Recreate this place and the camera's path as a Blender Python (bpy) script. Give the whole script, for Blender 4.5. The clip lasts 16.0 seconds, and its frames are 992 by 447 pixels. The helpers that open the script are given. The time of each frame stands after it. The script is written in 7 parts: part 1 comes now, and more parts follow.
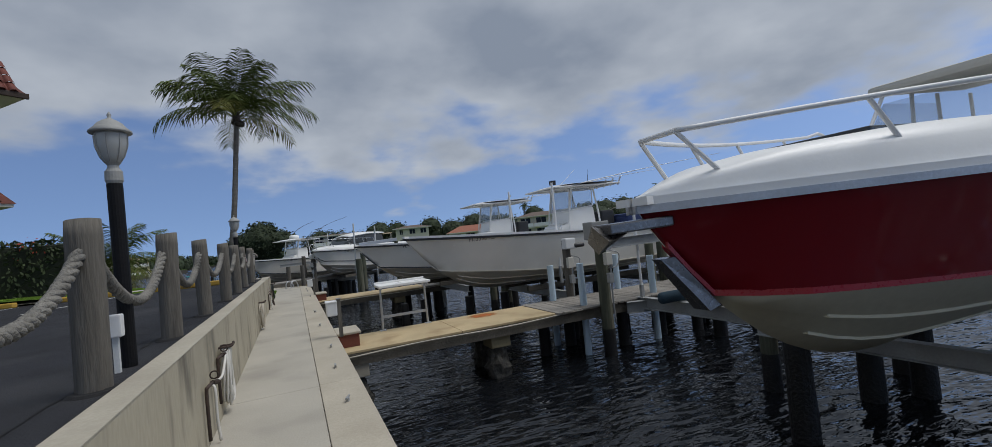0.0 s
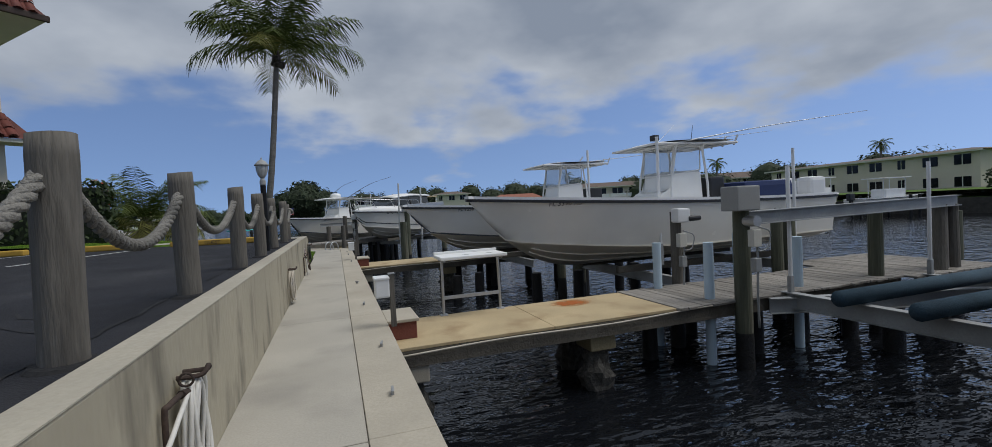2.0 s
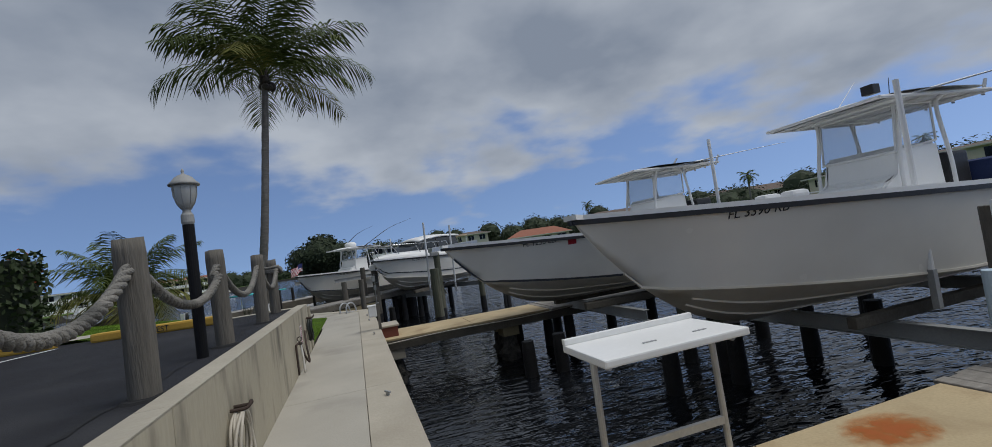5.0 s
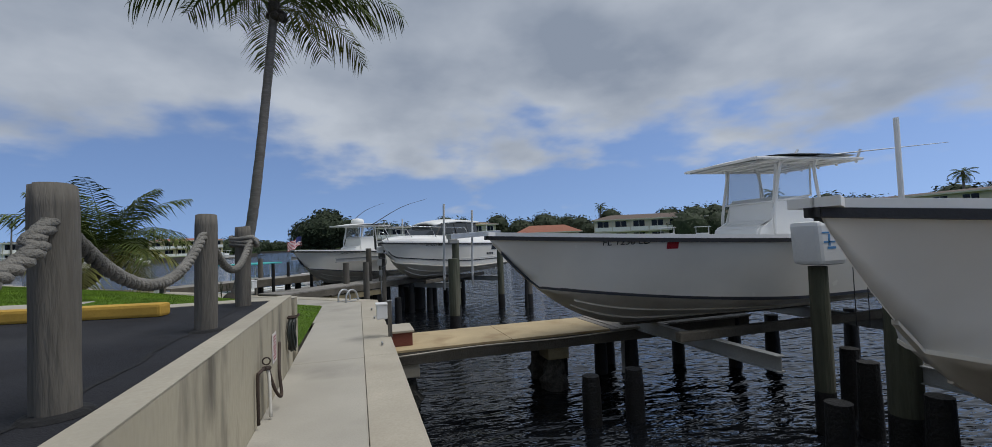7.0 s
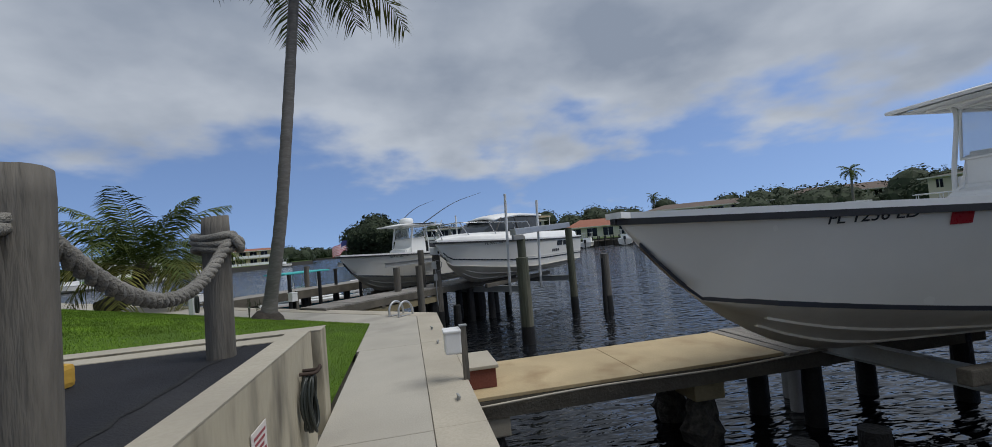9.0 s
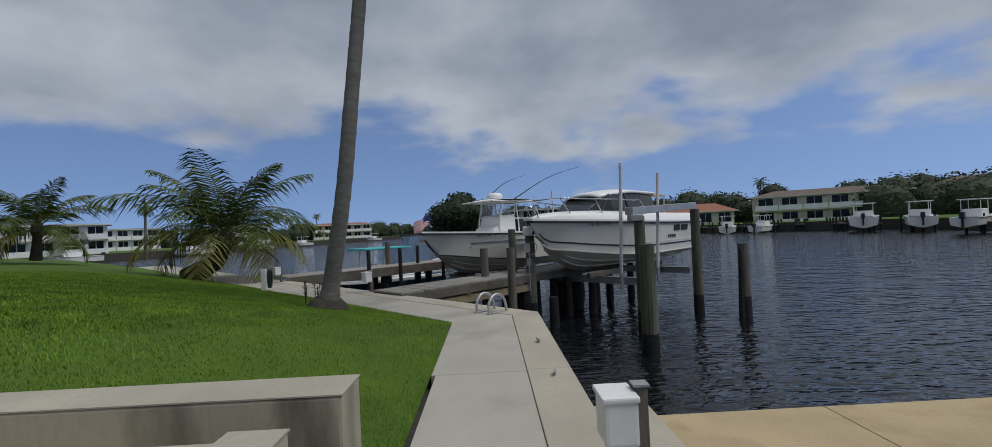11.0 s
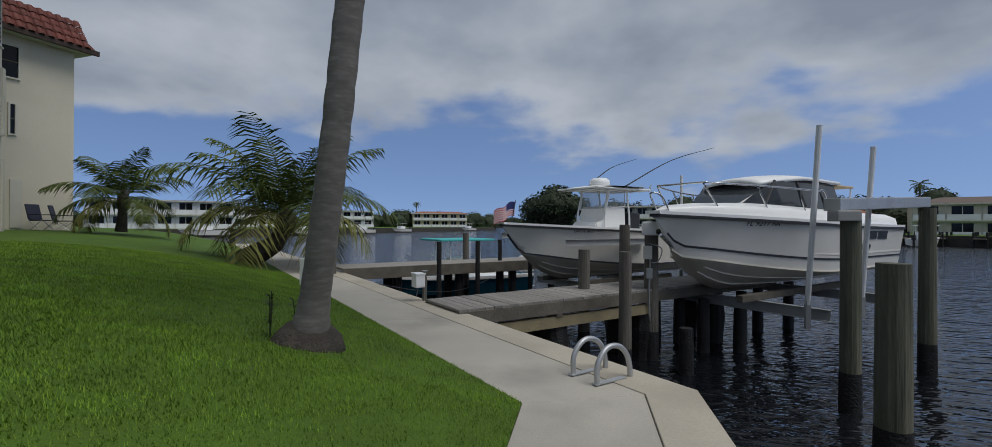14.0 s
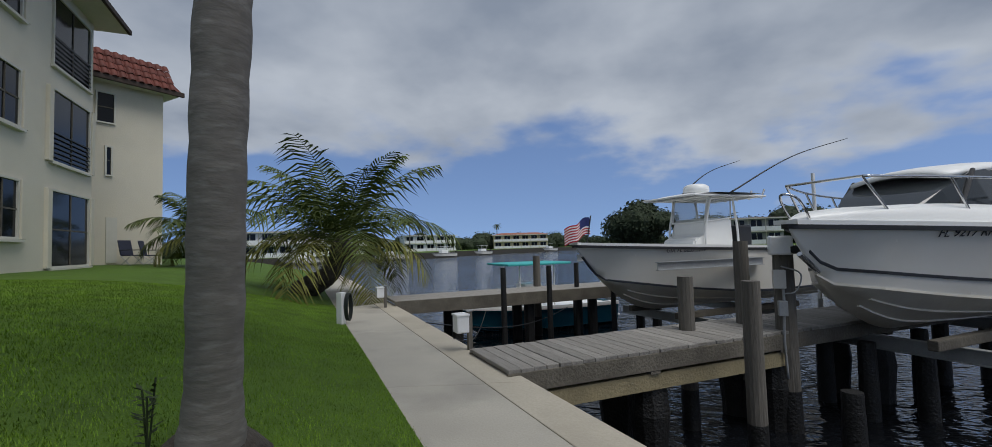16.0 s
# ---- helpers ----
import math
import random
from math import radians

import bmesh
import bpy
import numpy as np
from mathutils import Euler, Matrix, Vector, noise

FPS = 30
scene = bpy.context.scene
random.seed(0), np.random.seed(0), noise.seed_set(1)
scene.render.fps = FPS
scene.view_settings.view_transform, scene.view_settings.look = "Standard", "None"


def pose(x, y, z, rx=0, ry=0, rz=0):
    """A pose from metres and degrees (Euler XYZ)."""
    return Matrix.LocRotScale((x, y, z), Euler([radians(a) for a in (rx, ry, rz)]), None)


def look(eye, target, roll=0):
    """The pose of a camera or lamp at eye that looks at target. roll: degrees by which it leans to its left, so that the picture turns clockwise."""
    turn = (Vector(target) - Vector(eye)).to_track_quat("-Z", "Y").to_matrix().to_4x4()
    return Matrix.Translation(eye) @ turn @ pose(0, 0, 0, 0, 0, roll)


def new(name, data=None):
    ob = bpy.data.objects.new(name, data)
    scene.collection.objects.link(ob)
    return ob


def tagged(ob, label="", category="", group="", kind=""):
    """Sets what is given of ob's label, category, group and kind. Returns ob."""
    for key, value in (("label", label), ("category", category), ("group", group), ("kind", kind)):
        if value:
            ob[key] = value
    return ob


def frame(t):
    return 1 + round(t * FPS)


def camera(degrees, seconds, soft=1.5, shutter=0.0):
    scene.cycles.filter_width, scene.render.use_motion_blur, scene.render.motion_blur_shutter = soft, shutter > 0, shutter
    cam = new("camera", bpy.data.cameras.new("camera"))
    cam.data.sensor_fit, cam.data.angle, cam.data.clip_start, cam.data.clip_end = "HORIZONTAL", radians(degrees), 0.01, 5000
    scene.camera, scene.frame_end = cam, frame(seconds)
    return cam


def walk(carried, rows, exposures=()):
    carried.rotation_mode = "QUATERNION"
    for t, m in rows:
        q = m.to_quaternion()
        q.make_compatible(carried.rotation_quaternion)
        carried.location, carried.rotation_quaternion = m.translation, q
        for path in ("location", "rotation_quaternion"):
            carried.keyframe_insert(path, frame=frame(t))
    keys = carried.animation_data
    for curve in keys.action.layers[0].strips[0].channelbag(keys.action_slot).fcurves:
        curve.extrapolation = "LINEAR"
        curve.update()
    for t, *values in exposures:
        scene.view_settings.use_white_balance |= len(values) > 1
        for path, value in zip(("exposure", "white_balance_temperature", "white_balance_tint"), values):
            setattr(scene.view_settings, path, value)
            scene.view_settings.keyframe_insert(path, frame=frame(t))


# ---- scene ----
cam = camera(93.7, 16.0, soft=0.8)
PATH = [
    (0, (0.015, 0.294, 1.412), (0.82, 2.125, 1.458), -5.9),
    (0.5, (0.138, 0.805, 1.381), (0.854, 2.672, 1.429), -5.1),
    (1, (0.093, 1.448, 1.383), (0.786, 3.324, 1.394), -3.6),
    (1.5, (0.053, 2.143, 1.356), (0.629, 4.059, 1.37), -2.8),
    (2, (0.043, 2.858, 1.336), (0.693, 4.748, 1.267), -3.0),
    (2.5, (0.048, 3.649, 1.295), (0.862, 5.472, 1.175), -2.0),
    (3, (0.095, 4.352, 1.317), (0.963, 6.152, 1.266), -1.7),
    (3.5, (0.079, 5.138, 1.296), (0.884, 6.969, 1.271), -3.0),
    (4, (0.019, 5.837, 1.3), (0.757, 7.695, 1.321), -3.1),
    (4.5, (0.142, 6.527, 1.374), (0.768, 8.426, 1.416), -7.2),
    (4.7, (0.198, 6.774, 1.362), (0.799, 8.679, 1.463), -8.4),
    (6.8, (0.115, 9.656, 1.415), (0.687, 11.571, 1.485), -2.9),
    (7, (0.105, 9.918, 1.422), (0.678, 11.832, 1.493), -2.3),
    (7.5, (0.098, 10.601, 1.404), (0.532, 12.55, 1.523), -4.6),
    (8, (0.098, 11.251, 1.408), (0.48, 13.211, 1.523), -4.9),
    (8.2, (0.093, 11.506, 1.41), (0.475, 13.466, 1.526), -5.2),
    (10.3, (-0.068, 14.209, 1.318), (0.315, 16.171, 1.281), -4.2),
    (10.5, (-0.092, 14.473, 1.356), (0.158, 16.457, 1.323), -3.9),
    (11, (-0.148, 15.034, 1.345), (-0.116, 17.034, 1.366), -2.7),
    (11.5, (-0.162, 15.587, 1.273), (-0.248, 17.585, 1.301), -0.6),
    (12, (-0.212, 16.218, 1.281), (-0.577, 18.184, 1.344), -0.8),
    (12.5, (-0.206, 16.817, 1.276), (-0.623, 18.773, 1.299), -1.3),
    (13, (-0.257, 17.373, 1.287), (-0.707, 19.322, 1.292), -1.5),
    (13.5, (-0.284, 17.937, 1.302), (-0.728, 19.887, 1.303), 0.2),
    (14, (-0.315, 18.49, 1.292), (-0.687, 20.455, 1.296), 0.3),
    (14.5, (-0.332, 19.016, 1.299), (-0.621, 20.995, 1.306), 0.5),
    (15, (-0.403, 19.528, 1.33), (-0.847, 21.478, 1.354), -1.5),
    (15.5, (-0.43, 20.052, 1.349), (-0.928, 21.986, 1.447), -0.0),
    (16, (-0.452, 20.424, 1.331), (-1.158, 22.293, 1.427), -1.6),
]
walk(cam, [(t, look(eye, target, roll)) for t, eye, target, roll in PATH],
     [(0, -0.1), (1.5, -0.1), (3, 0.03), (4, 0.06), (4.5, -0.2), (7.5, 0.02), (10.5, -0.04), (11.5, -0.3), (12.5, -0.22), (14.5, -0.17), (16, -0.06)])


# ---- world, sun ----
def build_world():
    w = bpy.data.worlds.new("sky_world")
    scene.world = w
    w.use_nodes = True
    nt = w.node_tree
    nt.nodes.clear()
    N, L = nt.nodes.new, nt.links.new
    out, bg = N("ShaderNodeOutputWorld"), N("ShaderNodeBackground")
    sky = N("ShaderNodeTexSky")
    sky.sky_type, sky.sun_disc = "NISHITA", False
    sky.sun_elevation, sky.sun_rotation = radians(62), radians(SUN_TURN)
    sky.air_density, sky.dust_density, sky.ozone_density = 1.0, 0.6, 3.0
    tc, sep = N("ShaderNodeTexCoord"), N("ShaderNodeSeparateXYZ")
    L(tc.outputs["Generated"], sep.inputs[0])
    # a clear, deep blue down to the horizon
    lift = N("ShaderNodeVectorMath")
    lift.operation = "ADD"
    lift.inputs[1].default_value = (0, 0, 0.22)
    L(tc.outputs["Generated"], lift.inputs[0])
    norm = N("ShaderNodeVectorMath")
    norm.operation = "NORMALIZE"
    L(lift.outputs[0], norm.inputs[0])
    L(norm.outputs[0], sky.inputs["Vector"])

    def math_node(op, a, b=None, clamp=False):
        n = N("ShaderNodeMath")
        n.operation, n.use_clamp = op, clamp
        for i, v in enumerate((a, b)):
            if v is None:
                continue
            if isinstance(v, (int, float)):
                n.inputs[i].default_value = v
            else:
                L(v, n.inputs[i])
        return n.outputs[0]

    up = math_node("MAXIMUM", sep.outputs[2], 0.0)
    deep = math_node("ADD", up, 0.26)
    comb = N("ShaderNodeCombineXYZ")
    L(math_node("DIVIDE", sep.outputs[0], deep), comb.inputs[0])
    L(math_node("DIVIDE", sep.outputs[1], deep), comb.inputs[1])

    def cloud_noise(scale, detail, seed, rough=0.55):
        n = N("ShaderNodeTexNoise")
        n.noise_dimensions = "4D"
        n.inputs["Scale"].default_value, n.inputs["Detail"].default_value = scale, detail
        n.inputs["Roughness"].default_value = rough
        n.inputs["W"].default_value = seed
        L(comb.outputs[0], n.inputs["Vector"])
        return n.outputs["Fac"]

    # coverage grows with height above the horizon, broken by two sizes of noise
    big = cloud_noise(0.8, 5, 3.1)
    small = cloud_noise(2.3, 5, 7.7, 0.5)
    cover = math_node("ADD", math_node("MULTIPLY", big, 0.7), math_node("MULTIPLY", small, 0.62))
    rise = N("ShaderNodeMapRange")
    rise.inputs["From Min"].default_value, rise.inputs["From Max"].default_value = 0.04, 0.36
    rise.inputs["To Min"].default_value, rise.inputs["To Max"].default_value = -0.16, 0.30
    L(up, rise.inputs["Value"])
    dens = math_node("ADD", cover, rise.outputs[0])
    edge = N("ShaderNodeMapRange")
    edge.interpolation_type = "SMOOTHSTEP"
    edge.inputs["From Min"].default_value, edge.inputs["From Max"].default_value = 0.645, 0.81
    L(dens, edge.inputs["Value"])
    tone = N("ShaderNodeMapRange")
    tone.inputs["From Min"].default_value, tone.inputs["From Max"].default_value = 0.33, 0.66
    thick = math_node("MULTIPLY", math_node("SUBTRACT", 0.86, dens), 0.75)
    L(math_node("ADD", cloud_noise(1.6, 5, 12.4, 0.5), thick), tone.inputs["Value"])
    grey = N("ShaderNodeMix")
    grey.data_type = "RGBA"
    grey.inputs["A"].default_value, grey.inputs["B"].default_value = (2.45, 2.9, 3.7, 1), (4.75, 5.2, 5.9, 1)
    L(tone.outputs[0], grey.inputs["Factor"])
    mix = N("ShaderNodeMix")
    mix.data_type = "RGBA"
    L(edge.outputs[0], mix.inputs["Factor"])
    cool = N("ShaderNodeMix")
    cool.data_type, cool.blend_type = "RGBA", "MULTIPLY"
    cool.inputs["Factor"].default_value = 1.0
    cool.inputs["B"].default_value = (1.28, 1.27, 1.37, 1)
    L(sky.outputs[0], cool.inputs["A"])
    L(cool.outputs["Result"], mix.inputs["A"])
    L(grey.outputs["Result"], mix.inputs["B"])
    L(mix.outputs["Result"], bg.inputs["Color"])
    bg.inputs["Strength"].default_value = 0.1
    L(bg.outputs[0], out.inputs[0])


SUN_TURN = 115.0
build_world()
sun = new("sun", bpy.data.lights.new("sun", "SUN"))
sun.data.energy, sun.data.angle, sun.data.color = 2.2, radians(36), (1.0, 0.985, 0.96)
sun.matrix_world = look((30 * math.sin(radians(SUN_TURN)), 30 * math.cos(radians(SUN_TURN)), 56), (0, 0, 0))


# ---- materials ----
def mat(name, color, rough=0.6, metal=0.0, vary=0.12, scale=3.0, bump=0.15, grain=40.0, stretch=(1, 1, 1), spec=0.5,
        stain=None, stain_scale=0.7, stain_amount=0.5, per_piece=0.0, coords="Object", alpha_glass=False):
    m = bpy.data.materials.new(name)
    m.use_nodes = True
    nt = m.node_tree
    N, L = nt.nodes.new, nt.links.new
    b = nt.nodes["Principled BSDF"]
    b.inputs["Roughness"].default_value, b.inputs["Metallic"].default_value = rough, metal
    b.inputs["Specular IOR Level"].default_value = spec
    tc, mp = N("ShaderNodeTexCoord"), N("ShaderNodeMapping")
    mp.inputs["Scale"].default_value = stretch
    L(tc.outputs[coords], mp.inputs[0])

    def nz(s, d=4):
        n = N("ShaderNodeTexNoise")
        n.inputs["Scale"].default_value, n.inputs["Detail"].default_value = s, d
        L(mp.outputs[0], n.inputs["Vector"])
        return n.outputs["Fac"]

    def blend(kind, fac, a, bb):
        n = N("ShaderNodeMix")
        n.data_type, n.blend_type = "RGBA", kind
        for key, v in (("Factor", fac), ("A", a), ("B", bb)):
            s = n.inputs[key]
            if isinstance(v, (int, float)):
                s.default_value = v
            elif isinstance(v, tuple):
                s.default_value = (*v, 1)
            else:
                L(v, s)
        return n.outputs["Result"]

    def ramp(v, lo, hi, a=0.0, bb=1.0):
        n = N("ShaderNodeMapRange")
        for key, val in (("From Min", lo), ("From Max", hi), ("To Min", a), ("To Max", bb)):
            n.inputs[key].default_value = val
        L(v, n.inputs["Value"])
        return n.outputs[0]

    dark = tuple(c * (1 - vary) for c in color)
    light = tuple(min(1, c * (1 + vary)) for c in color)
    col = blend("MIX", ramp(nz(scale), 0.3, 0.7), dark, light)
    fine = nz(grain, 3)
    col = blend("MIX", ramp(fine, 0.35, 0.65, 0, 0.5), col, tuple(c * (1 - 1.2 * vary) for c in color))
    if stain:
        col = blend("MIX", ramp(nz(stain_scale, 6), 0.52, 0.72, 0, stain_amount), col, stain)
    if per_piece:
        oi = N("ShaderNodeObjectInfo")
        col = blend("MULTIPLY", 1.0, col, blend("MIX", oi.outputs["Random"], (1 - per_piece,) * 3, (1.0,) * 3))
    L(col, b.inputs["Base Color"])
    L(ramp(fine, 0.2, 0.8, max(0.02, rough - 0.08), min(1, rough + 0.08)), b.inputs["Roughness"])
    if bump:
        bp = N("ShaderNodeBump")
        bp.inputs["Strength"].default_value, bp.inputs["Distance"].default_value = bump, 0.02
        L(fine, bp.inputs["Height"])
        L(bp.outputs[0], b.inputs["Normal"])
    return m


M_CONC = mat("walk_concrete", (0.405, 0.378, 0.322), 0.85, vary=0.1, scale=1.2, grain=60, stain=(0.25, 0.235, 0.205), stain_scale=1.0, stain_amount=0.7)
M_CAP = mat("cap_concrete", (0.42, 0.38, 0.305), 0.85, vary=0.12, scale=1.5, grain=50, stain=(0.30, 0.26, 0.2), stain_amount=0.5)
M_WALL = mat("painted_wall", (0.40, 0.36, 0.27), 0.8, vary=0.1, scale=1.0, grain=35, stretch=(1, 1, 0.3), stain=(0.07, 0.062, 0.048), stain_scale=3.6, stain_amount=0.8)
M_WALLTOP = mat("wall_top", (0.41, 0.375, 0.30), 0.85, vary=0.12, scale=2, grain=45, stain=(0.3, 0.27, 0.22))
M_ASPH = mat("asphalt", (0.021, 0.022, 0.027), 0.9, spec=0.3, vary=0.3, scale=2.0, grain=90, bump=0.5, stain=(0.055, 0.055, 0.058), stain_amount=0.5)
M_CRACK = mat("crack_fill", (0.012, 0.012, 0.013), 0.9, vary=0.3, bump=0.4)
M_POST = mat("weathered_post", (0.145, 0.132, 0.112), 0.92, vary=0.34, scale=2, grain=24, stretch=(2.4, 2.4, 0.3), bump=0.6, stain=(0.04, 0.036, 0.032), stain_scale=2.2, stain_amount=0.9)
M_PILE = mat("green_pile", (0.095, 0.10, 0.068), 0.9, vary=0.35, scale=4, grain=16, stretch=(3, 3, 0.25), bump=0.7, stain=(0.19, 0.17, 0.13), stain_scale=1.5, stain_amount=0.6)
# wet timber, with the deep shade under docks put into its near-black colour
M_WETSHADE = mat("wet_shaded_pile", (0.008, 0.0075, 0.007), 0.6, vary=0.5, scale=6, grain=30, bump=1.0)
M_BARN = mat("barnacles", (0.075, 0.07, 0.06), 0.9, vary=0.6, scale=14, grain=40, bump=1.0)
M_ROPE = mat("rope", (0.235, 0.222, 0.195), 0.95, vary=0.25, scale=6, grain=90, bump=0.8, stain=(0.06, 0.06, 0.055), stain_scale=2.2, stain_amount=0.9)
M_BLACK = mat("black_paint", (0.008, 0.008, 0.009), 0.6, vary=0.2, spec=0.2)
M_ALU = mat("aluminium", (0.5, 0.51, 0.52), 0.45, metal=0.7, vary=0.12, scale=3)
M_GALV = mat("galvanised_beam", (0.34, 0.35, 0.35), 0.55, metal=0.3, vary=0.15, scale=2.5, stain=(0.2, 0.19, 0.17))
M_STEEL = mat("steel_rail", (0.6, 0.6, 0.6), 0.2, metal=1.0, vary=0.05, bump=0)
M_PLY = mat("tan_deck", (0.46, 0.36, 0.21), 0.8, vary=0.16, scale=1.3, grain=50, stain=(0.24, 0.15, 0.07), stain_scale=1.6, stain_amount=0.6)
M_PLANK = mat("grey_plank", (0.32, 0.295, 0.26), 0.9, vary=0.25, scale=3, grain=30, stretch=(1, 6, 6), bump=0.6, per_piece=0.35)
M_PLANK2 = mat("grey_plank_far", (0.32, 0.30, 0.27), 0.9, vary=0.2, scale=3, grain=30, stretch=(6, 1, 6), bump=0.6, per_piece=0.3)
M_BEAMW = mat("weathered_beam", (0.13, 0.115, 0.09), 0.9, vary=0.3, scale=3, grain=30, bump=0.6, stain=(0.05, 0.045, 0.04))
M_YBEAM = mat("treated_beam", (0.27, 0.225, 0.13), 0.85, vary=0.2, scale=3, grain=30, bump=0.5, stain=(0.12, 0.1, 0.06))
M_GEL = mat("white_gelcoat", (0.79, 0.765, 0.70), 0.22, vary=0.03, scale=0.8, grain=3, bump=0.0, stain=(0.55, 0.52, 0.46), stain_amount=0.25)
M_GELB = mat("gelcoat_bottom", (0.76, 0.71, 0.61), 0.4, vary=0.07, scale=1.5, grain=12, bump=0.03, stain=(0.45, 0.41, 0.35), stain_amount=0.4)
M_DECK = mat("white_deck", (0.80, 0.80, 0.78), 0.35, vary=0.03, bump=0.03)
M_WHITE = mat("white_plastic", (0.75, 0.75, 0.74), 0.4, vary=0.05, bump=0.03, stain=(0.55, 0.54, 0.5), stain_amount=0.3)
M_RED = mat("red_gelcoat", (0.155, 0.006, 0.010), 0.1, vary=0.06, scale=0.7, grain=3, bump=0.0)
M_REDL = mat("red_stripe", (0.34, 0.02, 0.03), 0.3, vary=0.06, bump=0)
M_CREAM = mat("cream_bottom", (0.60, 0.56, 0.42), 0.5, vary=0.08, scale=1.4, grain=14, bump=0.03, stain=(0.48, 0.42, 0.3), stain_amount=0.35)
M_RUB = mat("dark_rubrail", (0.02, 0.02, 0.022), 0.5, vary=0.1)
M_STRIPE = mat("navy_stripe", (0.03, 0.032, 0.04), 0.35, vary=0.1, bump=0)
M_CANVAS = mat("cream_canvas", (0.56, 0.54, 0.48), 0.9, vary=0.06, bump=0.2)
M_TANC = mat("tan_canvas", (0.5, 0.4, 0.26), 0.9, vary=0.08, bump=0.2)
M_BLUEC = mat("blue_canvas", (0.015, 0.03, 0.10), 0.9, vary=0.1, bump=0.2)
M_DARK = mat("dark_trim", (0.02, 0.02, 0.022), 0.5)
M_PVC = mat("pale_blue_sleeve", (0.47, 0.59, 0.68), 0.5, vary=0.06, scale=2, stain=(0.5, 0.55, 0.58))
M_PVCW = mat("white_sleeve", (0.66, 0.67, 0.66), 0.5, vary=0.06, scale=2)
M_TEAL = mat("teal_hull", (0.01, 0.10, 0.15), 0.25, vary=0.05, bump=0)
M_TEALC = mat("teal_canvas", (0.05, 0.40, 0.40), 0.7, vary=0.06)
M_CREAMW = mat("cream_stucco", (0.66, 0.61, 0.49), 0.9, vary=0.05, scale=0.5, grain=25, bump=0.3, stain=(0.5, 0.47, 0.38), stain_amount=0.3)
M_YCREAM = mat("pale_yellow_stucco", (0.64, 0.57, 0.45), 0.9, vary=0.06, scale=0.5, grain=20)
M_YELW = mat("yellow_stucco", (0.56, 0.48, 0.27), 0.9, vary=0.06, scale=0.5, grain=20)
M_SOFFIT = mat("soffit", (0.6, 0.58, 0.5), 0.8, vary=0.05)
M_TILE = mat("red_roof_tile", (0.15, 0.035, 0.022), 0.75, vary=0.3, scale=4, grain=20, per_piece=0.35)
M_ROOFG = mat("brown_roof", (0.14, 0.105, 0.085), 0.9, vary=0.15)
M_ROOFR = mat("far_red_roof", (0.30, 0.12, 0.075), 0.85, vary=0.15)
M_GRASS = mat("lawn", (0.066, 0.132, 0.005), 0.95, vary=0.25, scale=1.6, grain=60, bump=0.8, stain=(0.082, 0.142, 0.006), stain_amount=0.5)
M_BLADE = mat("grass_blade", (0.14, 0.25, 0.012), 0.8, vary=0.42, scale=2.5, bump=0, per_piece=0.0)
M_LEAF = mat("palm_leaf", (0.088, 0.115, 0.03), 0.75, spec=0.15, vary=0.3, scale=1.5, bump=0)
M_LEAFY = mat("old_palm_leaf", (0.165, 0.165, 0.045), 0.8, spec=0.15, vary=0.3, scale=2, bump=0)
M_TRUNK = mat("palm_trunk", (0.165, 0.15, 0.135), 0.95, vary=0.22, scale=2.5, grain=7, stretch=(1.5, 1.5, 5), bump=0.22, stain=(0.26, 0.25, 0.23), stain_scale=6, stain_amount=0.5)
M_TRUNKD = mat("dark_trunk", (0.06, 0.05, 0.04), 0.95, vary=0.4, scale=6, bump=1.0)
M_HEDGE = mat("hedge_leaf", (0.035, 0.055, 0.015), 0.75, vary=0.4, scale=5, bump=0)
M_TREE = mat("tree_leaf", (0.026, 0.042, 0.014), 0.8, vary=0.4, scale=1.2, bump=0)
M_YELLOW = mat("yellow_paint", (0.50, 0.30, 0.045), 0.8, vary=0.12, scale=3, stain=(0.35, 0.22, 0.06))
M_BRICK = mat("brick_red", (0.16, 0.05, 0.035), 0.85, vary=0.2)
M_PAPER = mat("sign_white", (0.62, 0.58, 0.56), 0.6, vary=0.05)
M_INK = mat("sign_ink", (0.28, 0.06, 0.07), 0.7)
M_BROWNP = mat("rusty_pipe", (0.05, 0.032, 0.024), 0.8, vary=0.4)
M_HOSEW = mat("white_hose", (0.62, 0.60, 0.55), 0.55, vary=0.08)
M_HOSET = mat("tan_hose", (0.45, 0.41, 0.34), 0.55, vary=0.1)
M_HOSEB = mat("black_hose", (0.02, 0.025, 0.022), 0.45)
M_NAVYCH = mat("navy_chair_fabric", (0.03, 0.035, 0.06), 0.8)
M_FLAGR, M_FLAGW, M_FLAGB = mat("flag_red", (0.4, 0.02, 0.03), 0.8), mat("flag_white", (0.7, 0.7, 0.7), 0.8), mat("flag_blue", (0.02, 0.03, 0.14), 0.8)
M_SEAWALL = mat("seawall_face", (0.13, 0.12, 0.10), 0.9, vary=0.35, scale=2, grain=20, bump=0.8, stain=(0.03, 0.03, 0.025), stain_amount=0.9)
M_MUD = mat("shore_earth", (0.06, 0.055, 0.045), 0.95, vary=0.3)
M_LINE = mat("white_line", (0.6, 0.6, 0.58), 0.8, vary=0.15)
M_FABRIC = mat("grey_unit", (0.30, 0.30, 0.285), 0.6, vary=0.06)


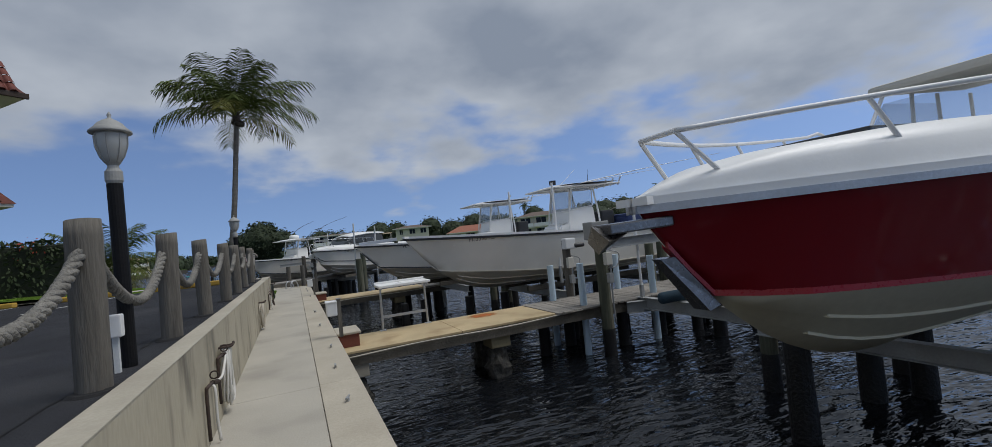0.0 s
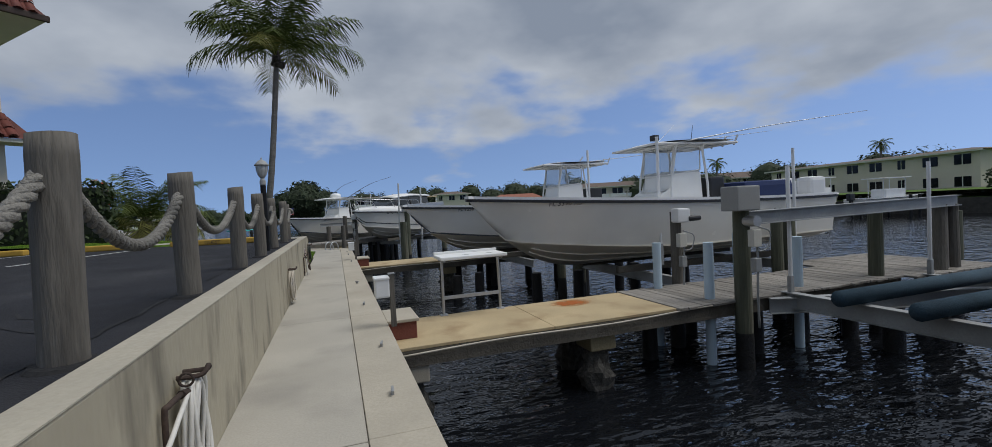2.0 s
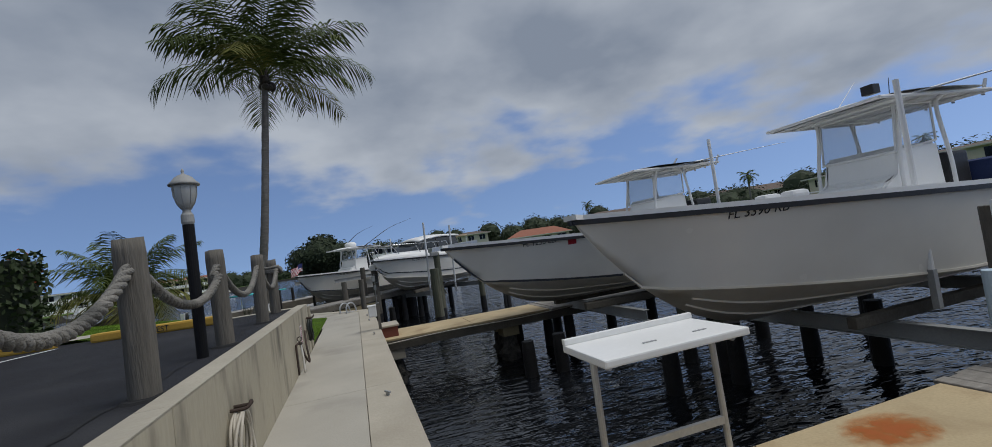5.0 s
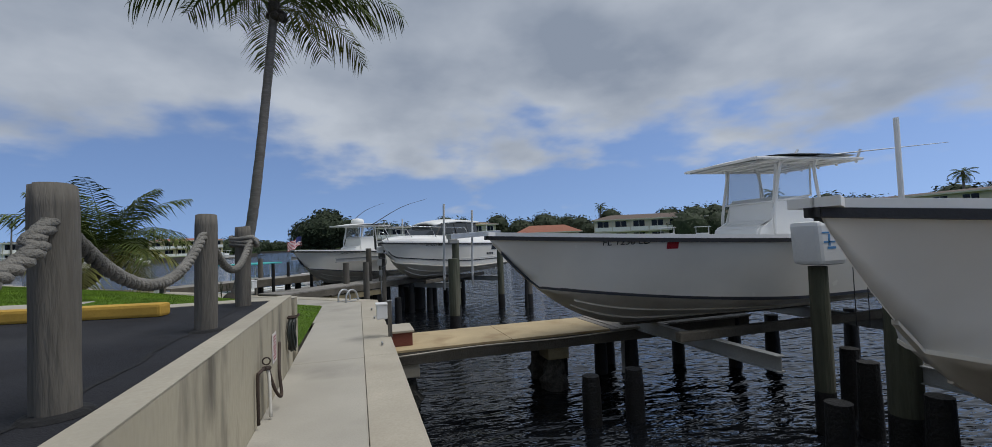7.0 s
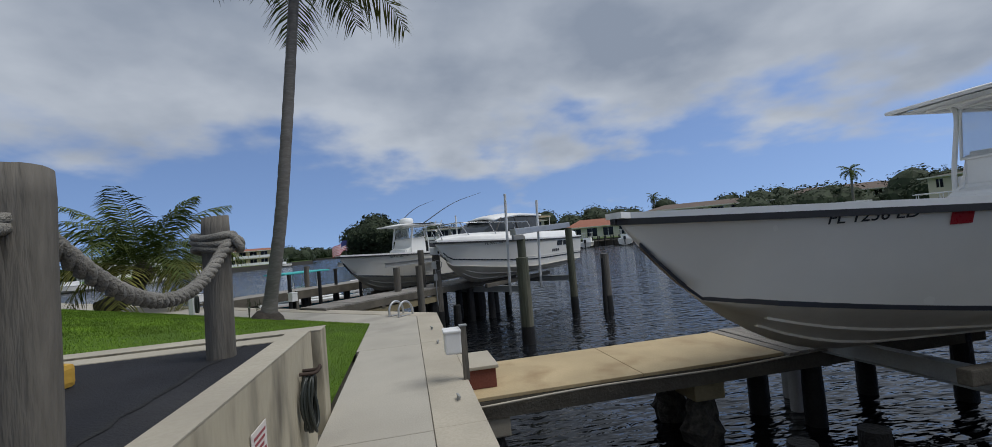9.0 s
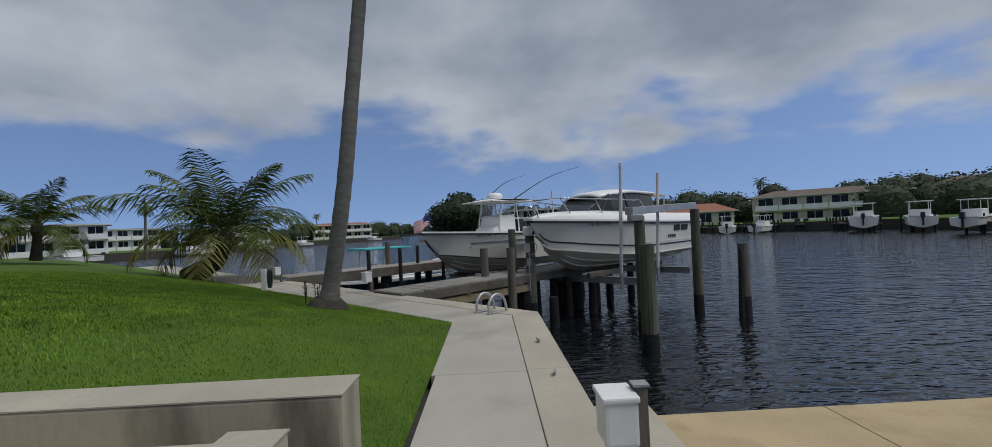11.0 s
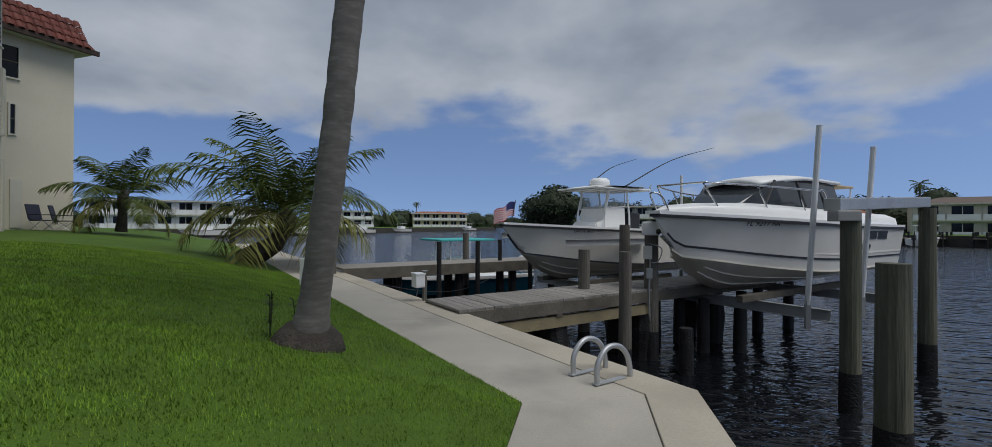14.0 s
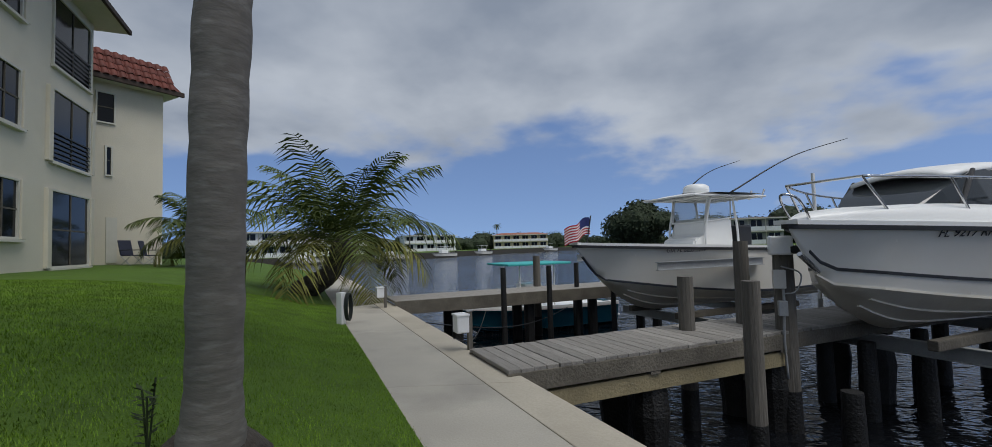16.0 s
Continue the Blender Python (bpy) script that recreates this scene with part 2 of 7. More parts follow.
def glass_mat(name, color=(0.02, 0.025, 0.03), rough=0.05, alpha=1.0):
    m = bpy.data.materials.new(name)
    m.use_nodes = True
    b = m.node_tree.nodes["Principled BSDF"]
    b.inputs["Base Color"].default_value = (*color, 1)
    b.inputs["Roughness"].default_value = rough
    b.inputs["Alpha"].default_value = alpha
    b.inputs["Specular IOR Level"].default_value = 0.6
    return m


M_GLASS = glass_mat("dark_glass")
M_PANE = mat("window_pane", (0.006, 0.007, 0.008), 0.12, spec=0.22, vary=0.2, scale=1.0, bump=0)
M_ANCHOR = mat("dull_steel", (0.22, 0.21, 0.2), 0.3, metal=0.9, vary=0.3, scale=5, bump=0.1)
M_CLEAR = glass_mat("clear_sheet", (0.35, 0.38, 0.40), 0.08, 0.35)
M_LAMPGLASS = glass_mat("frosted_glass", (0.45, 0.45, 0.42), 0.35, 0.85)


def water_mat():
    m = bpy.data.materials.new("canal_water")
    m.use_nodes = True
    nt = m.node_tree
    N, L = nt.nodes.new, nt.links.new
    b = nt.nodes["Principled BSDF"]
    b.inputs["Base Color"].default_value = (0.006, 0.007, 0.009, 1)
    b.inputs["Roughness"].default_value = 0.04
    b.inputs["IOR"].default_value = 1.48
    tc = N("ShaderNodeTexCoord")
    total = None
    for scale, strength, stretch in ((0.7, 0.085, (1, 1.9, 1)), (2.2, 0.06, (1, 2.4, 1)), (5.5, 0.012, (1, 1.8, 1))):
        mp, n = N("ShaderNodeMapping"), N("ShaderNodeTexNoise")
        mp.inputs["Scale"].default_value = stretch
        mp.inputs["Rotation"].default_value = (0, 0, 0.5)
        L(tc.outputs["Object"], mp.inputs[0])
        L(mp.outputs[0], n.inputs["Vector"])
        n.inputs["Scale"].default_value, n.inputs["Detail"].default_value = scale, 2
        mu = N("ShaderNodeMath")
        mu.operation = "MULTIPLY"
        mu.inputs[1].default_value = strength
        L(n.outputs["Fac"], mu.inputs[0])
        if total is None:
            total = mu.outputs[0]
        else:
            ad = N("ShaderNodeMath")
            L(total, ad.inputs[0])
            L(mu.outputs[0], ad.inputs[1])
            total = ad.outputs[0]
    bp = N("ShaderNodeBump")
    bp.inputs["Strength"].default_value, bp.inputs["Distance"].default_value = 1.0, 1.0
    L(total, bp.inputs["Height"])
    L(bp.outputs[0], b.inputs["Normal"])
    return m


M_WATER = water_mat()


# ---- mesh helpers ----
def finish(bm, name, material, smooth=False):
    bmesh.ops.recalc_face_normals(bm, faces=bm.faces[:])
    me = bpy.data.meshes.new(name)
    bm.to_mesh(me)
    bm.free()
    for m in (material if isinstance(material, (list, tuple)) else [material]):
        me.materials.append(m)
    if smooth:
        me.polygons.foreach_set("use_smooth", [True] * len(me.polygons))
    return me


def part(name, bm, material, parent=None, label="", smooth=False, m=None):
    ob = new(name, finish(bm, name, material, smooth))
    if m is not None:
        ob.matrix_basis = m
    if parent is not None:
        ob.parent = parent
    if label:
        ob["label"] = label
    return ob


def thing(name, m, label, category, group="", kind=""):
    ob = new(name)
    ob.empty_display_size = 0.2
    ob.matrix_basis = m
    return tagged(ob, label, category, group, kind)


def box(bm, x0, x1, y0, y1, z0, z1, bevel=0.0, m=None):
    vs = bmesh.ops.create_cube(bm, size=1.0)["verts"]
    t = Matrix.Translation(((x0 + x1) / 2, (y0 + y1) / 2, (z0 + z1) / 2)) @ Matrix.Diagonal((x1 - x0, y1 - y0, z1 - z0, 1))
    bmesh.ops.transform(bm, matrix=(m @ t) if m else t, verts=vs)
    if bevel:
        es = list({e for v in vs for e in v.link_edges})
        bmesh.ops.bevel(bm, geom=es, offset=bevel, segments=2, affect="EDGES", profile=0.6)
    return bm


def bx(*a, **k):
    return box(bmesh.new(), *a, **k)


def rod(bm, p0, p1, r0, r1=None, seg=10):
    p0, p1 = Vector(p0), Vector(p1)
    d = p1 - p0
    t = Matrix.Translation((p0 + p1) / 2) @ d.to_track_quat("Z", "Y").to_matrix().to_4x4()
    bmesh.ops.create_cone(bm, cap_ends=True, segments=seg, radius1=r0, radius2=r0 if r1 is None else r1, depth=d.length, matrix=t)
    return bm


def tube(bm, pts, r, seg=8, caps=True):
    """A bent tube through points; r is a number or a list."""
    pts = [Vector(p) for p in pts]
    n = len(pts)
    side = None
    rings = []
    for i, p in enumerate(pts):
        d = (pts[min(i + 1, n - 1)] - pts[max(i - 1, 0)]).normalized()
        if side is None:
            side = d.orthogonal().normalized()
        side = (side - d * side.dot(d))
        side = side.normalized() if side.length > 1e-6 else d.orthogonal().normalized()
        other = d.cross(side)
        rr = r[i] if isinstance(r, (list, tuple)) else r
        rings.append([bm.verts.new(p + rr * (math.cos(a) * side + math.sin(a) * other)) for a in (2 * math.pi * k / seg for k in range(seg))])
    for a, b in zip(rings, rings[1:]):
        for k in range(seg):
            bm.faces.new((a[k], a[(k + 1) % seg], b[(k + 1) % seg], b[k]))
    if caps:
        bm.faces.new(rings[0])
        bm.faces.new(rings[-1][::-1])
    return bm


def lathe(bm, profile, seg=20, at=(0, 0, 0)):
    """Turn (radius, z) pairs about z."""
    rings = []
    for r, z in profile:
        rings.append([bm.verts.new((at[0] + r * math.cos(2 * math.pi * k / seg), at[1] + r * math.sin(2 * math.pi * k / seg), at[2] + z)) for k in range(seg)])
    for a, b in zip(rings, rings[1:]):
        for k in range(seg):
            bm.faces.new((a[k], a[(k + 1) % seg], b[(k + 1) % seg], b[k]))
    bm.faces.new(rings[0][::-1])
    bm.faces.new(rings[-1])
    return bm


def prism(bm, poly, z0, z1):
    """A flat outline in x, y, pulled up from z0 to z1."""
    lo = [bm.verts.new((x, y, z0)) for x, y in poly]
    hi = [bm.verts.new((x, y, z1)) for x, y in poly]
    bm.faces.new(lo[::-1])
    bm.faces.new(hi)
    n = len(poly)
    for i in range(n):
        bm.faces.new((lo[i], lo[(i + 1) % n], hi[(i + 1) % n], hi[i]))
    return bm


def smooth_path(pts, steps=8):
    """Points on a Catmull-Rom line through pts."""
    pts = [Vector(p) for p in pts]
    ext = [2 * pts[0] - pts[1], *pts, 2 * pts[-1] - pts[-2]]
    res = []
    for i in range(1, len(ext) - 2):
        a, b, c, d = ext[i - 1:i + 3]
        for k in range(steps):
            t = k / steps
            res.append(0.5 * (2 * b + (c - a) * t + (2 * a - 5 * b + 4 * c - d) * t * t + (3 * b - a - 3 * c + d) * t ** 3))
    return [*res, pts[-1]]


# ---- plan: the seawall bends at BEND; U runs along its second leg, W out over the water ----
Z_WATER, Z_LOT, Z_DOCK = -1.3, 0.82, -0.27
X_FACE, X_CAP, X_EDGE = -0.71, 0.15, 0.56
BEND = Vector((0.42, 22.45, 0))
U = Vector((-0.690, 0.724, 0)).normalized()
W = Vector((U.y, -U.x, 0))


def leg2(s, d, z=0.0):
    """A place s metres on from the bend along the second leg, d metres out over the water."""
    return BEND + U * s + W * d + Vector((0, 0, z))


# ---- ground, water, walls ----
def flat(name, poly, z, material, label, category="", kind="structure"):
    bm = bmesh.new()
    bm.faces.new([bm.verts.new((x, y, z)) for x, y in poly])
    return tagged(part(name, bm, material), label, category or name, kind=kind)


flat("water", [(-1500, -1500), (1500, -1500), (1500, 1500), (-1500, 1500)], Z_WATER, M_WATER, "dark rippled canal water", "water")

# walkway slabs and cap pieces, each with a joint
walkway = thing("walkway", pose(0, 0, 0), "pale concrete walkway along the seawall", "walkway", kind="structure")
seawall = thing("seawall", pose(0, 0, 0), "concrete seawall with a tan cap", "seawall", kind="structure")
JOINTS = (-8.0, -4.4, -0.8, 2.4, 5.67, 9.2, 12.7, 16.13, 19.4)


def slab(name, poly, z1, material, parent, thick=0.12):
    bm = prism(bmesh.new(), poly, z1 - thick, z1)
    es = [e for e in bm.edges if all(abs(v.co.z - z1) < 1e-5 for v in e.verts)]
    bmesh.ops.bevel(bm, geom=es, offset=0.004, segments=1, affect="EDGES")
    return part(name, bm, material, parent)


def corner_line(d):
    """Where the two legs' lines, both d metres inside the water's edge, meet."""
    k = (1 - W.x) / W.y
    return Vector((X_EDGE - d, BEND.y - 0.1 + d * -k, 0))


C_EDGE, C_CAP, C_LAWN = corner_line(0), corner_line(X_EDGE - X_CAP), corner_line(X_EDGE - X_FACE + 0.04)
for a, b in zip(JOINTS, JOINTS[1:]):
    slab("slab", [(X_FACE, a + 0.006), (X_CAP - 0.003, a + 0.006), (X_CAP - 0.003, b - 0.006), (X_FACE, b - 0.006)], 0.0, M_CONC, walkway)
    slab("cap_piece", [(X_CAP, a + 0.003), (X_EDGE, a + 0.003), (X_EDGE, b - 0.003), (X_CAP, b - 0.003)], 0.012, M_CAP, seawall, 0.4)
y0 = JOINTS[-1] + 0.006
slab("slab", [(X_FACE - 0.04, y0), (X_CAP - 0.003, y0), (C_CAP.x - 0.006, C_CAP.y), (C_LAWN.x, C_LAWN.y)], 0.0, M_CONC, walkway)
slab("cap_piece", [(X_CAP, y0), (X_EDGE, y0), (C_EDGE.x, C_EDGE.y), (C_CAP.x, C_CAP.y)], 0.012, M_CAP, seawall, 0.4)
for i in range(9):
    a, b = i * 3.4 + 0.003, i * 3.4 + 3.397
    q = [C_LAWN + U * a, C_CAP + U * a, C_CAP + U * b, C_LAWN + U * b]
    slab("slab", [(p.x, p.y) for p in q][::-1], 0.0, M_CONC, walkway)
    q = [C_CAP + U * a, C_EDGE + U * a, C_EDGE + U * b, C_CAP + U * b]
    slab("cap_piece", [(p.x, p.y) for p in q][::-1], 0.008, M_CAP, seawall, 0.4)
far = C_EDGE + U * 31
bm = prism(bmesh.new(), [(X_FACE - 2, -9), (X_EDGE - 0.06, -9), (C_EDGE.x - 0.06, C_EDGE.y), (far.x - 0.06, far.y), (far.x - 3, far.y - 1), (C_LAWN.x - 2, C_LAWN.y)], -3.0, -0.14)
tagged(part("seawall_body", bm, M_SEAWALL, seawall, "stained grey seawall face"))

# retaining wall with its return at the end
wall = thing("retaining_wall", pose(0, 0, 0), "low painted concrete retaining wall with stains", "wall", kind="structure")
Z_TOP, WALL_T = Z_LOT + 0.008, 0.16
for a, b in ((-9.0, 1.1), (1.1, 9.8), (9.8, 16.3)):
    bm = bx(X_FACE - WALL_T, X_FACE, a + 0.002, b - 0.002, -0.3, Z_TOP, bevel=0.012)
    part("wall_piece", bm, M_WALL, wall)
    bm = bx(X_FACE - WALL_T - 0.002, X_FACE + 0.003, a + 0.002, b - 0.002, Z_TOP, Z_TOP + 0.006)
    part("wall_top", bm, M_WALLTOP, wall)
part("end_wall", bx(-3.2, X_FACE - 0.02, 16.8, 17.04, -0.3, Z_TOP - 0.085, bevel=0.015), M_WALL, wall)
part("end_wall_top", bx(-3.2, X_FACE - 0.018, 16.798, 17.042, Z_TOP - 0.085, Z_TOP - 0.079), M_WALLTOP, wall)
part("return_wall", bx(-3.2, X_FACE - WALL_T - 0.005, 16.1, 16.3, -0.3, Z_TOP - 0.02, bevel=0.012), M_WALLTOP, wall)
part("ledge", bx(-3.2, X_FACE - 0.75, 16.31, 16.79, -0.3, 0.58, bevel=0.015), M_WALLTOP, wall)

# oysters grown on the foot of the seawall beside the first dock
for k, (y, w) in enumerate(((7.1, 0.3), (7.75, 0.42), (8.5, 0.35), (16.9, 0.3), (17.6, 0.35))):
    rnd = random.Random(30 + k)
    bm = bmesh.new()
    for _ in range(90):
        p = Vector((X_EDGE - 0.06 + abs(rnd.gauss(0, 0.09)), y + rnd.gauss(0, w), -0.62 - 0.75 * rnd.random() ** 0.7))
        vs = bmesh.ops.create_icosphere(bm, subdivisions=1, radius=rnd.uniform(0.05, 0.1))["verts"]
        for v in vs:
            v.co = p + Vector((v.co.x, v.co.y * 0.7, v.co.z * 1.3)) * (1 + 0.4 * noise.noise(v.co * 30 + p * 5))
    part("oyster_clump", bm, M_BARN, seawall, "dark oyster clump at the waterline")

# parking lot
lot = [(X_FACE - WALL_T - 0.005, -12), (X_FACE - WALL_T - 0.005, 16.1), (-3.2, 16.1), (-14, 18.2), (-40, 18.2), (-40, -12)]
flat("parking_lot", lot, Z_LOT - 0.02, M_ASPH, "dark worn asphalt parking lot", "parking lot")


# ---- boats ----
def hull_shape(L, B, H, stem=0.28, flare=0.55, n=30, power=2.1, knee=(0.27, 0.36), spring=0.17):
    """Stations from the bow (x=0) to the stern (x=L): (x, rows of (half breadth, z)) from keel to sheer."""
    res = []
    for i in range(n + 1):
        s = (i / n) ** 1.35
        f = min(1.0, s / 0.5)
        hb = B / 2 * (1 - (1 - f) ** 2.1) * (1 - 0.06 * max(0, (s - 0.6) / 0.4))
        zs = H * (1.0 + spring * (1 - s) ** 2)
        k = max(0.0, 1 - s / stem)
        zk = zs * k ** power * (0.98 if i else 1)
        knuckle = H * (knee[0] + knee[1] * (1 - min(1, s / 0.55)) ** 1.6)
        zc = max(zk, knuckle)
        hc = hb * (flare + (0.88 - flare) * f) * min(1.0, (zc - zk) / (0.24 * H)) ** 0.7
        rows = []
        for u in (0, 0.3, 0.33, 0.62, 0.65, 1.0):
            lift = 0.012 if u in (0.33, 0.65) else 0.0
            rows.append((hc * u, zk + (zc - zk) * (u ** 1.15) - lift * min(1, (zc - zk) * 8)))
        rows.append((hc + 0.02 * min(1, hc * 4), zc + 0.012))
        for u in (0.25, 0.5, 0.75, 1.0):
            bow = (1 - f) * 0.35
            h0 = rows[6][0]
            rows.append((h0 + (hb - h0) * (u - bow * u * (1 - u) * 1.6), zc + 0.012 + (zs - zc - 0.012) * u))
        res.append((L * s, rows))
    return res


def loft(bm, stations, lo, hi, side_pairs=(1, -1), close_end=True):
    for sgn in side_pairs:
        grid = [[bm.verts.new((x, sgn * r[j][0], r[j][1])) for j in range(lo, hi + 1)] for x, r in stations]
        for a, b in zip(grid, grid[1:]):
            for j in range(hi - lo):
                bm.faces.new((a[j], a[j + 1], b[j + 1], b[j]))
    bmesh.ops.remove_doubles(bm, verts=bm.verts[:], dist=1e-4)
    return bm


def band(bm, stations, j, z0, z1, out, in_=0.0, first=0):
    """A strip that follows row j of the stations, between heights z0 and z1 from it, standing out by out."""
    for sgn in (1, -1):
        rings = []
        for x, r in stations[first:]:
            hbx, z = r[j]
            rings.append([bm.verts.new((x - (out if hbx < 0.02 else 0), sgn * (hbx + o), z + dz)) for o, dz in ((-in_, z0), (out, z0), (out, z1), (-in_, z1))])
        for a, b in zip(rings, rings[1:]):
            for k in range(4):
                bm.faces.new((a[k], a[(k + 1) % 4], b[(k + 1) % 4], b[k]))
        bm.faces.new(rings[0])
        bm.faces.new(rings[-1][::-1])
    return bm


def make_hull(parent, L, B, H, top_mat, low_mat, rub_mat, stripe_mat=None, stem=0.28, flare=0.55, split=6, deck_drop=0.06, deck_mat=None, power=2.1, knee=(0.27, 0.36), spring=0.17):
    st = hull_shape(L, B, H, stem, flare, power=power, knee=knee, spring=spring)
    hull = part("hull", loft(bmesh.new(), st, split, 10), top_mat, parent, smooth=True)
    part("bottom", loft(bmesh.new(), st, 0, split), low_mat, parent, smooth=True)
    part("rub_rail", band(bmesh.new(), st, 10, -0.075, -0.02, 0.022, 0.05), rub_mat, parent)
    part("gunwale", band(bmesh.new(), st, 10, -0.02, 0.035, 0.012, 0.16), deck_mat or M_DECK, parent)
    for row in (2, 4):
        part("strake", band(bmesh.new(), st, row, -0.012, 0.012, 0.016, 0.02, first=7), low_mat, parent)
    if not stripe_mat:
        part("chine", band(bmesh.new(), st, split, -0.014, 0.014, 0.014, 0.02, first=4), low_mat, parent)
    if stripe_mat:
        part("boot_stripe", band(bmesh.new(), st, split, 0.0, 0.045, 0.010, 0.03, first=2), stripe_mat, parent)
    # deck and transom
    bm = bmesh.new()
    rows = [[bm.verts.new((x, k * r[10][0] * 0.97, r[10][1] - deck_drop)) for k in (-1, 0, 1)] for x, r in st]
    for a, b in zip(rows, rows[1:]):
        for j in range(2):
            bm.faces.new((a[j], a[j + 1], b[j + 1], b[j]))
    bmesh.ops.remove_doubles(bm, verts=bm.verts[:], dist=1e-4)
    part("deck", bm, deck_mat or M_DECK, parent)
    bm = bmesh.new()
    x, r = st[-1]
    bm.faces.new([bm.verts.new((x, -h, z)) for h, z in r[::-1]] + [bm.verts.new((x, h, z)) for h, z in r[1:]])
    part("transom", bm, top_mat, parent)
    return st, hull


def outboard(parent, x, y, z, mat_cowl=None):
    bm = bmesh.new()
    box(bm, x + 0.05, x + 0.62, y - 0.2, y + 0.2, z + 0.1, z + 0.75, bevel=0.1)
    eng = part("outboard_motor", bm, mat_cowl or M_WHITE, parent, "outboard motor")
    bm = bmesh.new()
    box(bm, x + 0.18, x + 0.45, y - 0.09, y + 0.09, z - 0.75, z + 0.12, bevel=0.04)
    box(bm, x + 0.1, x + 0.75, y - 0.02, y + 0.02, z - 0.5, z - 0.46)
    rod(bm, (x + 0.1, y, z - 0.72), (x + 0.7, y, z - 0.72), 0.07, 0.05)
    part("lower_unit", bm, M_DARK if mat_cowl else M_WHITE, eng, "motor leg with propeller")


def t_top(parent, x, H, wide=1.7, long_=2.3, up=1.45, console=True, top_mat=None):
    """A console with a clear enclosure and a T-top on bent pipes, standing on the deck at x."""
    z = H - 0.05
    if console:
        bm = bmesh.new()
        prof = [(-0.8, 0), (-0.72, 0.3), (-0.42, 0.36), (-0.36, 0.78), (0.45, 0.78), (0.5, 0)]
        a = [bm.verts.new((x + px, -0.5, z + pz)) for px, pz in prof]
        b = [bm.verts.new((x + px, 0.5, z + pz)) for px, pz in prof]
        bm.faces.new(a)
        bm.faces.new(b[::-1])
        for i in range(len(prof)):
            j = (i + 1) % len(prof)
            bm.faces.new((a[i], a[j], b[j], b[i]))
        bmesh.ops.bevel(bm, geom=bm.edges[:], offset=0.04, segments=2, affect="EDGES")
        part("console", bm, M_DECK, parent)
        panels = [[(x - 0.38, y, z + 0.7), (x + 0.4, y, z + 0.79), (x + 0.42, y, z + up - 0.06), (x - 0.3, y, z + up - 0.06)] for y in (-0.51, 0.51)]
        panels.append([(x - 0.4, -0.5, z + 0.7), (x - 0.4, 0.5, z + 0.7), (x - 0.31, 0.5, z + up - 0.06), (x - 0.31, -0.5, z + up - 0.06)])
        for q in panels:
            bm = bmesh.new()
            bm.faces.new([bm.verts.new(p) for p in q])
            part("windshield", bm, M_CLEAR, parent, "clear vinyl enclosure panel")
            tube_pts = [*q, q[0]]
            part("window_frame", tube(bmesh.new(), tube_pts, 0.018, 6), M_WHITE, parent)
        part("helm_seat", bx(x + 0.75, x + 1.2, -0.42, 0.42, z - 0.1, z + 0.62, bevel=0.05), M_DARK, parent, "dark helm seat")
    for y in (-0.56, 0.56):
        for xa, xb in ((-0.45, -0.3), (0.55, 0.45)):
            bm = tube(bmesh.new(), smooth_path([(x + xa, y, z - 0.1), (x + xa, y, z + 0.5), (x + xb, y, z + up - 0.15), (x + xb, y * 1.15, z + up)], 5), 0.026)
            part("pipe_leg", bm, M_WHITE, parent, smooth=True)
    bm = bmesh.new()
    nx, ny = 10, 6
    for dz in (0.0, 0.05):
        g = []
        for i in range(nx + 1):
            row = []
            for j in range(ny + 1):
                u, v = i / nx * 2 - 1, j / ny * 2 - 1
                px, py = u * (1 - 0.06 * v * v), v * (1 - 0.09 * u * u)
                row.append(bm.verts.new((x + 0.1 + px * long_ / 2, py * wide / 2, z + up + dz + 0.05 * (1 - v * v) * (1 - u ** 4) - 0.06 * max(0, -u) ** 3)))
            g.append(row)
        for a, b in zip(g, g[1:]):
            for j in range(ny):
                bm.faces.new((a[j], a[j + 1], b[j + 1], b[j]))
    part("canopy", bm, top_mat or M_DECK, parent, "white hardtop canopy", smooth=True)
    bm = bmesh.new()
    e = [(x + 0.1 + sx * long_ / 2 * 0.97, sy * wide / 2 * 0.95, z + up - 0.02) for sx, sy in ((-1, -1), (-1, 1), (1, 1), (1, -1), (-1, -1))]
    tube(bm, e, 0.024)
    for k in range(5):
        px = x + 0.1 + (k / 4 - 0.5) * long_ * 0.9
        tube(bm, [(px, -wide / 2 * 0.95, z + up - 0.02), (px, wide / 2 * 0.95, z + up - 0.02)], 0.02)
    part("canopy_frame", bm, M_WHITE, parent)
    # rod holders at the aft edge
    for k in range(5):
        y = (k / 4 - 0.5) * wide * 0.8
        part("rod_holder", rod(bmesh.new(), (x + 0.1 + long_ / 2, y, z + up - 0.06), (x + 0.22 + long_ / 2, y, z + up + 0.16), 0.022), M_ALU, parent)
    return z + up


def text_part(txt, size, material, parent, m, name="lettering", shear=0.0, extrude=0.002):
    c = bpy.data.curves.new(name, "FONT")
    c.body, c.size, c.extrude, c.shear = txt, size, extrude, shear
    c.align_x = "CENTER"
    tmp = bpy.data.objects.new(name, c)
    me = bpy.data.meshes.new_from_object(tmp)
    bpy.data.objects.remove(tmp)
    me.materials.clear()
    me.materials.append(material)
    ob = new(name, me)
    ob.matrix_basis = m
    ob.parent = parent
    return ob


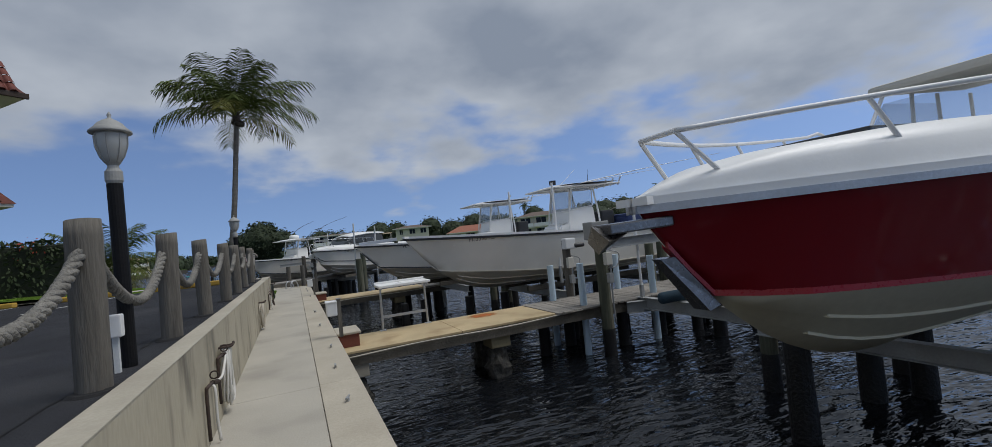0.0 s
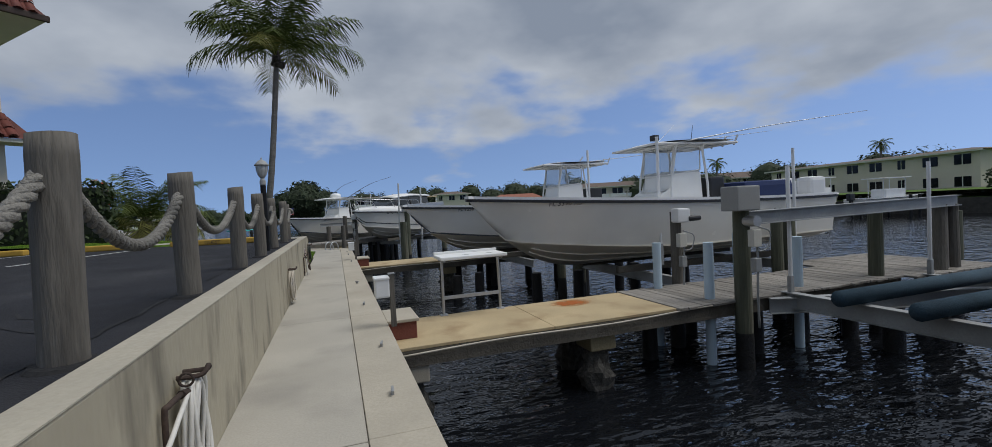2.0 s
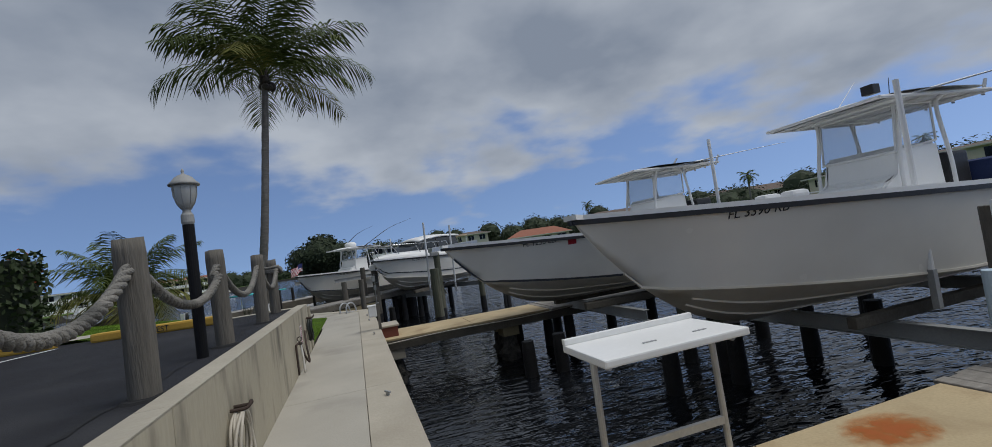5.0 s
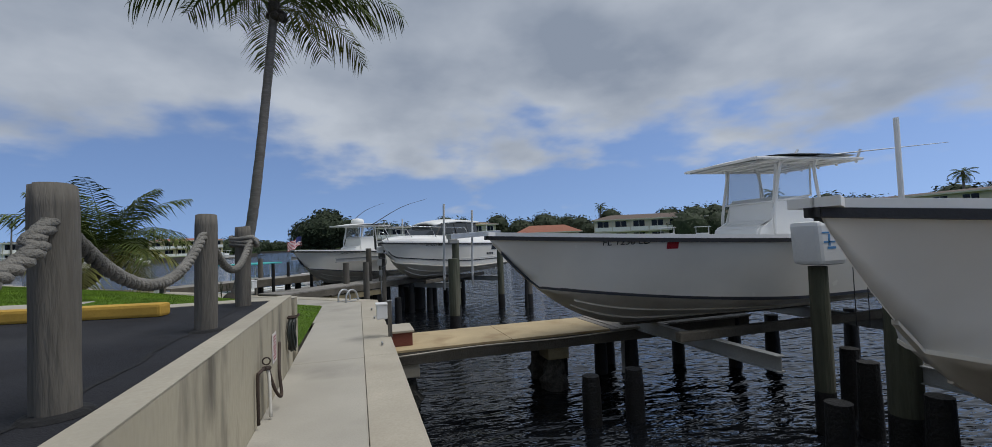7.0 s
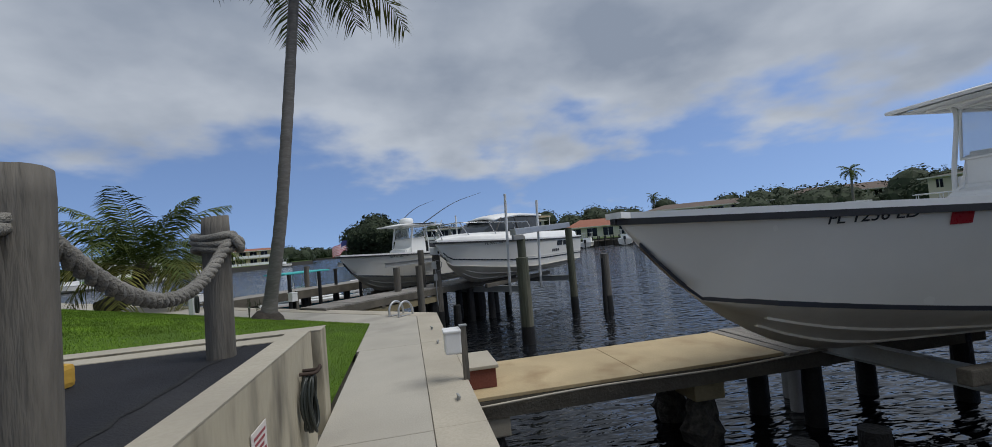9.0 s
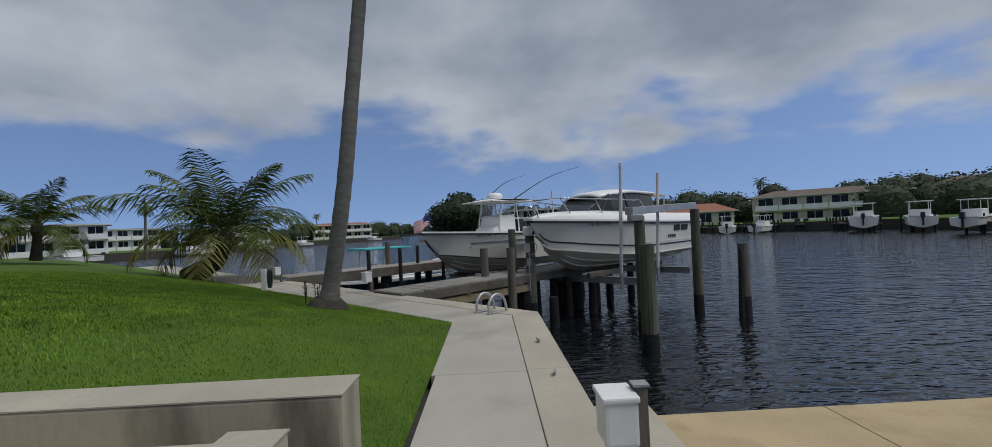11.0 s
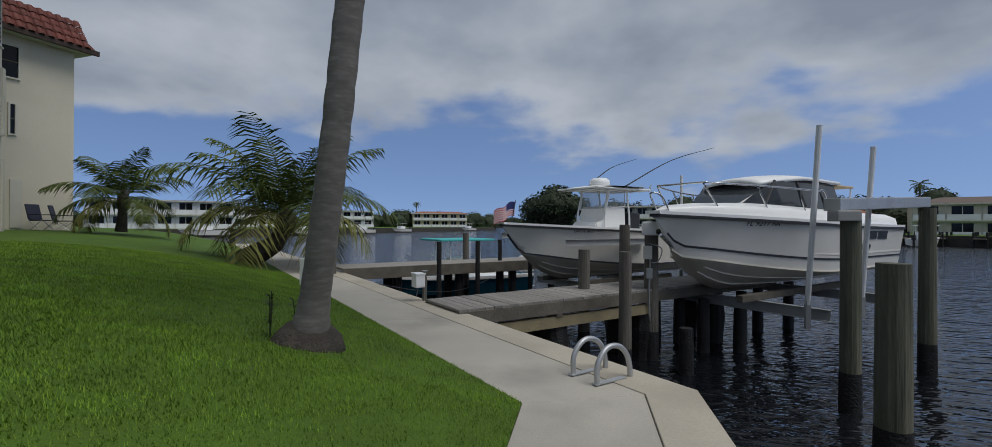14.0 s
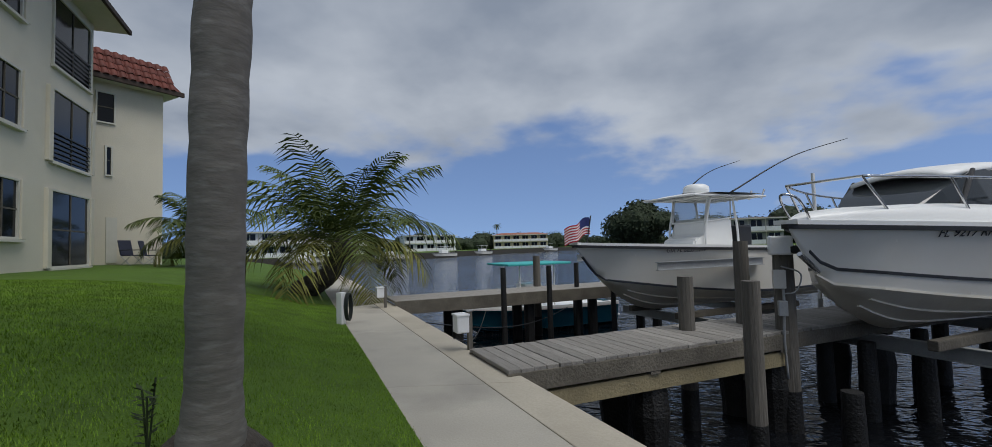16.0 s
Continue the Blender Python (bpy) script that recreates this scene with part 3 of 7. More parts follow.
def side_place(st, x, up, off=0.004, row=10):
    """Where the side (toward -y) lies at x, a share up between chine and sheer, with its outward angle."""
    for (xa, ra), (xb, rb) in zip(st, st[1:]):
        if xa <= x <= xb:
            f = (x - xa) / (xb - xa)
            pts = [(ra[j][0] * (1 - f) + rb[j][0] * f, ra[j][1] * (1 - f) + rb[j][1] * f) for j in range(6, 11)]
            k = min(3, int(up * 4))
            g = up * 4 - k
            h, z = (pts[k][0] * (1 - g) + pts[k + 1][0] * g, pts[k][1] * (1 - g) + pts[k + 1][1] * g)
            lean = math.degrees(math.atan2(pts[k + 1][0] - pts[k][0], pts[k + 1][1] - pts[k][1]))
            dh = (rb[8][0] - ra[8][0]) / (xb - xa)
            return h + off, z, lean, math.degrees(math.atan(dh))
    return 0, 0, 0, 0


def side_text(txt, size, st, x, up, material, parent, shear=0.0):
    h, z, lean, yaw = side_place(st, x, up, 0.01)
    m = pose(x, -h, z) @ pose(0, 0, 0, 0, 0, -yaw) @ pose(0, 0, 0, 90 + lean, 0, 0)
    return text_part(txt, size, material, parent, m, shear=shear)


def centre_console(name, m, L, B, H, label, stripe=None, top_x=0.52, up=1.45, number="", rub=None, spring=0.17):
    b = thing(name, m, label, "boat", "boats on the lifts")
    st, hull = make_hull(b, L, B, H, M_GEL, M_GELB, rub or M_RUB, stripe, spring=spring)
    zt = t_top(b, L * top_x, H, up=up)
    for y in (-0.4, 0.4):
        outboard(b, L, y, H * 0.75)
    part("bow_eye", tube(bmesh.new(), [(0.9 + 0.06 * math.cos(a), 0, H * 0.62 + 0.06 * math.sin(a)) for a in np.linspace(0, 6.28, 13)], 0.012), M_STEEL, b)
    if number:
        side_text(number, 0.14, st, 1.75, 0.86, M_DARK, b, 0.15)
    return b, st, zt


boat_a, st_a, zt_a = centre_console("center_console_boat", pose(2.58, 11.9, -0.03, 0, -0.6, 0), 8.7, 2.7, 1.19,
                                    "white center console boat with hardtop on a boat lift", None, 0.575, 1.38, "FL 3390 RB", spring=0.33)
boat_b, st_b, zt_b = centre_console("center_console_boat", pose(1.9, 16.4, 0.03, 0, -0.3, 0), 8.6, 2.7, 1.17,
                                    "white center console boat with double dark stripe on a lift", M_STRIPE, 0.6, 1.38, "FL 1236 LD", spring=0.26)

# red cruiser
red = thing("red_cabin_cruiser", pose(2.2, 2.82, -0.02, 0, -1.8, 0), "dark red and white cabin cruiser on a boat lift", "boat", "boats on the lifts")
st_r, _ = make_hull(red, 9.5, 3.1, 1.47, M_RED, M_CREAM, M_ALU, M_REDL, 0.30, 0.6, power=2.6, knee=(0.43, 0.12), spring=0.05)

# cabin boat and the console boat by the grey dock
ang = math.degrees(math.atan2(W.y, W.x))
cab = thing("pilothouse_boat", pose(0.9, 27.22, 0.0, 0, 0, ang), "white pilothouse boat with dark windows on a lift", "boat", "boats on the lifts")
st_c, _ = make_hull(cab, 8.0, 2.7, 1.3, M_GEL, M_GELB, M_RUB)
boat_d, st_d, zt_d = centre_console("center_console_boat", pose(-2.4, 30.2, -0.2, 0, 0, ang), 8.0, 2.6, 1.3,
                                    "white center console boat with open hardtop and flag", M_STRIPE, 0.45, 1.3, "")


# ---- lawn ----
def lawn_height(x, y):
    if x > 3 or y < 17.04:
        return 0.0
    p = Vector((x, y, 0))
    d1 = C_LAWN.x - x
    d2 = -(p - C_LAWN).dot(W)
    d = max(0.0, min(d1, d2))
    return 1.05 * (1 - math.exp(-(d / 3.2) ** 1.3)) + 0.02 * noise.noise(Vector((x * 0.5, y * 0.5, 0)))


def build_lawn():
    bm = bmesh.new()
    far_s = 31.0
    cols = [0, 0.15, 0.35, 0.6, 0.9, 1.3, 1.8, 2.4, 3.2, 4.2, 5.5, 7.5, 10, 14, 19, 26]
    rows = []
    n1, n2 = 16, 40
    for i in range(n1 + 1):
        y = 17.04 + (C_LAWN.y - 17.04) * i / n1
        rows.append([(C_LAWN.x - d, y + d * (-(1 - W.x) / W.y) * (i / n1)) for d in cols])
    for i in range(1, n2 + 1):
        p = C_LAWN + U * far_s * i / n2
        base = [(C_LAWN.x - d, C_LAWN.y + d * (-(1 - W.x) / W.y)) for d in cols]
        rows.append([(bx_ + U.x * far_s * i / n2, by_ + U.y * far_s * i / n2) for bx_, by_ in base])
    vs = [[bm.verts.new((x, y, lawn_height(x, y) + 0.004)) for x, y in r] for r in rows]
    for a, b in zip(vs, vs[1:]):
        for j in range(len(cols) - 1):
            bm.faces.new((a[j], a[j + 1], b[j + 1], b[j]))
    return tagged(part("lawn", bm, M_GRASS, smooth=True), "mown green lawn rising to the house", "lawn", kind="structure")


build_lawn()




# ---- docks ----
def make_plank(name, lx, ly, lz, material):
    bm = bx(-lx / 2, lx / 2, -ly / 2, ly / 2, -lz, 0)
    es = [e for e in bm.edges if all(v.co.z > -1e-4 for v in e.verts)]
    bmesh.ops.bevel(bm, geom=es, offset=0.006, segments=1, affect="EDGES")
    return finish(bm, name, material)


def lay(name, mesh, parent, m):
    ob = new(name, mesh)
    ob.parent = parent
    ob.matrix_basis = m
    return ob


def pipe_along(parent, pts, r, material, name="conduit", label=""):
    return part(name, tube(bmesh.new(), smooth_path(pts, 6), r, 8), material, parent, label, smooth=True)


def tan_dock(y0, y1, x_ply, x_end, group_label):
    d = thing("dock", pose(X_EDGE, (y0 + y1) / 2, Z_DOCK), group_label, "dock", "docks", kind="")
    w = (y1 - y0) / 2
    # two sheets of tan decking, then grey planks
    xm = (x_ply - X_EDGE) * 0.52
    for a, b in ((0.03, xm - 0.004), (xm + 0.004, x_ply - X_EDGE)):
        part("deck_sheet", bx(a, b, -w, w, -0.04, 0.0, bevel=0.006), M_PLY, d)
    me = make_plank("plank", 0.138, 2 * w + 0.12, 0.035, M_PLANK)
    x = x_ply - X_EDGE + 0.09
    k = 0
    rnd = random.Random(int(y0 * 10))
    while x < x_end - X_EDGE:
        lay("plank", me, d, pose(x, rnd.uniform(-0.025, 0.025), 0.004 + rnd.uniform(-0.004, 0.006), 0, rnd.uniform(-0.6, 0.6), rnd.uniform(-0.5, 0.5)))
        x += 0.15
        k += 1
    for y in (-w + 0.03, w - 0.03, 0):
        part("joist", bx(0.0, x_end - X_EDGE, y - 0.03, y + 0.03, -0.24, -0.045), M_BEAMW, d)
    part("edge_strip", tube(bmesh.new(), smooth_path([(0.05, -w - 0.03, -0.09), (1.4, -w - 0.035, -0.05), (3.0, -w - 0.035, -0.07), (4.4, -w - 0.035, -0.03), (5.05, -w - 0.04, -0.02)], 6), 0.013), M_HOSET, d, "pale hose along the edge", smooth=True)
    # stubby concrete piers with barnacles, and cross beams
    for x, py in ((0.25, -w + 0.25), (0.25, w - 0.3), (2.9, -w + 0.3), (2.95, w - 0.3)):
        part("cross_block", bx(x - 0.2, x + 0.2, py - 0.22, py + 0.22, -0.46, -0.245, bevel=0.02), M_YBEAM if x > 1 else M_CAP, d)
        bm = bmesh.new()
        lathe(bm, [(0.17, -1.6), (0.2, -1.1), (0.23, -0.85), (0.19, -0.66), (0.15, -0.47)], 14, (x, py, 0))
        bmesh.ops.subdivide_edges(bm, edges=bm.edges[:], cuts=1)
        for v in bm.verts:
            n = noise.noise(v.co * 9) * 0.06
            v.co.x += n * (v.co.x - x) * 8
            v.co.y += n * (v.co.y - py) * 8
        part("pier", bm, M_BARN, d, "barnacled concrete pier")
    part("step_box", bx(0.03, 0.38, w - 1.1, w - 0.42, 0.0, 0.22, bevel=0.01), M_BRICK, d, "brick-red step box")
    part("step_top", bx(0.01, 0.41, w - 1.13, w - 0.39, 0.22, 0.26, bevel=0.01), M_CAP, d, "pale beige step top")
    return d


dock_1 = tan_dock(8.38, 9.87, 4.65, 9.6, "tan painted dock with grey planks and a rust stain")
dock_2 = tan_dock(17.5, 18.9, 4.45, 7.6, "tan painted dock reaching out between boats")
# wide head of the first dock
me = make_plank("plank", 0.138, 2.6, 0.035, M_PLANK)
x = 9.7 - X_EDGE
while x < 12.3 - X_EDGE:
    lay("plank", me, dock_1, pose(x, 0.3 + random.uniform(-0.03, 0.03), 0.004 + random.uniform(-0.004, 0.006)))
    x += 0.15
# rust stain, lying on the sheet
bm = bmesh.new()
ctr = Vector((3.55 - X_EDGE, 0.42, 0.004))
ring = [bm.verts.new(ctr + Vector((math.cos(a) * (0.46 + 0.18 * noise.noise(Vector((math.cos(a) * 2, math.sin(a) * 2, 0)))), math.sin(a) * (0.36 + 0.13 * noise.noise(Vector((math.cos(a) * 2, math.sin(a) * 2, 5)))), 0))) for a in np.linspace(0, 6.283, 40, endpoint=False)]
bm.faces.new(ring)


def rust_mat():
    m = bpy.data.materials.new("rust_stain")
    m.use_nodes = True
    nt = m.node_tree
    N, L = nt.nodes.new, nt.links.new
    b = nt.nodes["Principled BSDF"]
    b.inputs["Roughness"].default_value = 0.9
    tc, g, n = N("ShaderNodeTexCoord"), N("ShaderNodeTexGradient"), N("ShaderNodeTexNoise")
    mp = N("ShaderNodeMapping")
    mp.inputs["Location"].default_value = (-1, -1, 0)
    mp.inputs["Scale"].default_value = (2, 2, 1)
    g.gradient_type = "SPHERICAL"
    L(tc.outputs["Generated"], mp.inputs[0])
    L(mp.outputs[0], g.inputs[0])
    n.inputs["Scale"].default_value = 9
    n.inputs["Detail"].default_value = 5
    L(tc.outputs["Object"], n.inputs["Vector"])
    mu = N("ShaderNodeMath")
    mu.operation = "MULTIPLY"
    L(g.outputs["Fac"], mu.inputs[0])
    L(n.outputs["Fac"], mu.inputs[1])
    r = N("ShaderNodeMapRange")
    r.inputs["From Min"].default_value, r.inputs["From Max"].default_value = 0.05, 0.24
    L(mu.outputs[0], r.inputs["Value"])
    L(r.outputs[0], b.inputs["Alpha"])
    c = N("ShaderNodeMix")
    c.data_type = "RGBA"
    c.inputs["A"].default_value, c.inputs["B"].default_value = (0.55, 0.2, 0.03, 1), (0.33, 0.085, 0.014, 1)
    L(r.outputs[0], c.inputs["Factor"])
    L(c.outputs["Result"], b.inputs["Base Color"])
    return m


part("rust_stain", bm, rust_mat(), dock_1, "orange rust stain")

# grey dock of the second leg
Z3 = 0.07
dm = Matrix.Translation(Vector((-2.07, 24.88, Z3))) @ pose(0, 0, 0, 0, 0, ang)
dock_3 = thing("dock", dm, "weathered grey plank dock on timber beams", "dock", "docks")
me = make_plank("plank", 0.14, 1.15, 0.04, M_PLANK2)
for k in range(58):
    lay("plank", me, dock_3, pose(0.1 + 0.15 * k, 0.58 + random.uniform(-0.012, 0.012), random.uniform(-0.003, 0.004), 0, 0, random.uniform(-0.4, 0.4)))
for y in (0.02, 1.14):
    part("fascia", bx(0.02, 8.8, y - 0.025, y + 0.025, -0.24, -0.042, bevel=0.005), M_BEAMW, dock_3)
part("lower_beam", bx(-0.05, 4.3, 0.03, 0.12, -0.47, -0.28, bevel=0.006), M_YBEAM, dock_3, "yellowish treated timber beam")
part("lower_beam", bx(-0.05, 4.3, 1.02, 1.11, -0.47, -0.28, bevel=0.006), M_YBEAM, dock_3)
for x in (1.9, 4.1, 6.5):
    part("cross_beam", bx(x - 0.07, x + 0.07, 0.0, 1.16, -0.28, -0.245), M_BEAMW, dock_3)
    for y in (0.25, 0.9):
        part("pier", lathe(bmesh.new(), [(0.2, -2.0), (0.2, -1.2), (0.24, -0.8), (0.2, -0.48)], 12, (x + 0.1, y, 0)), M_WETSHADE, dock_3)
# far dock, dark sided
dm4 = Matrix.Translation(leg2(10.0, -0.02, 0.12)) @ pose(0, 0, 0, 0, 0, ang)
dock_4 = thing("dock", dm4, "dark grey dock with low rail posts", "dock", "docks")
part("deck_sheet", bx(0, 8.5, 0.0, 1.3, -0.07, 0.0, bevel=0.01), M_PLANK2, dock_4)
part("fascia", bx(0.0, 8.5, -0.03, 0.0, -0.32, -0.01, bevel=0.005), M_BEAMW, dock_4)
for x in (1.6, 3.6, 5.6, 7.9):
    part("pier", rod(bmesh.new(), (x, 0.3, -2.2), (x, 0.3, -0.08), 0.14), M_WETSHADE, dock_4)
    part("pier", rod(bmesh.new(), (x, 1.05, -2.2), (x, 1.05, -0.08), 0.14), M_WETSHADE, dock_4)


# ---- piles ----
def pile(x, y, top, r=0.12, material=None, lean=(0, 0), wet_to=-0.75, label="weathered greenish timber pile standing in the water", cap=None):
    p = thing("pile", pose(x, y, Z_WATER), label, "pile", "piles in the water")
    z = wet_to - Z_WATER
    t = top - Z_WATER
    bm = tube(bmesh.new(), [(0, 0, -1.2), (lean[0] * 0.2, lean[1] * 0.2, z * 0.4), (lean[0] * z / max(t, 0.1), lean[1] * z / max(t, 0.1), z)], [r * 1.08, r * 1.06, r * 1.02], 14, caps=False)
    part("wet_foot", bm, M_WETSHADE, p, "dark wet foot", smooth=True)
    if t > z + 0.05:
        pts, rs = [], []
        for k in range(7):
            f = k / 6
            zz = z + (t - z) * f
            pts.append((lean[0] * zz / t, lean[1] * zz / t, zz))
            rs.append(r * (1.0 - 0.06 * f + 0.03 * noise.noise(Vector((x, y, k * 0.7)))))
        part("shaft", tube(bmesh.new(), pts, rs, 14), material or M_PILE, p, smooth=False)
    return p


# piles under docks and lifts: near-black over their whole height, shade painted in
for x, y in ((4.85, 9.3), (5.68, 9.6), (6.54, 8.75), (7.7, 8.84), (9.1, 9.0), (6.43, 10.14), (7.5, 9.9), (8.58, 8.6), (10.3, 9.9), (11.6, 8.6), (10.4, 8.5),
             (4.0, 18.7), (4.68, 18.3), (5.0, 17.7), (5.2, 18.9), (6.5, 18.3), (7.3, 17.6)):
    pile(x, y, Z_DOCK - 0.05, 0.12, M_WETSHADE, label="dark dock pile under the planks")
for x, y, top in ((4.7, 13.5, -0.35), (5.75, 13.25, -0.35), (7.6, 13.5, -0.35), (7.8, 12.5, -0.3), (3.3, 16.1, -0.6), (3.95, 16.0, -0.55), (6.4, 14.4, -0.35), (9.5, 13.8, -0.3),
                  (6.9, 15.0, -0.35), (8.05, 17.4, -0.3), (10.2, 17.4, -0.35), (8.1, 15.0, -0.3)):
    pile(x, y, top, 0.13, M_WETSHADE, label="short dark pile under the lift")
pile(5.8, 8.27, 1.1, 0.125)
pile(6.08, 10.03, 1.08, 0.105, M_POST)
pile(9.3, 8.6, 0.95, 0.12)
pile(8.7, 10.1, 0.75, 0.12)
pile(9.35, 10.35, 0.95, 0.13)
pile(12.6, 9.1, 0.75, 0.15)
pile(6.32, 5.1, 1.05, 0.12)
for x, y, t, lx, ly in ((10.6, 8.35, 0.95, 0.25, 0.1), (10.95, 8.5, 0.95, 0, 0), (11.25, 8.45, 0.95, -0.08, 0)):
    pile(x, y, t, 0.13, M_POST, (lx, ly))
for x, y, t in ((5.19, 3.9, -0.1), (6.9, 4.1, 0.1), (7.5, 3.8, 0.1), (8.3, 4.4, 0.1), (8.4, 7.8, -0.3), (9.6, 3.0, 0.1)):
    pile(x, y, t, 0.14, M_WETSHADE, label="dark pile under the red boat")
pile(6.0, 14.68, 0.9, 0.12)
pile(6.05, 13.75, 0.5, 0.17, M_PILE)
# piles about the second leg
pile(0.97, 27.9, 1.35, 0.135, M_POST)
pile(0.36, 26.45, 0.85, 0.105, M_POST)
pile(-0.31, 27.6, 0.82, 0.115, M_POST)
pile(0.5, 28.3, 1.3, 0.11, M_POST)
pile(3.36, 25.82, 1.47, 0.13)
pile(2.93, 24.15, 0.9, 0.165, wet_to=-0.85, label="green painted timber pile with rusty band")
pile(5.6, 27.9, 1.62, 0.13)
pile(6.55, 27.25, 0.65, 0.14, M_POST, label="broken weathered pile with rotten side")
pile(6.38, 27.17, 0.5, 0.07, M_WETSHADE, (0.1, 0.05), label="broken weathered pile with rotten side")
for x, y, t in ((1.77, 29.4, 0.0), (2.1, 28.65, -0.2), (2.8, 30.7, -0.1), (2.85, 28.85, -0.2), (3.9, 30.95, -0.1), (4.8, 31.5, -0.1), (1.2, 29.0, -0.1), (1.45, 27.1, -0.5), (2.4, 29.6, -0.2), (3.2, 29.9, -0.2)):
    pile(x, y, t, 0.12, M_WETSHADE, label="short dark pile under the lift")
for q in ((-3.4, 31.9, 0.8), (-4.3, 31.0, 0.8), (-3.0, 33.4, 0.8), (-2.0, 33.3, 0.7), (-1.3, 33.0, 0.3)):
    pile(q[0], q[1], q[2], 0.07, M_WETSHADE, label="thin dark rail post of the far dock")
pile(-4.2, 33.6, 1.0, 0.11, M_POST)


# ---- boat lifts ----
def beam(name, p0, p1, w, h, material, parent=None, label="", m=None):
    """An I-beam between two points."""
    p0, p1 = Vector(p0), Vector(p1)
    d = p1 - p0
    n = d.length
    bm = bmesh.new()
    box(bm, 0, n, -w / 2, w / 2, h / 2 - 0.012, h / 2)
    box(bm, 0, n, -w / 2, w / 2, -h / 2, -h / 2 + 0.012)
    box(bm, 0, n, -0.006, 0.006, -h / 2 + 0.012, h / 2 - 0.012)
    q = d.to_track_quat("X", "Z").to_matrix().to_4x4()
    return part(name, bm, material, parent, label, m=Matrix.Translation(p0) @ q)


def boat_lift(ox, oy, rot, rails, across, z, label, bunk_mat=None):
    """Two cross beams with bunks on top; rails are their places along x, across the half spread."""
    b = thing("boat_lift", pose(ox, oy, z, 0, 0, rot), label, "boat lift", "boat lifts")
    for x in rails:
        beam("cross_beam", (x, -across, 0), (x, across, 0), 0.12, 0.2, M_GALV, b)
    for y in (-0.75, 0.75):
        bm = bx(rails[0] - 0.6, rails[-1] + 0.6, y - 0.06, y + 0.06, 0.1, 0.24, bevel=0.02)
        part("bunk", bm, bunk_mat or M_BEAMW, b)
    return b


lift_a = boat_lift(2.5, 11.9, 0, (3.6, 6.9), 1.8, -0.26, "galvanised boat lift beams with timber bunks")
lift_b = boat_lift(1.75, 16.36, 0, (3.3, 6.8), 1.9, -0.24, "galvanised boat lift beams with timber bunks")
lift_r = boat_lift(2.2, 2.85, 0, (3.6, 6.9), 2.0, -0.24, "galvanised boat lift beams with timber bunks")
lift_c = boat_lift(0.8, 27.25, ang, (2.3, 5.4), 2.0, -0.25, "aluminium boat lift beams and bunks")
lift_d = boat_lift(-2.4, 30.2, ang, (2.6, 5.2), 1.8, -0.43, "aluminium boat lift beams and bunks")
# empty lift between the first dock and the red boat
lift_e = thing("boat_lift", pose(0, 0, 0), "empty boat lift with blue carpeted bunks", "boat lift", "boat lifts")
beam("top_beam", (5.85, 8.2, 0.98), (11.2, 8.35, 1.02), 0.14, 0.2, M_GALV, lift_e)
beam("cross_beam", (6.75, 8.4, -0.36), (6.75, 4.7, -0.36), 0.14, 0.24, M_GALV, lift_e)
beam("cross_beam", (9.9, 8.2, -0.36), (9.9, 4.7, -0.36), 0.14, 0.24, M_GALV, lift_e)
for y in (7.2, 6.3):
    bm = tube(bmesh.new(), [(6.3, y, -0.12), (10.8, y, -0.12)], 0.11, 12)
    part("bunk", bm, mat("blue_carpet", (0.03, 0.06, 0.085), 0.95, vary=0.2, bump=0.4) if y == 7.2 else bpy.data.materials["blue_carpet"], lift_e, "blue carpeted bunk", smooth=True)
# side beams along dock heads
rb = beam("lift_beam", (6.35, 8.3, -0.42), (12.0, 6.3, -0.42), 0.14, 0.24, M_GALV, lift_e)

# pilothouse boat's high beam between the tall piles
hb_ = thing("lift_beam", pose(0, 0, 0), "long aluminium lift beam across two tall piles", "boat lift")
bm = bx(0, 3.3, -0.11, 0.11, -0.09, 0.09, bevel=0.012)
d_ = Vector((5.7, 28.1, 1.68)) - Vector((3.2, 25.9, 1.55))
part("cap_beam", bm, M_ALU, hb_, m=Matrix.Translation((3.15, 25.88, 1.6)) @ d_.to_track_quat("X", "Z").to_matrix().to_4x4())
part("motor_box", bx(3.12, 3.42, 25.66, 25.96, 1.36, 1.51, bevel=0.02), M_FABRIC, hb_, "grey lift motor box")


def sleeve(x, y, top, r=0.075, material=None, bottom=None, label="pale blue plastic pile sleeve"):
    bm = rod(bmesh.new(), (x, y, Z_WATER - 0.3 if bottom is None else bottom), (x, y, top), r, r, 16)
    ob = part("pile_sleeve", bm, material or M_PVC, smooth=False)
    return tagged(ob, label, "sleeve", "sleeves on the docks")


for x, y, t in ((5.45, 9.8, 0.55), (5.5, 8.63, 0.62), (7.4, 9.9, 0.6), (7.38, 8.62, 0.58)):
    sleeve(x, y, t)
sleeve(5.15, 18.15, 0.55, 0.085, M_PVCW, label="white plastic pile sleeve on the dock")
tagged(part("pile", rod(bmesh.new(), (5.45, 18.6, -1.6), (5.45, 18.6, 0.98), 0.085, 0.085, 14), M_PVCW), "white wrapped pile with black foot", "pile", "piles in the water")


def guide_pole(x, y, z0, z1, r=0.03, lean=(0, 0)):
    g = thing("guide_pole", pose(x, y, z0), "slim white plastic boat guide pole", "pole", "guide poles")
    part("pole", rod(bmesh.new(), (0, 0, 0.25), (lean[0], lean[1], z1 - z0), r, r, 10), M_WHITE, g, smooth=False)
    part("bracket", bx(-0.035, 0.035, -0.035, 0.035, -0.12, 0.32, bevel=0.005), M_GALV, g)
    return g


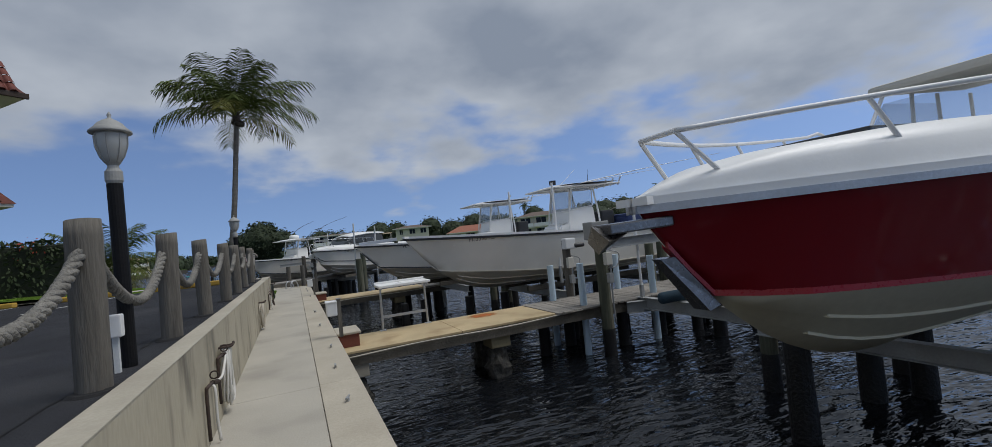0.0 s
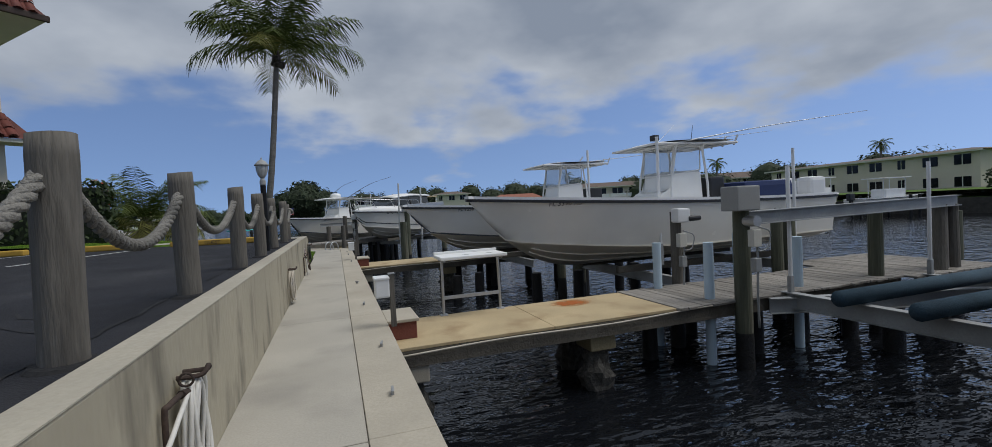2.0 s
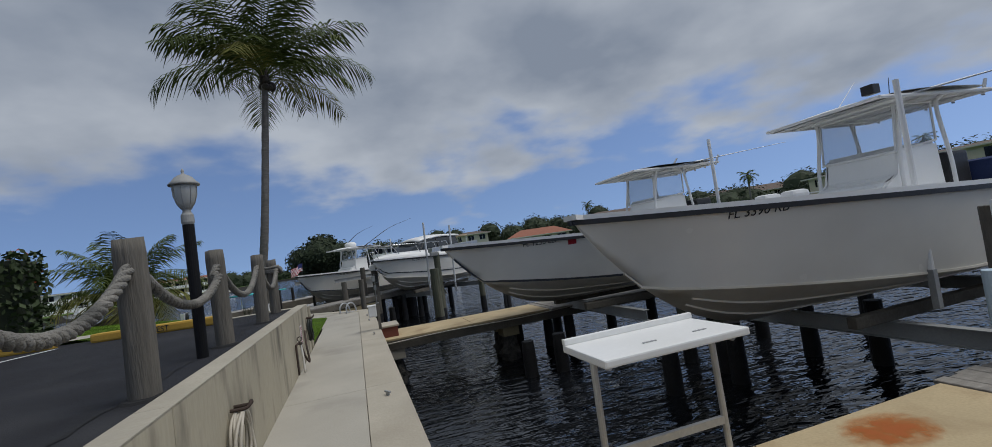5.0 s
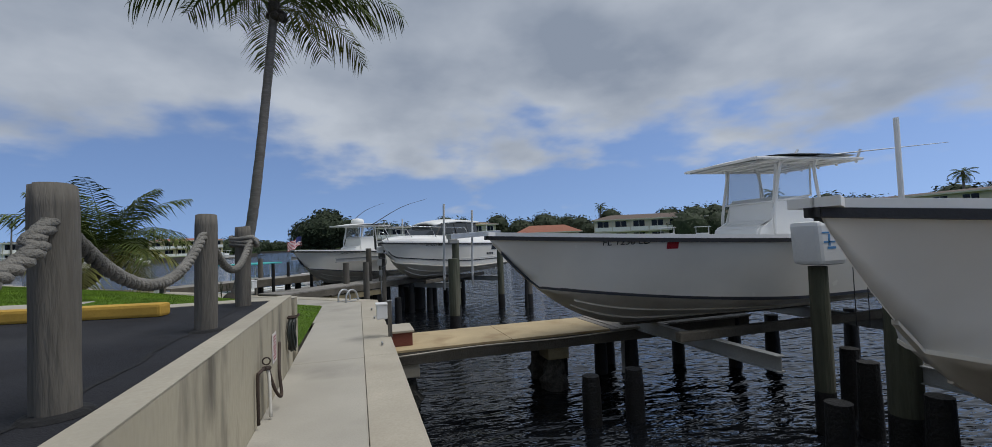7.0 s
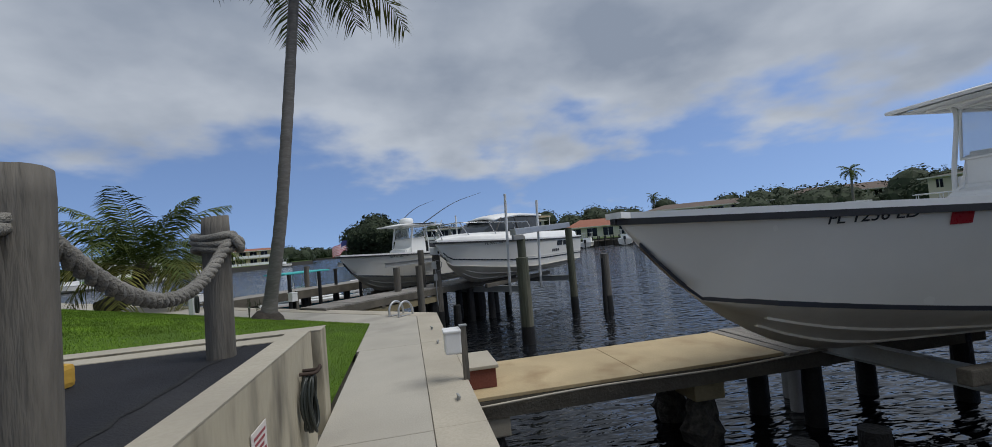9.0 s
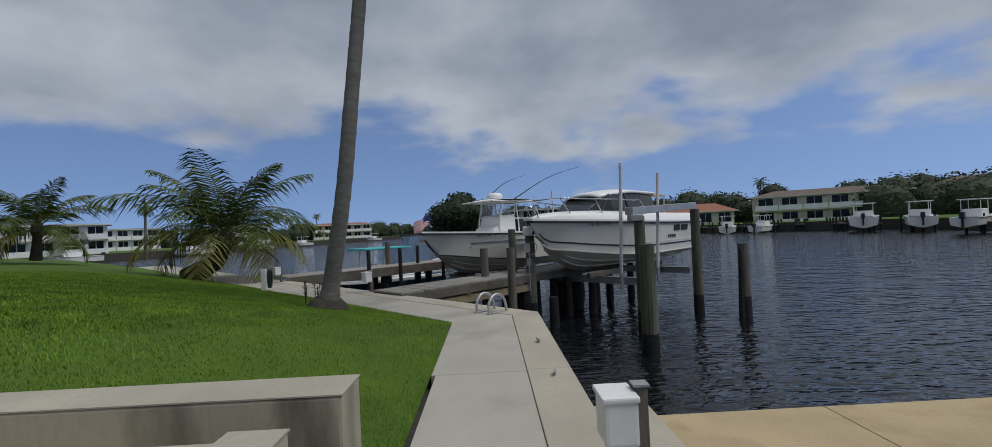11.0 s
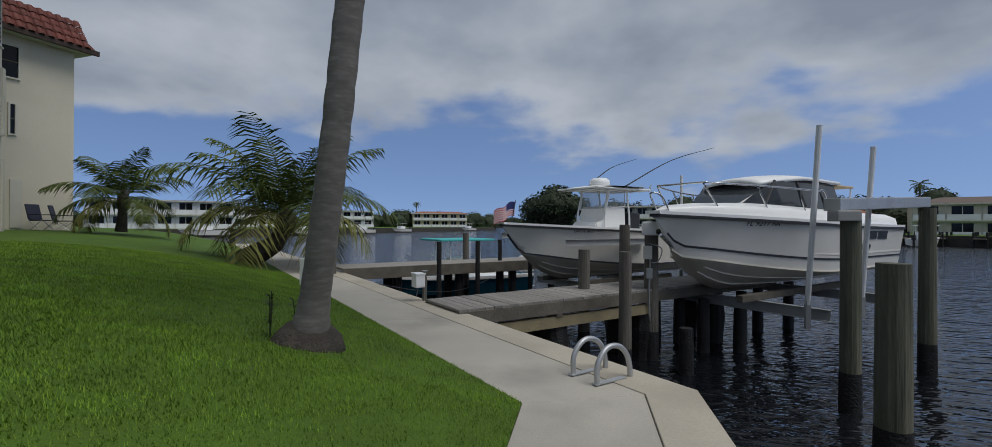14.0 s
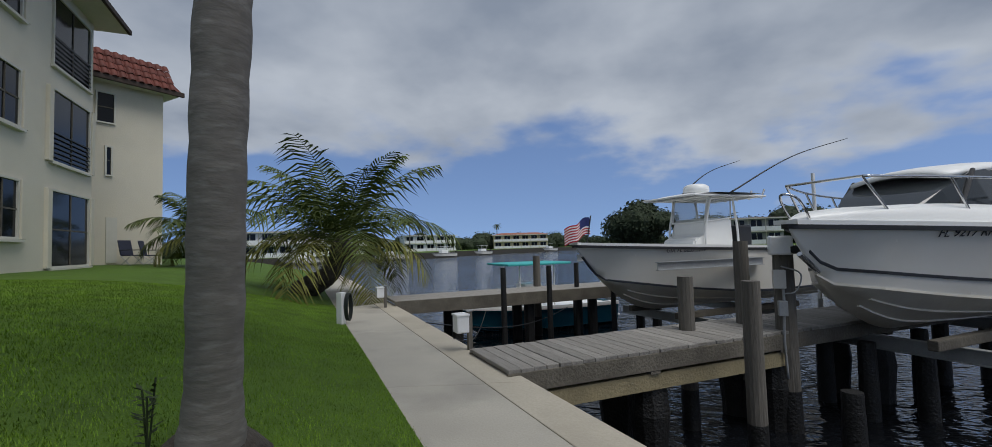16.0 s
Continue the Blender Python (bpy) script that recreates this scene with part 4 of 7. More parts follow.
for a in ((6.3, 10.75, 0.1, 2.6), (6.6, 14.0, 0.1, 2.75), (6.75, 8.25, -0.3, 1.75), (6.75, 5.0, -0.3, 1.6), (9.9, 5.2, -0.3, 2.3), (9.6, 10.4, 0.0, 2.3), (9.9, 8.1, -0.3, 1.75),
          (8.4, 18.1, -0.1, 1.75), (5.4, 1.0, -0.2, 2.35), (2.0, 30.4, -0.1, 2.5)):
    guide_pole(*a)
guide_pole(3.02, 26.3, -0.15, 2.76, 0.04, (0.02, -0.3))
guide_pole(4.3, 27.35, -0.15, 2.59, 0.04, (0.0, -0.3))


# ---- electric boxes and motors on the piles ----
def pile_gear(x, y, z, big=True):
    g = thing("lift_motor", pose(x, y, z), "grey lift motor and control boxes on a pile", "lift motor", "lift gear")
    if big:
        part("housing", bx(-0.36, 0.06, -0.2, 0.12, -0.02, 0.34, bevel=0.02), M_FABRIC, g)
        part("motor", rod(bmesh.new(), (0.0, -0.19, -0.18), (0.0, 0.1, -0.18), 0.08, 0.08, 14), M_ALU, g)
    else:
        part("housing", bx(-0.12, 0.16, -0.2, 0.0, -0.1, 0.16, bevel=0.03), M_WHITE, g)
        part("motor", rod(bmesh.new(), (0.12, -0.16, -0.03), (0.4, -0.16, -0.03), 0.06, 0.05, 12), M_DARK, g)
    part("switch_box", bx(-0.1, 0.05, -0.21, -0.1, -0.55, -0.3, bevel=0.01), M_CANVAS, g)
    part("junction_box", bx(-0.05, 0.06, -0.19, -0.09, -0.92, -0.72, bevel=0.01), M_GALV, g)
    part("conduit", tube(bmesh.new(), smooth_path([(0, -0.15, -0.3), (0.02, -0.16, -0.7), (0.0, -0.16, -1.2), (0.02, -0.15, -1.75)], 5), 0.017), M_GALV, g, smooth=True)
    part("cable", tube(bmesh.new(), smooth_path([(0.0, -0.17, -0.25), (0.22, -0.2, -0.35), (0.16, -0.2, -0.58), (0.02, -0.18, -0.62)], 6), 0.01), M_GALV, g, smooth=True)
    return g


pile_gear(5.8, 8.17, 1.12)
pile_gear(6.05, 9.98, 0.98, False)
pile_gear(6.32, 5.0, 1.05)
pile_gear(0.9, 27.85, 1.2, False)
fan = thing("lift_motor", pose(6.0, 14.6, 1.2), "white moulded lift motor cover on a pile", "lift motor", "lift gear")
bm = bx(-0.3, 0.2, -0.2, 0.22, -0.27, 0.3, bevel=0.06)
for v in bm.verts:
    if v.co.z < -0.05:
        v.co.x *= 0.9
part("cover", bm, M_WHITE, fan, smooth=False)
for k, (a, b, c, d) in enumerate(((-0.24, 0.06, 0.14, 0.16), (-0.22, -0.02, 0.02, 0.04), (-0.16, -0.02, -0.06, -0.03), (-0.14, -0.11, -0.02, 0.13))):
    part("mark", bx(a, b, -0.206, -0.202, c, d), mat("blue_mark_%d" % k, (0.08, 0.25, 0.5), 0.5, bump=0), fan, "plain blue printed mark")
part("drive_pipe", rod(bmesh.new(), (0.2, 0, 0.1), (3.6, 0, 0.1), 0.03), M_GALV, fan)
for dx in (0.5, 0.75):
    part("cable", rod(bmesh.new(), (dx, -0.02, 0.08), (dx, -0.02, -1.15), 0.006, 0.006, 6), M_DARK, fan)


# ---- posts and rope along the lot ----
POST_X = -1.0
POST_Y = (1.68, 3.43, 5.14, 6.82, 8.71, 10.29, 12.2, 14.1, 15.76)


def mooring_post(y, seed, down=0.0):
    rnd = random.Random(seed)
    p = thing("mooring_post", pose(POST_X - 0.05 * (y > 12) - 0.09 * (down > 0), y, Z_LOT - 0.02 - down, rnd.uniform(-1, 1), rnd.uniform(-1.2, 1.2), rnd.uniform(0, 360)), "weathered grey timber post with rope through it", "post", "posts along the lot")
    bm = bmesh.new()
    seg, rings = 20, 12
    grid = []
    for k in range(rings + 1):
        z = -0.1 + 1.01 * k / rings
        row = []
        for s in range(seg):
            a = 2 * math.pi * s / seg
            r = 0.08 + 0.006 * noise.noise(Vector((math.cos(a) * 2 + seed, math.sin(a) * 2, z * 1.5))) - (0.012 if s == 3 else 0) - (0.004 if k == rings else 0)
            row.append(bm.verts.new((r * math.cos(a), r * math.sin(a), z + (0.008 * math.sin(a + seed) if k == rings else 0))))
        grid.append(row)
    for a, b in zip(grid, grid[1:]):
        for s in range(seg):
            bm.faces.new((a[s], a[(s + 1) % seg], b[(s + 1) % seg], b[s]))
    bm.faces.new(grid[-1])
    part("shaft", bm, M_POST, p, smooth=True)
    part("tar_collar", lathe(bmesh.new(), [(0.125, 0.0), (0.11, 0.015), (0.08, 0.02)], 20), M_CRACK, p, "black tar round the foot")
    return p


for i, y in enumerate(POST_Y):
    mooring_post(y, i, 0.02 if i == 8 else 0.0)


def rope(y0, y1, sag, seed, low=0.0):
    """Three twisted strands hanging between two posts."""
    r = thing("rope", pose(0, 0, 0), "thick grey three-strand rope hanging between posts", "rope", "ropes between posts")
    z0 = Z_LOT + 0.77
    n = 110
    line = []
    for k in range(n + 1):
        f = k / n
        line.append(Vector((POST_X - (0.05 if y0 + (y1 - y0) * f > 12 else 0.0) + 0.01 * math.sin(f * 3 + seed), y0 + (y1 - y0) * f, z0 - low * f - sag * (1 - (2 * f - 1) ** 2))))
    turns = (y1 - y0) / 0.16
    for s in range(3):
        pts = []
        for k, p in enumerate(line):
            a = 2 * math.pi * (turns * k / n + s / 3)
            d = (line[min(k + 1, n)] - line[max(k - 1, 0)]).normalized()
            side = Vector((1, 0, 0))
            pts.append(p + 0.0175 * (math.cos(a) * side + math.sin(a) * d.cross(side)))
        part("strand", tube(bmesh.new(), pts, 0.0195, 6), M_ROPE, r, smooth=True)
    return r


for i, (a, b) in enumerate(zip(POST_Y, POST_Y[1:])):
    rope(a, b, (0.37, 0.38, 0.36, 0.33, 0.34, 0.33, 0.35, 0.33)[i], i, 0.04 if i == 7 else 0.0)
knot = thing("rope_knot", pose(POST_X - 0.14, POST_Y[-1], Z_LOT + 0.7), "knotted rope end wrapped round the last post", "rope")
for k in range(3):
    pts = [(0.112 * math.cos(a), 0.112 * math.sin(a), 0.04 * (k - 1) + 0.012 * math.sin(a * 2 + k)) for a in np.linspace(0, 6.2, 28)]
    part("turn", tube(bmesh.new(), pts, 0.022, 8), M_ROPE, knot, smooth=True)
part("knot", tube(bmesh.new(), smooth_path([(0.1, -0.05, 0.05), (0.155, 0.0, 0.0), (0.125, 0.05, -0.05), (0.16, -0.02, -0.04), (0.13, -0.05, 0.02)], 6), 0.024, 8), M_ROPE, knot, smooth=True)

# asphalt crack along the wall, and a few crossing
rnd = random.Random(4)


def crack(pts, w):
    bm = bmesh.new()
    a = []
    for i, (x, y) in enumerate(pts):
        ww = w * rnd.uniform(0.4, 1.4)
        a.append((bm.verts.new((x - ww, y, Z_LOT - 0.016)), bm.verts.new((x + ww, y, Z_LOT - 0.016))))
    for p, q in zip(a, a[1:]):
        bm.faces.new((p[0], p[1], q[1], q[0]))
    tagged(part("asphalt_crack", bm, M_CRACK), "jagged black tar-filled crack in the asphalt", "crack", "cracks", "structure")


crack([(-1.13 + 0.05 * noise.noise(Vector((y * 0.9, 0, 0))) + rnd.uniform(-0.02, 0.02), y) for y in np.arange(-2, 16.2, 0.12)], 0.012)
crack([(X_FACE - WALL_T - 0.03 + rnd.uniform(-0.012, 0.012), y) for y in np.arange(-2, 16.2, 0.1)], 0.02)
for k in range(4):
    c = rnd.uniform(2, 14)
    crack([(-1.3 - 0.13 * i, c + 0.12 * i + rnd.uniform(-0.06, 0.06)) for i in range(8)], 0.012)

# ---- lamp posts ----
def lamp_post(x, y, top, box_at=False):
    p = thing("street_lamp", pose(x, y, Z_LOT - 0.02), "black lamp post with frosted urn-shaped lantern", "street lamp", "lamp posts")
    h = top - Z_LOT
    part("pole", lathe(bmesh.new(), [(0.044, 0), (0.044, h - 0.42)], 18), M_BLACK, p)
    part("collar", lathe(bmesh.new(), [(0.042, h - 0.42), (0.05, h - 0.4), (0.048, h - 0.34), (0.034, h - 0.32), (0.03, h - 0.3), (0.045, h - 0.28)], 18), M_FABRIC, p, "pale grey cast collar")
    part("globe", lathe(bmesh.new(), [(0.04, h - 0.28), (0.065, h - 0.24), (0.086, h - 0.17), (0.09, h - 0.1), (0.084, h - 0.085)], 20), M_LAMPGLASS, p, "frosted ribbed glass", smooth=True)
    part("hood", lathe(bmesh.new(), [(0.116, h - 0.085), (0.118, h - 0.075), (0.092, h - 0.05), (0.07, h - 0.02), (0.042, h), (0.02, h + 0.01), (0.009, h + 0.022), (0.013, h + 0.038), (0.003, h + 0.06)], 20), M_FABRIC, p, "grey lantern hood with finial", smooth=True)
    for k in range(8):
        a = k * math.pi / 4
        pts = [(r * math.cos(a), r * math.sin(a), z) for r, z in ((0.043, h - 0.28), (0.068, h - 0.24), (0.089, h - 0.17), (0.093, h - 0.1))]
        part("rib", tube(bmesh.new(), pts, 0.003, 5), M_FABRIC, p)
    if box_at:
        part("outlet_stake", bx(-0.03, 0.0, -0.18, -0.15, 0, 0.3), M_PVCW, p)
        part("outlet_box", bx(-0.06, 0.03, -0.21, -0.14, 0.22, 0.36, bevel=0.01), M_WHITE, p, "white outdoor outlet box")


lamp_post(-1.02, 4.08, 2.44, True)
lamp_post(-1.09, 11.65, 2.36)

# ---- parking stops and lines ----
stop_label = "yellow painted concrete parking stop"
for k in range(4):
    a = Vector((-1.75 - 2.45 * k, 15.35 + 0.5 * k, 0))
    s = thing("parking_stop", Matrix.Translation((a.x, a.y, Z_LOT - 0.02)) @ pose(0, 0, 0, 0, 0, 168), stop_label, "parking stop", "parking stops")
    bm = bx(0, 1.95, -0.09, 0.09, 0, 0.13, bevel=0.03)
    part("block", bm, M_YELLOW, s)
    if k == 0:
        text_part("GUEST", 0.12, M_DARK, s, pose(1.0, 0.092, 0.025) @ pose(0, 0, 0, 90, 0, 180), "lettering")
flat("sidewalk", [(-3.15, 16.35), (-14, 18.25), (-14.2, 19.2), (-3.15, 17.2)], Z_LOT + 0.02, M_CONC, "pale concrete strip behind the parking stops", "pavement")
for k in range(1, 5):
    a = Vector((-1.6 - 2.45 * k, 15.2 + 0.5 * k))
    flat("parking_line", [(a.x, a.y), (a.x - 0.1, a.y), (a.x - 0.9, a.y - 3.4), (a.x - 0.8, a.y - 3.4)], Z_LOT - 0.015, M_LINE, "worn white parking line")

# ---- hoses and taps on the wall ----
def hose_coil(y, z, n, r, drop, material, label, hang=True):
    h = thing("hose", pose(X_FACE + 0.01, y, z), label, "hose", "hoses on the wall")
    rnd = random.Random(int(y * 10))
    for k in range(n):
        a0 = rnd.uniform(-0.03, 0.03)
        pts = []
        w = r * rnd.uniform(0.75, 1.1)
        d = drop * rnd.uniform(0.85, 1.05)
        for a in np.linspace(0, 2 * math.pi, 28):
            pts.append((0.03 + 0.014 * (k % 4) + 0.012 * math.sin(a * 2 + k), w * math.sin(a) + a0, -d / 2 + d / 2 * math.cos(a)))
        part("loop", tube(bmesh.new(), pts, 0.0105, 7), material, h, smooth=True)
    part("hook", tube(bmesh.new(), smooth_path([(0.0, -0.05, 0.02), (0.1, -0.04, 0.02), (0.12, 0.0, 0.05), (0.1, 0.05, 0.02), (0.0, 0.05, 0.02)], 5), 0.012), M_BROWNP, h)
    return h


def wall_tap(y, z):
    t = thing("wall_tap", pose(X_FACE, y, z), "rusty pipe with a tap on the wall", "tap", "taps on the wall")
    part("pipe", tube(bmesh.new(), smooth_path([(0.03, -0.12, -0.38), (0.03, -0.12, -0.02), (0.04, -0.1, 0.02), (0.05, 0.05, 0.02)], 5), 0.013), M_BROWNP, t, smooth=True)
    part("tap_body", rod(bmesh.new(), (0.05, 0.03, 0.02), (0.07, 0.14, 0.0), 0.02), M_BROWNP, t)
    part("handle", tube(bmesh.new(), [(0.06 + 0.03 * math.cos(a), 0.08, 0.07 + 0.03 * math.sin(a)) for a in np.linspace(0, 6.28, 13)], 0.006), M_BROWNP, t)
    return t


hose_coil(5.42, 0.6, 20, 0.1, 0.5, M_HOSEW, "white looped rope-like hose on a wall hook")
wall_tap(5.25, 0.55)
wall_tap(4.62, 0.45)
h = thing("hose", pose(X_FACE + 0.03, 4.66, 0.45), "thin white hose from a rusty tap", "hose", "hoses on the wall")
part("line", tube(bmesh.new(), smooth_path([(0, 0, 0), (0.04, -0.05, -0.02), (0.04, -0.05, -0.25), (0.05, -0.04, -0.43)], 6), 0.011), M_HOSEW, h, smooth=True)
part("line", tube(bmesh.new(), smooth_path([(0.02, 0.0, 0.02), (0.05, 0.25, 0.0), (0.05, 0.5, 0.08), (0.03, 0.74, 0.12)], 6), 0.011), M_HOSEW, h, smooth=True)
hose_coil(10.75, 0.52, 7, 0.2, 0.46, M_HOSET, "tan garden hose coiled on the wall")
wall_tap(14.15, 0.42)
h = thing("hose", pose(X_FACE + 0.05, 14.3, 0.42), "white and brown hose hanging from a tap", "hose", "hoses on the wall")
part("line", tube(bmesh.new(), smooth_path([(0, 0, 0), (0.02, -0.02, -0.1), (0.03, -0.05, -0.4)], 6), 0.014), M_HOSEW, h, smooth=True)
part("line", tube(bmesh.new(), smooth_path([(0, 0.05, -0.02), (0.05, 0.08, -0.22), (0.08, 0.2, -0.3), (0.05, 0.3, -0.1), (0.02, 0.55, 0.1)], 6), 0.014), M_BROWNP, h, smooth=True)
hose_coil(15.85, 0.6, 9, 0.1, 0.36, M_HOSEB, "black garden hose coiled on a wall hook")
s = thing("sign", pose(X_FACE + 0.004, 14.95, 0.46), "small white notice with red lines of print", "sign")
part("plate", bx(0, 0.006, -0.11, 0.11, -0.14, 0.14, bevel=0.002), M_PAPER, s)
for k in range(8):
    w = 0.085 - 0.03 * ((k * 7) % 3) / 2
    part("print_line", bx(0.0065, 0.0085, -w, w, 0.1 - 0.03 * k, 0.113 - 0.03 * k), M_INK, s)

# ---- things on the seawall ----
def power_box(x, y, rot=0, h=0.62, z=0.0):
    p = thing("power_box", pose(x, y, z, 0, 0, rot), "white shore-power box on a grey post", "power box", "power boxes")
    part("post", bx(-0.03, 0.03, -0.03, 0.03, 0, h, bevel=0.004), M_POST, p)
    part("box", bx(-0.2, -0.035, -0.1, 0.1, h - 0.26, h - 0.03, bevel=0.02), M_WHITE, p)
    part("lid", bx(-0.21, -0.03, -0.11, 0.11, h - 0.05, h - 0.02, bevel=0.01), M_WHITE, p)
    part("cap", bx(-0.038, 0.038, -0.038, 0.038, 0, 0.012), M_GALV, p, m=pose(0, 0, h, 0, 0, 0))


power_box(0.62, 8.42, 0, 0.62)
power_box(0.55, 17.3, 0, 0.55)
pb = leg2(4.85, -0.02)
power_box(pb.x, pb.y, ang, 0.5)
for p in ((0.36, 4.9), (0.36, 6.3), (0.4, 7.6), (0.36, 9.9), (0.36, 12.2), (0.4, 16.7), (0.38, 19.2), (0.36, 20.4)):
    c = thing("cleat", pose(p[0], p[1], 0.012, 0, 0, random.Random(p[1]).uniform(60, 120)), "small galvanised bolt-down cleat", "cleat", "cleats on the cap")
    part("stem", bx(-0.02, 0.02, -0.012, 0.012, 0, 0.035), M_GALV, c)
    part("bar", bx(-0.055, 0.055, -0.01, 0.01, 0.03, 0.045, bevel=0.004), M_GALV, c)

# bathing ladder with two arched handles
lad = thing("ladder", Matrix.Translation((-0.2, 22.52, 0.0)) @ pose(0, 0, 0, 0, 0, ang) @ Matrix.Scale(0.88, 4), "grey tubular ladder handles over the seawall", "ladder")
for y in (-0.16, 0.16):
    pts = smooth_path([(-0.16, y, 0.0), (-0.15, y, 0.2), (-0.02, y, 0.33), (0.16, y, 0.3), (0.27, y, 0.12), (0.28, y, -0.3), (0.28, y, -1.2)], 7)
    part("handle", tube(bmesh.new(), pts, 0.026, 12), M_ALU, lad, smooth=True)
for z in (-0.25, -0.55, -0.85):
    part("rung", rod(bmesh.new(), (0.28, -0.16, z), (0.28, 0.16, z), 0.02), M_ALU, lad)
for y in (-0.16, 0.16):
    part("foot_plate", bx(-0.2, 0.2, y - 0.03, y + 0.03, 0.012, 0.022), M_ALU, lad)

# fish-cleaning table on the first dock
t = thing("cleaning_table", pose(1.98, 9.82, Z_DOCK), "white fish-cleaning table on slim metal legs", "table")
bm = bx(-0.52, 0.52, -0.28, 0.28, 0.86, 0.91, bevel=0.012)
part("top", bm, M_DECK, t)
part("splash_rail", bx(-0.52, 0.52, 0.24, 0.28, 0.91, 0.95, bevel=0.006), M_DECK, t)
for x in (-0.1, 0.28):
    part("slot", bx(x - 0.05, x + 0.05, -0.12, -0.1, 0.911, 0.914), M_GALV, t)
for x in (-0.46, 0.46):
    part("leg", rod(bmesh.new(), (x, 0, 0), (x * 0.98, 0, 0.86), 0.022), M_ALU, t)
    part("arm", rod(bmesh.new(), (x * 0.98, -0.2, 0.84), (x * 0.98, 0.2, 0.84), 0.018), M_ALU, t)
    part("foot", bx(x - 0.06, x + 0.06, -0.06, 0.06, 0, 0.012), M_ALU, t)
part("stretcher", bx(-0.46, 0.46, -0.015, 0.015, 0.24, 0.29), M_ALU, t)

# hose post by the far walk
hp = leg2(8.0, -1.35)
s = thing("hose_post", Matrix.Translation((hp.x, hp.y, lawn_height(hp.x, hp.y) - 0.05)), "short white post with a dark coiled hose", "hose")
part("post", bx(-0.06, 0.06, -0.06, 0.06, 0, 0.62, bevel=0.01), M_WHITE, s)
for k in range(6):
    pts = [(0.09 + 0.012 * k, 0.07 * math.sin(a) + 0.05, 0.36 + 0.24 * math.cos(a)) for a in np.linspace(0, 6.28, 24)]
    part("loop", tube(bmesh.new(), pts, 0.011, 6), M_HOSEB, s, smooth=True)
pb = leg2(9.9, -0.25)
power_box(pb.x, pb.y, ang, 0.5)


# ---- boat fittings ----
# red cruiser: raised white deck, rails, hardtop, anchor pulpit
def raised_deck(parent, st, x1, rise, material, inset=0.05):
    bm = bmesh.new()
    rows = []
    for x, r in st:
        if x > x1:
            break
        f = min(1.0, x / 2.2)
        hbx, z = r[10]
        up = rise * (1 - (1 - f) ** 2)
        rows.append([bm.verts.new((x, k * max(0.0, hbx - inset) * w, z + 0.03 + h * up + (0.06 * min(1, x) if h > 0.3 else 0))) for k, w, h in ((-1, 1, 0), (-1, 0.97, 0.45), (-1, 0.8, 0.9), (0, 1, 1), (1, 0.8, 0.9), (1, 0.97, 0.45), (1, 1, 0))])
    for a, b in zip(rows, rows[1:]):
        for j in range(6):
            bm.faces.new((a[j], a[j + 1], b[j + 1], b[j]))
    bmesh.ops.remove_doubles(bm, verts=bm.verts[:], dist=1e-4)
    return part("foredeck", bm, material, parent, "smooth white foredeck", smooth=True)


def sheer_at(st, x):
    for (xa, ra), (xb, rb) in zip(st, st[1:]):
        if xa <= x <= xb:
            f = (x - xa) / max(1e-6, xb - xa)
            return ra[10][0] * (1 - f) + rb[10][0] * f, ra[10][1] * (1 - f) + rb[10][1] * f
    return st[-1][1][10]


def bow_rail(parent, st, x0, x1, height, material, r, n=5, lean=0.0, rise=0.0):
    for sgn in (-1, 1):
        top = []
        for k in range(13):
            x = x0 + (x1 - x0) * k / 12
            h, z = sheer_at(st, max(0.02, x))
            top.append((x - lean * (1 - k / 12), sgn * max(0.12, h - 0.12), z + height + rise * k / 12 + 0.04))
        h, z = sheer_at(st, x1 + 0.25)
        part("rail", tube(bmesh.new(), smooth_path([*top, (x1 + 0.3, sgn * (h - 0.12), z + 0.3 * height + 0.1)], 3), r, 10), material, parent, smooth=True)
        for k in range(n):
            x = x0 + (x1 - x0) * k / (n - 0.2)
            h, z = sheer_at(st, max(0.15, x + 0.25))
            h2, z2 = sheer_at(st, max(0.02, x))
            part("stanchion", rod(bmesh.new(), (x + 0.28, sgn * max(0.06, h - 0.16), z), (x - lean * (1 - k / n), sgn * max(0.12, h2 - 0.12), z2 + height + rise * k / n + 0.03), r * 0.85, None, 8), material, parent)
    h, z = sheer_at(st, max(0.02, x0))
    part("rail", rod(bmesh.new(), (x0 - lean, -max(0.12, h - 0.12), z + height + 0.04), (x0 - lean, max(0.12, h - 0.12), z + height + 0.04), r, None, 10), material, parent)


raised_deck(red, st_r, 9.4, 0.27, M_DECK)
bow_rail(red, st_r, 0.45, 4.6, 0.42, M_WHITE, 0.02, 4, 0.15, 0.22)
part("deck_hatch", bx(1.9, 2.9, -0.5, 0.4, 1.84, 1.9, bevel=0.02), M_GLASS, red, "dark tinted deck hatch")
bm = bmesh.new()
box(bm, 4.9, 7.6, -1.25, 1.25, 2.62, 2.74, bevel=0.05)
for v in bm.verts:
    v.co.z += 0.14 * (1 - (v.co.y / 1.25) ** 2) + 0.1 * (v.co.x - 4.9) / 2.7
part("canvas_top", bm, M_CANVAS, red, "cream canvas top")
for x, xt in ((4.2, 5.0), (5.6, 5.7), (6.4, 6.4), (7.4, 7.4)):
    for y in (-1.1, 1.1):
        part("top_frame", rod(bmesh.new(), (x, y, 1.75), (xt, y, 2.64), 0.025), M_WHITE, red)
bm = bmesh.new()
for y in (-1.12, 1.12):
    bm.faces.new([bm.verts.new(p) for p in ((4.3, y, 1.8), (6.4, y, 1.8), (6.4, y, 2.5), (5.0, y, 2.5))])
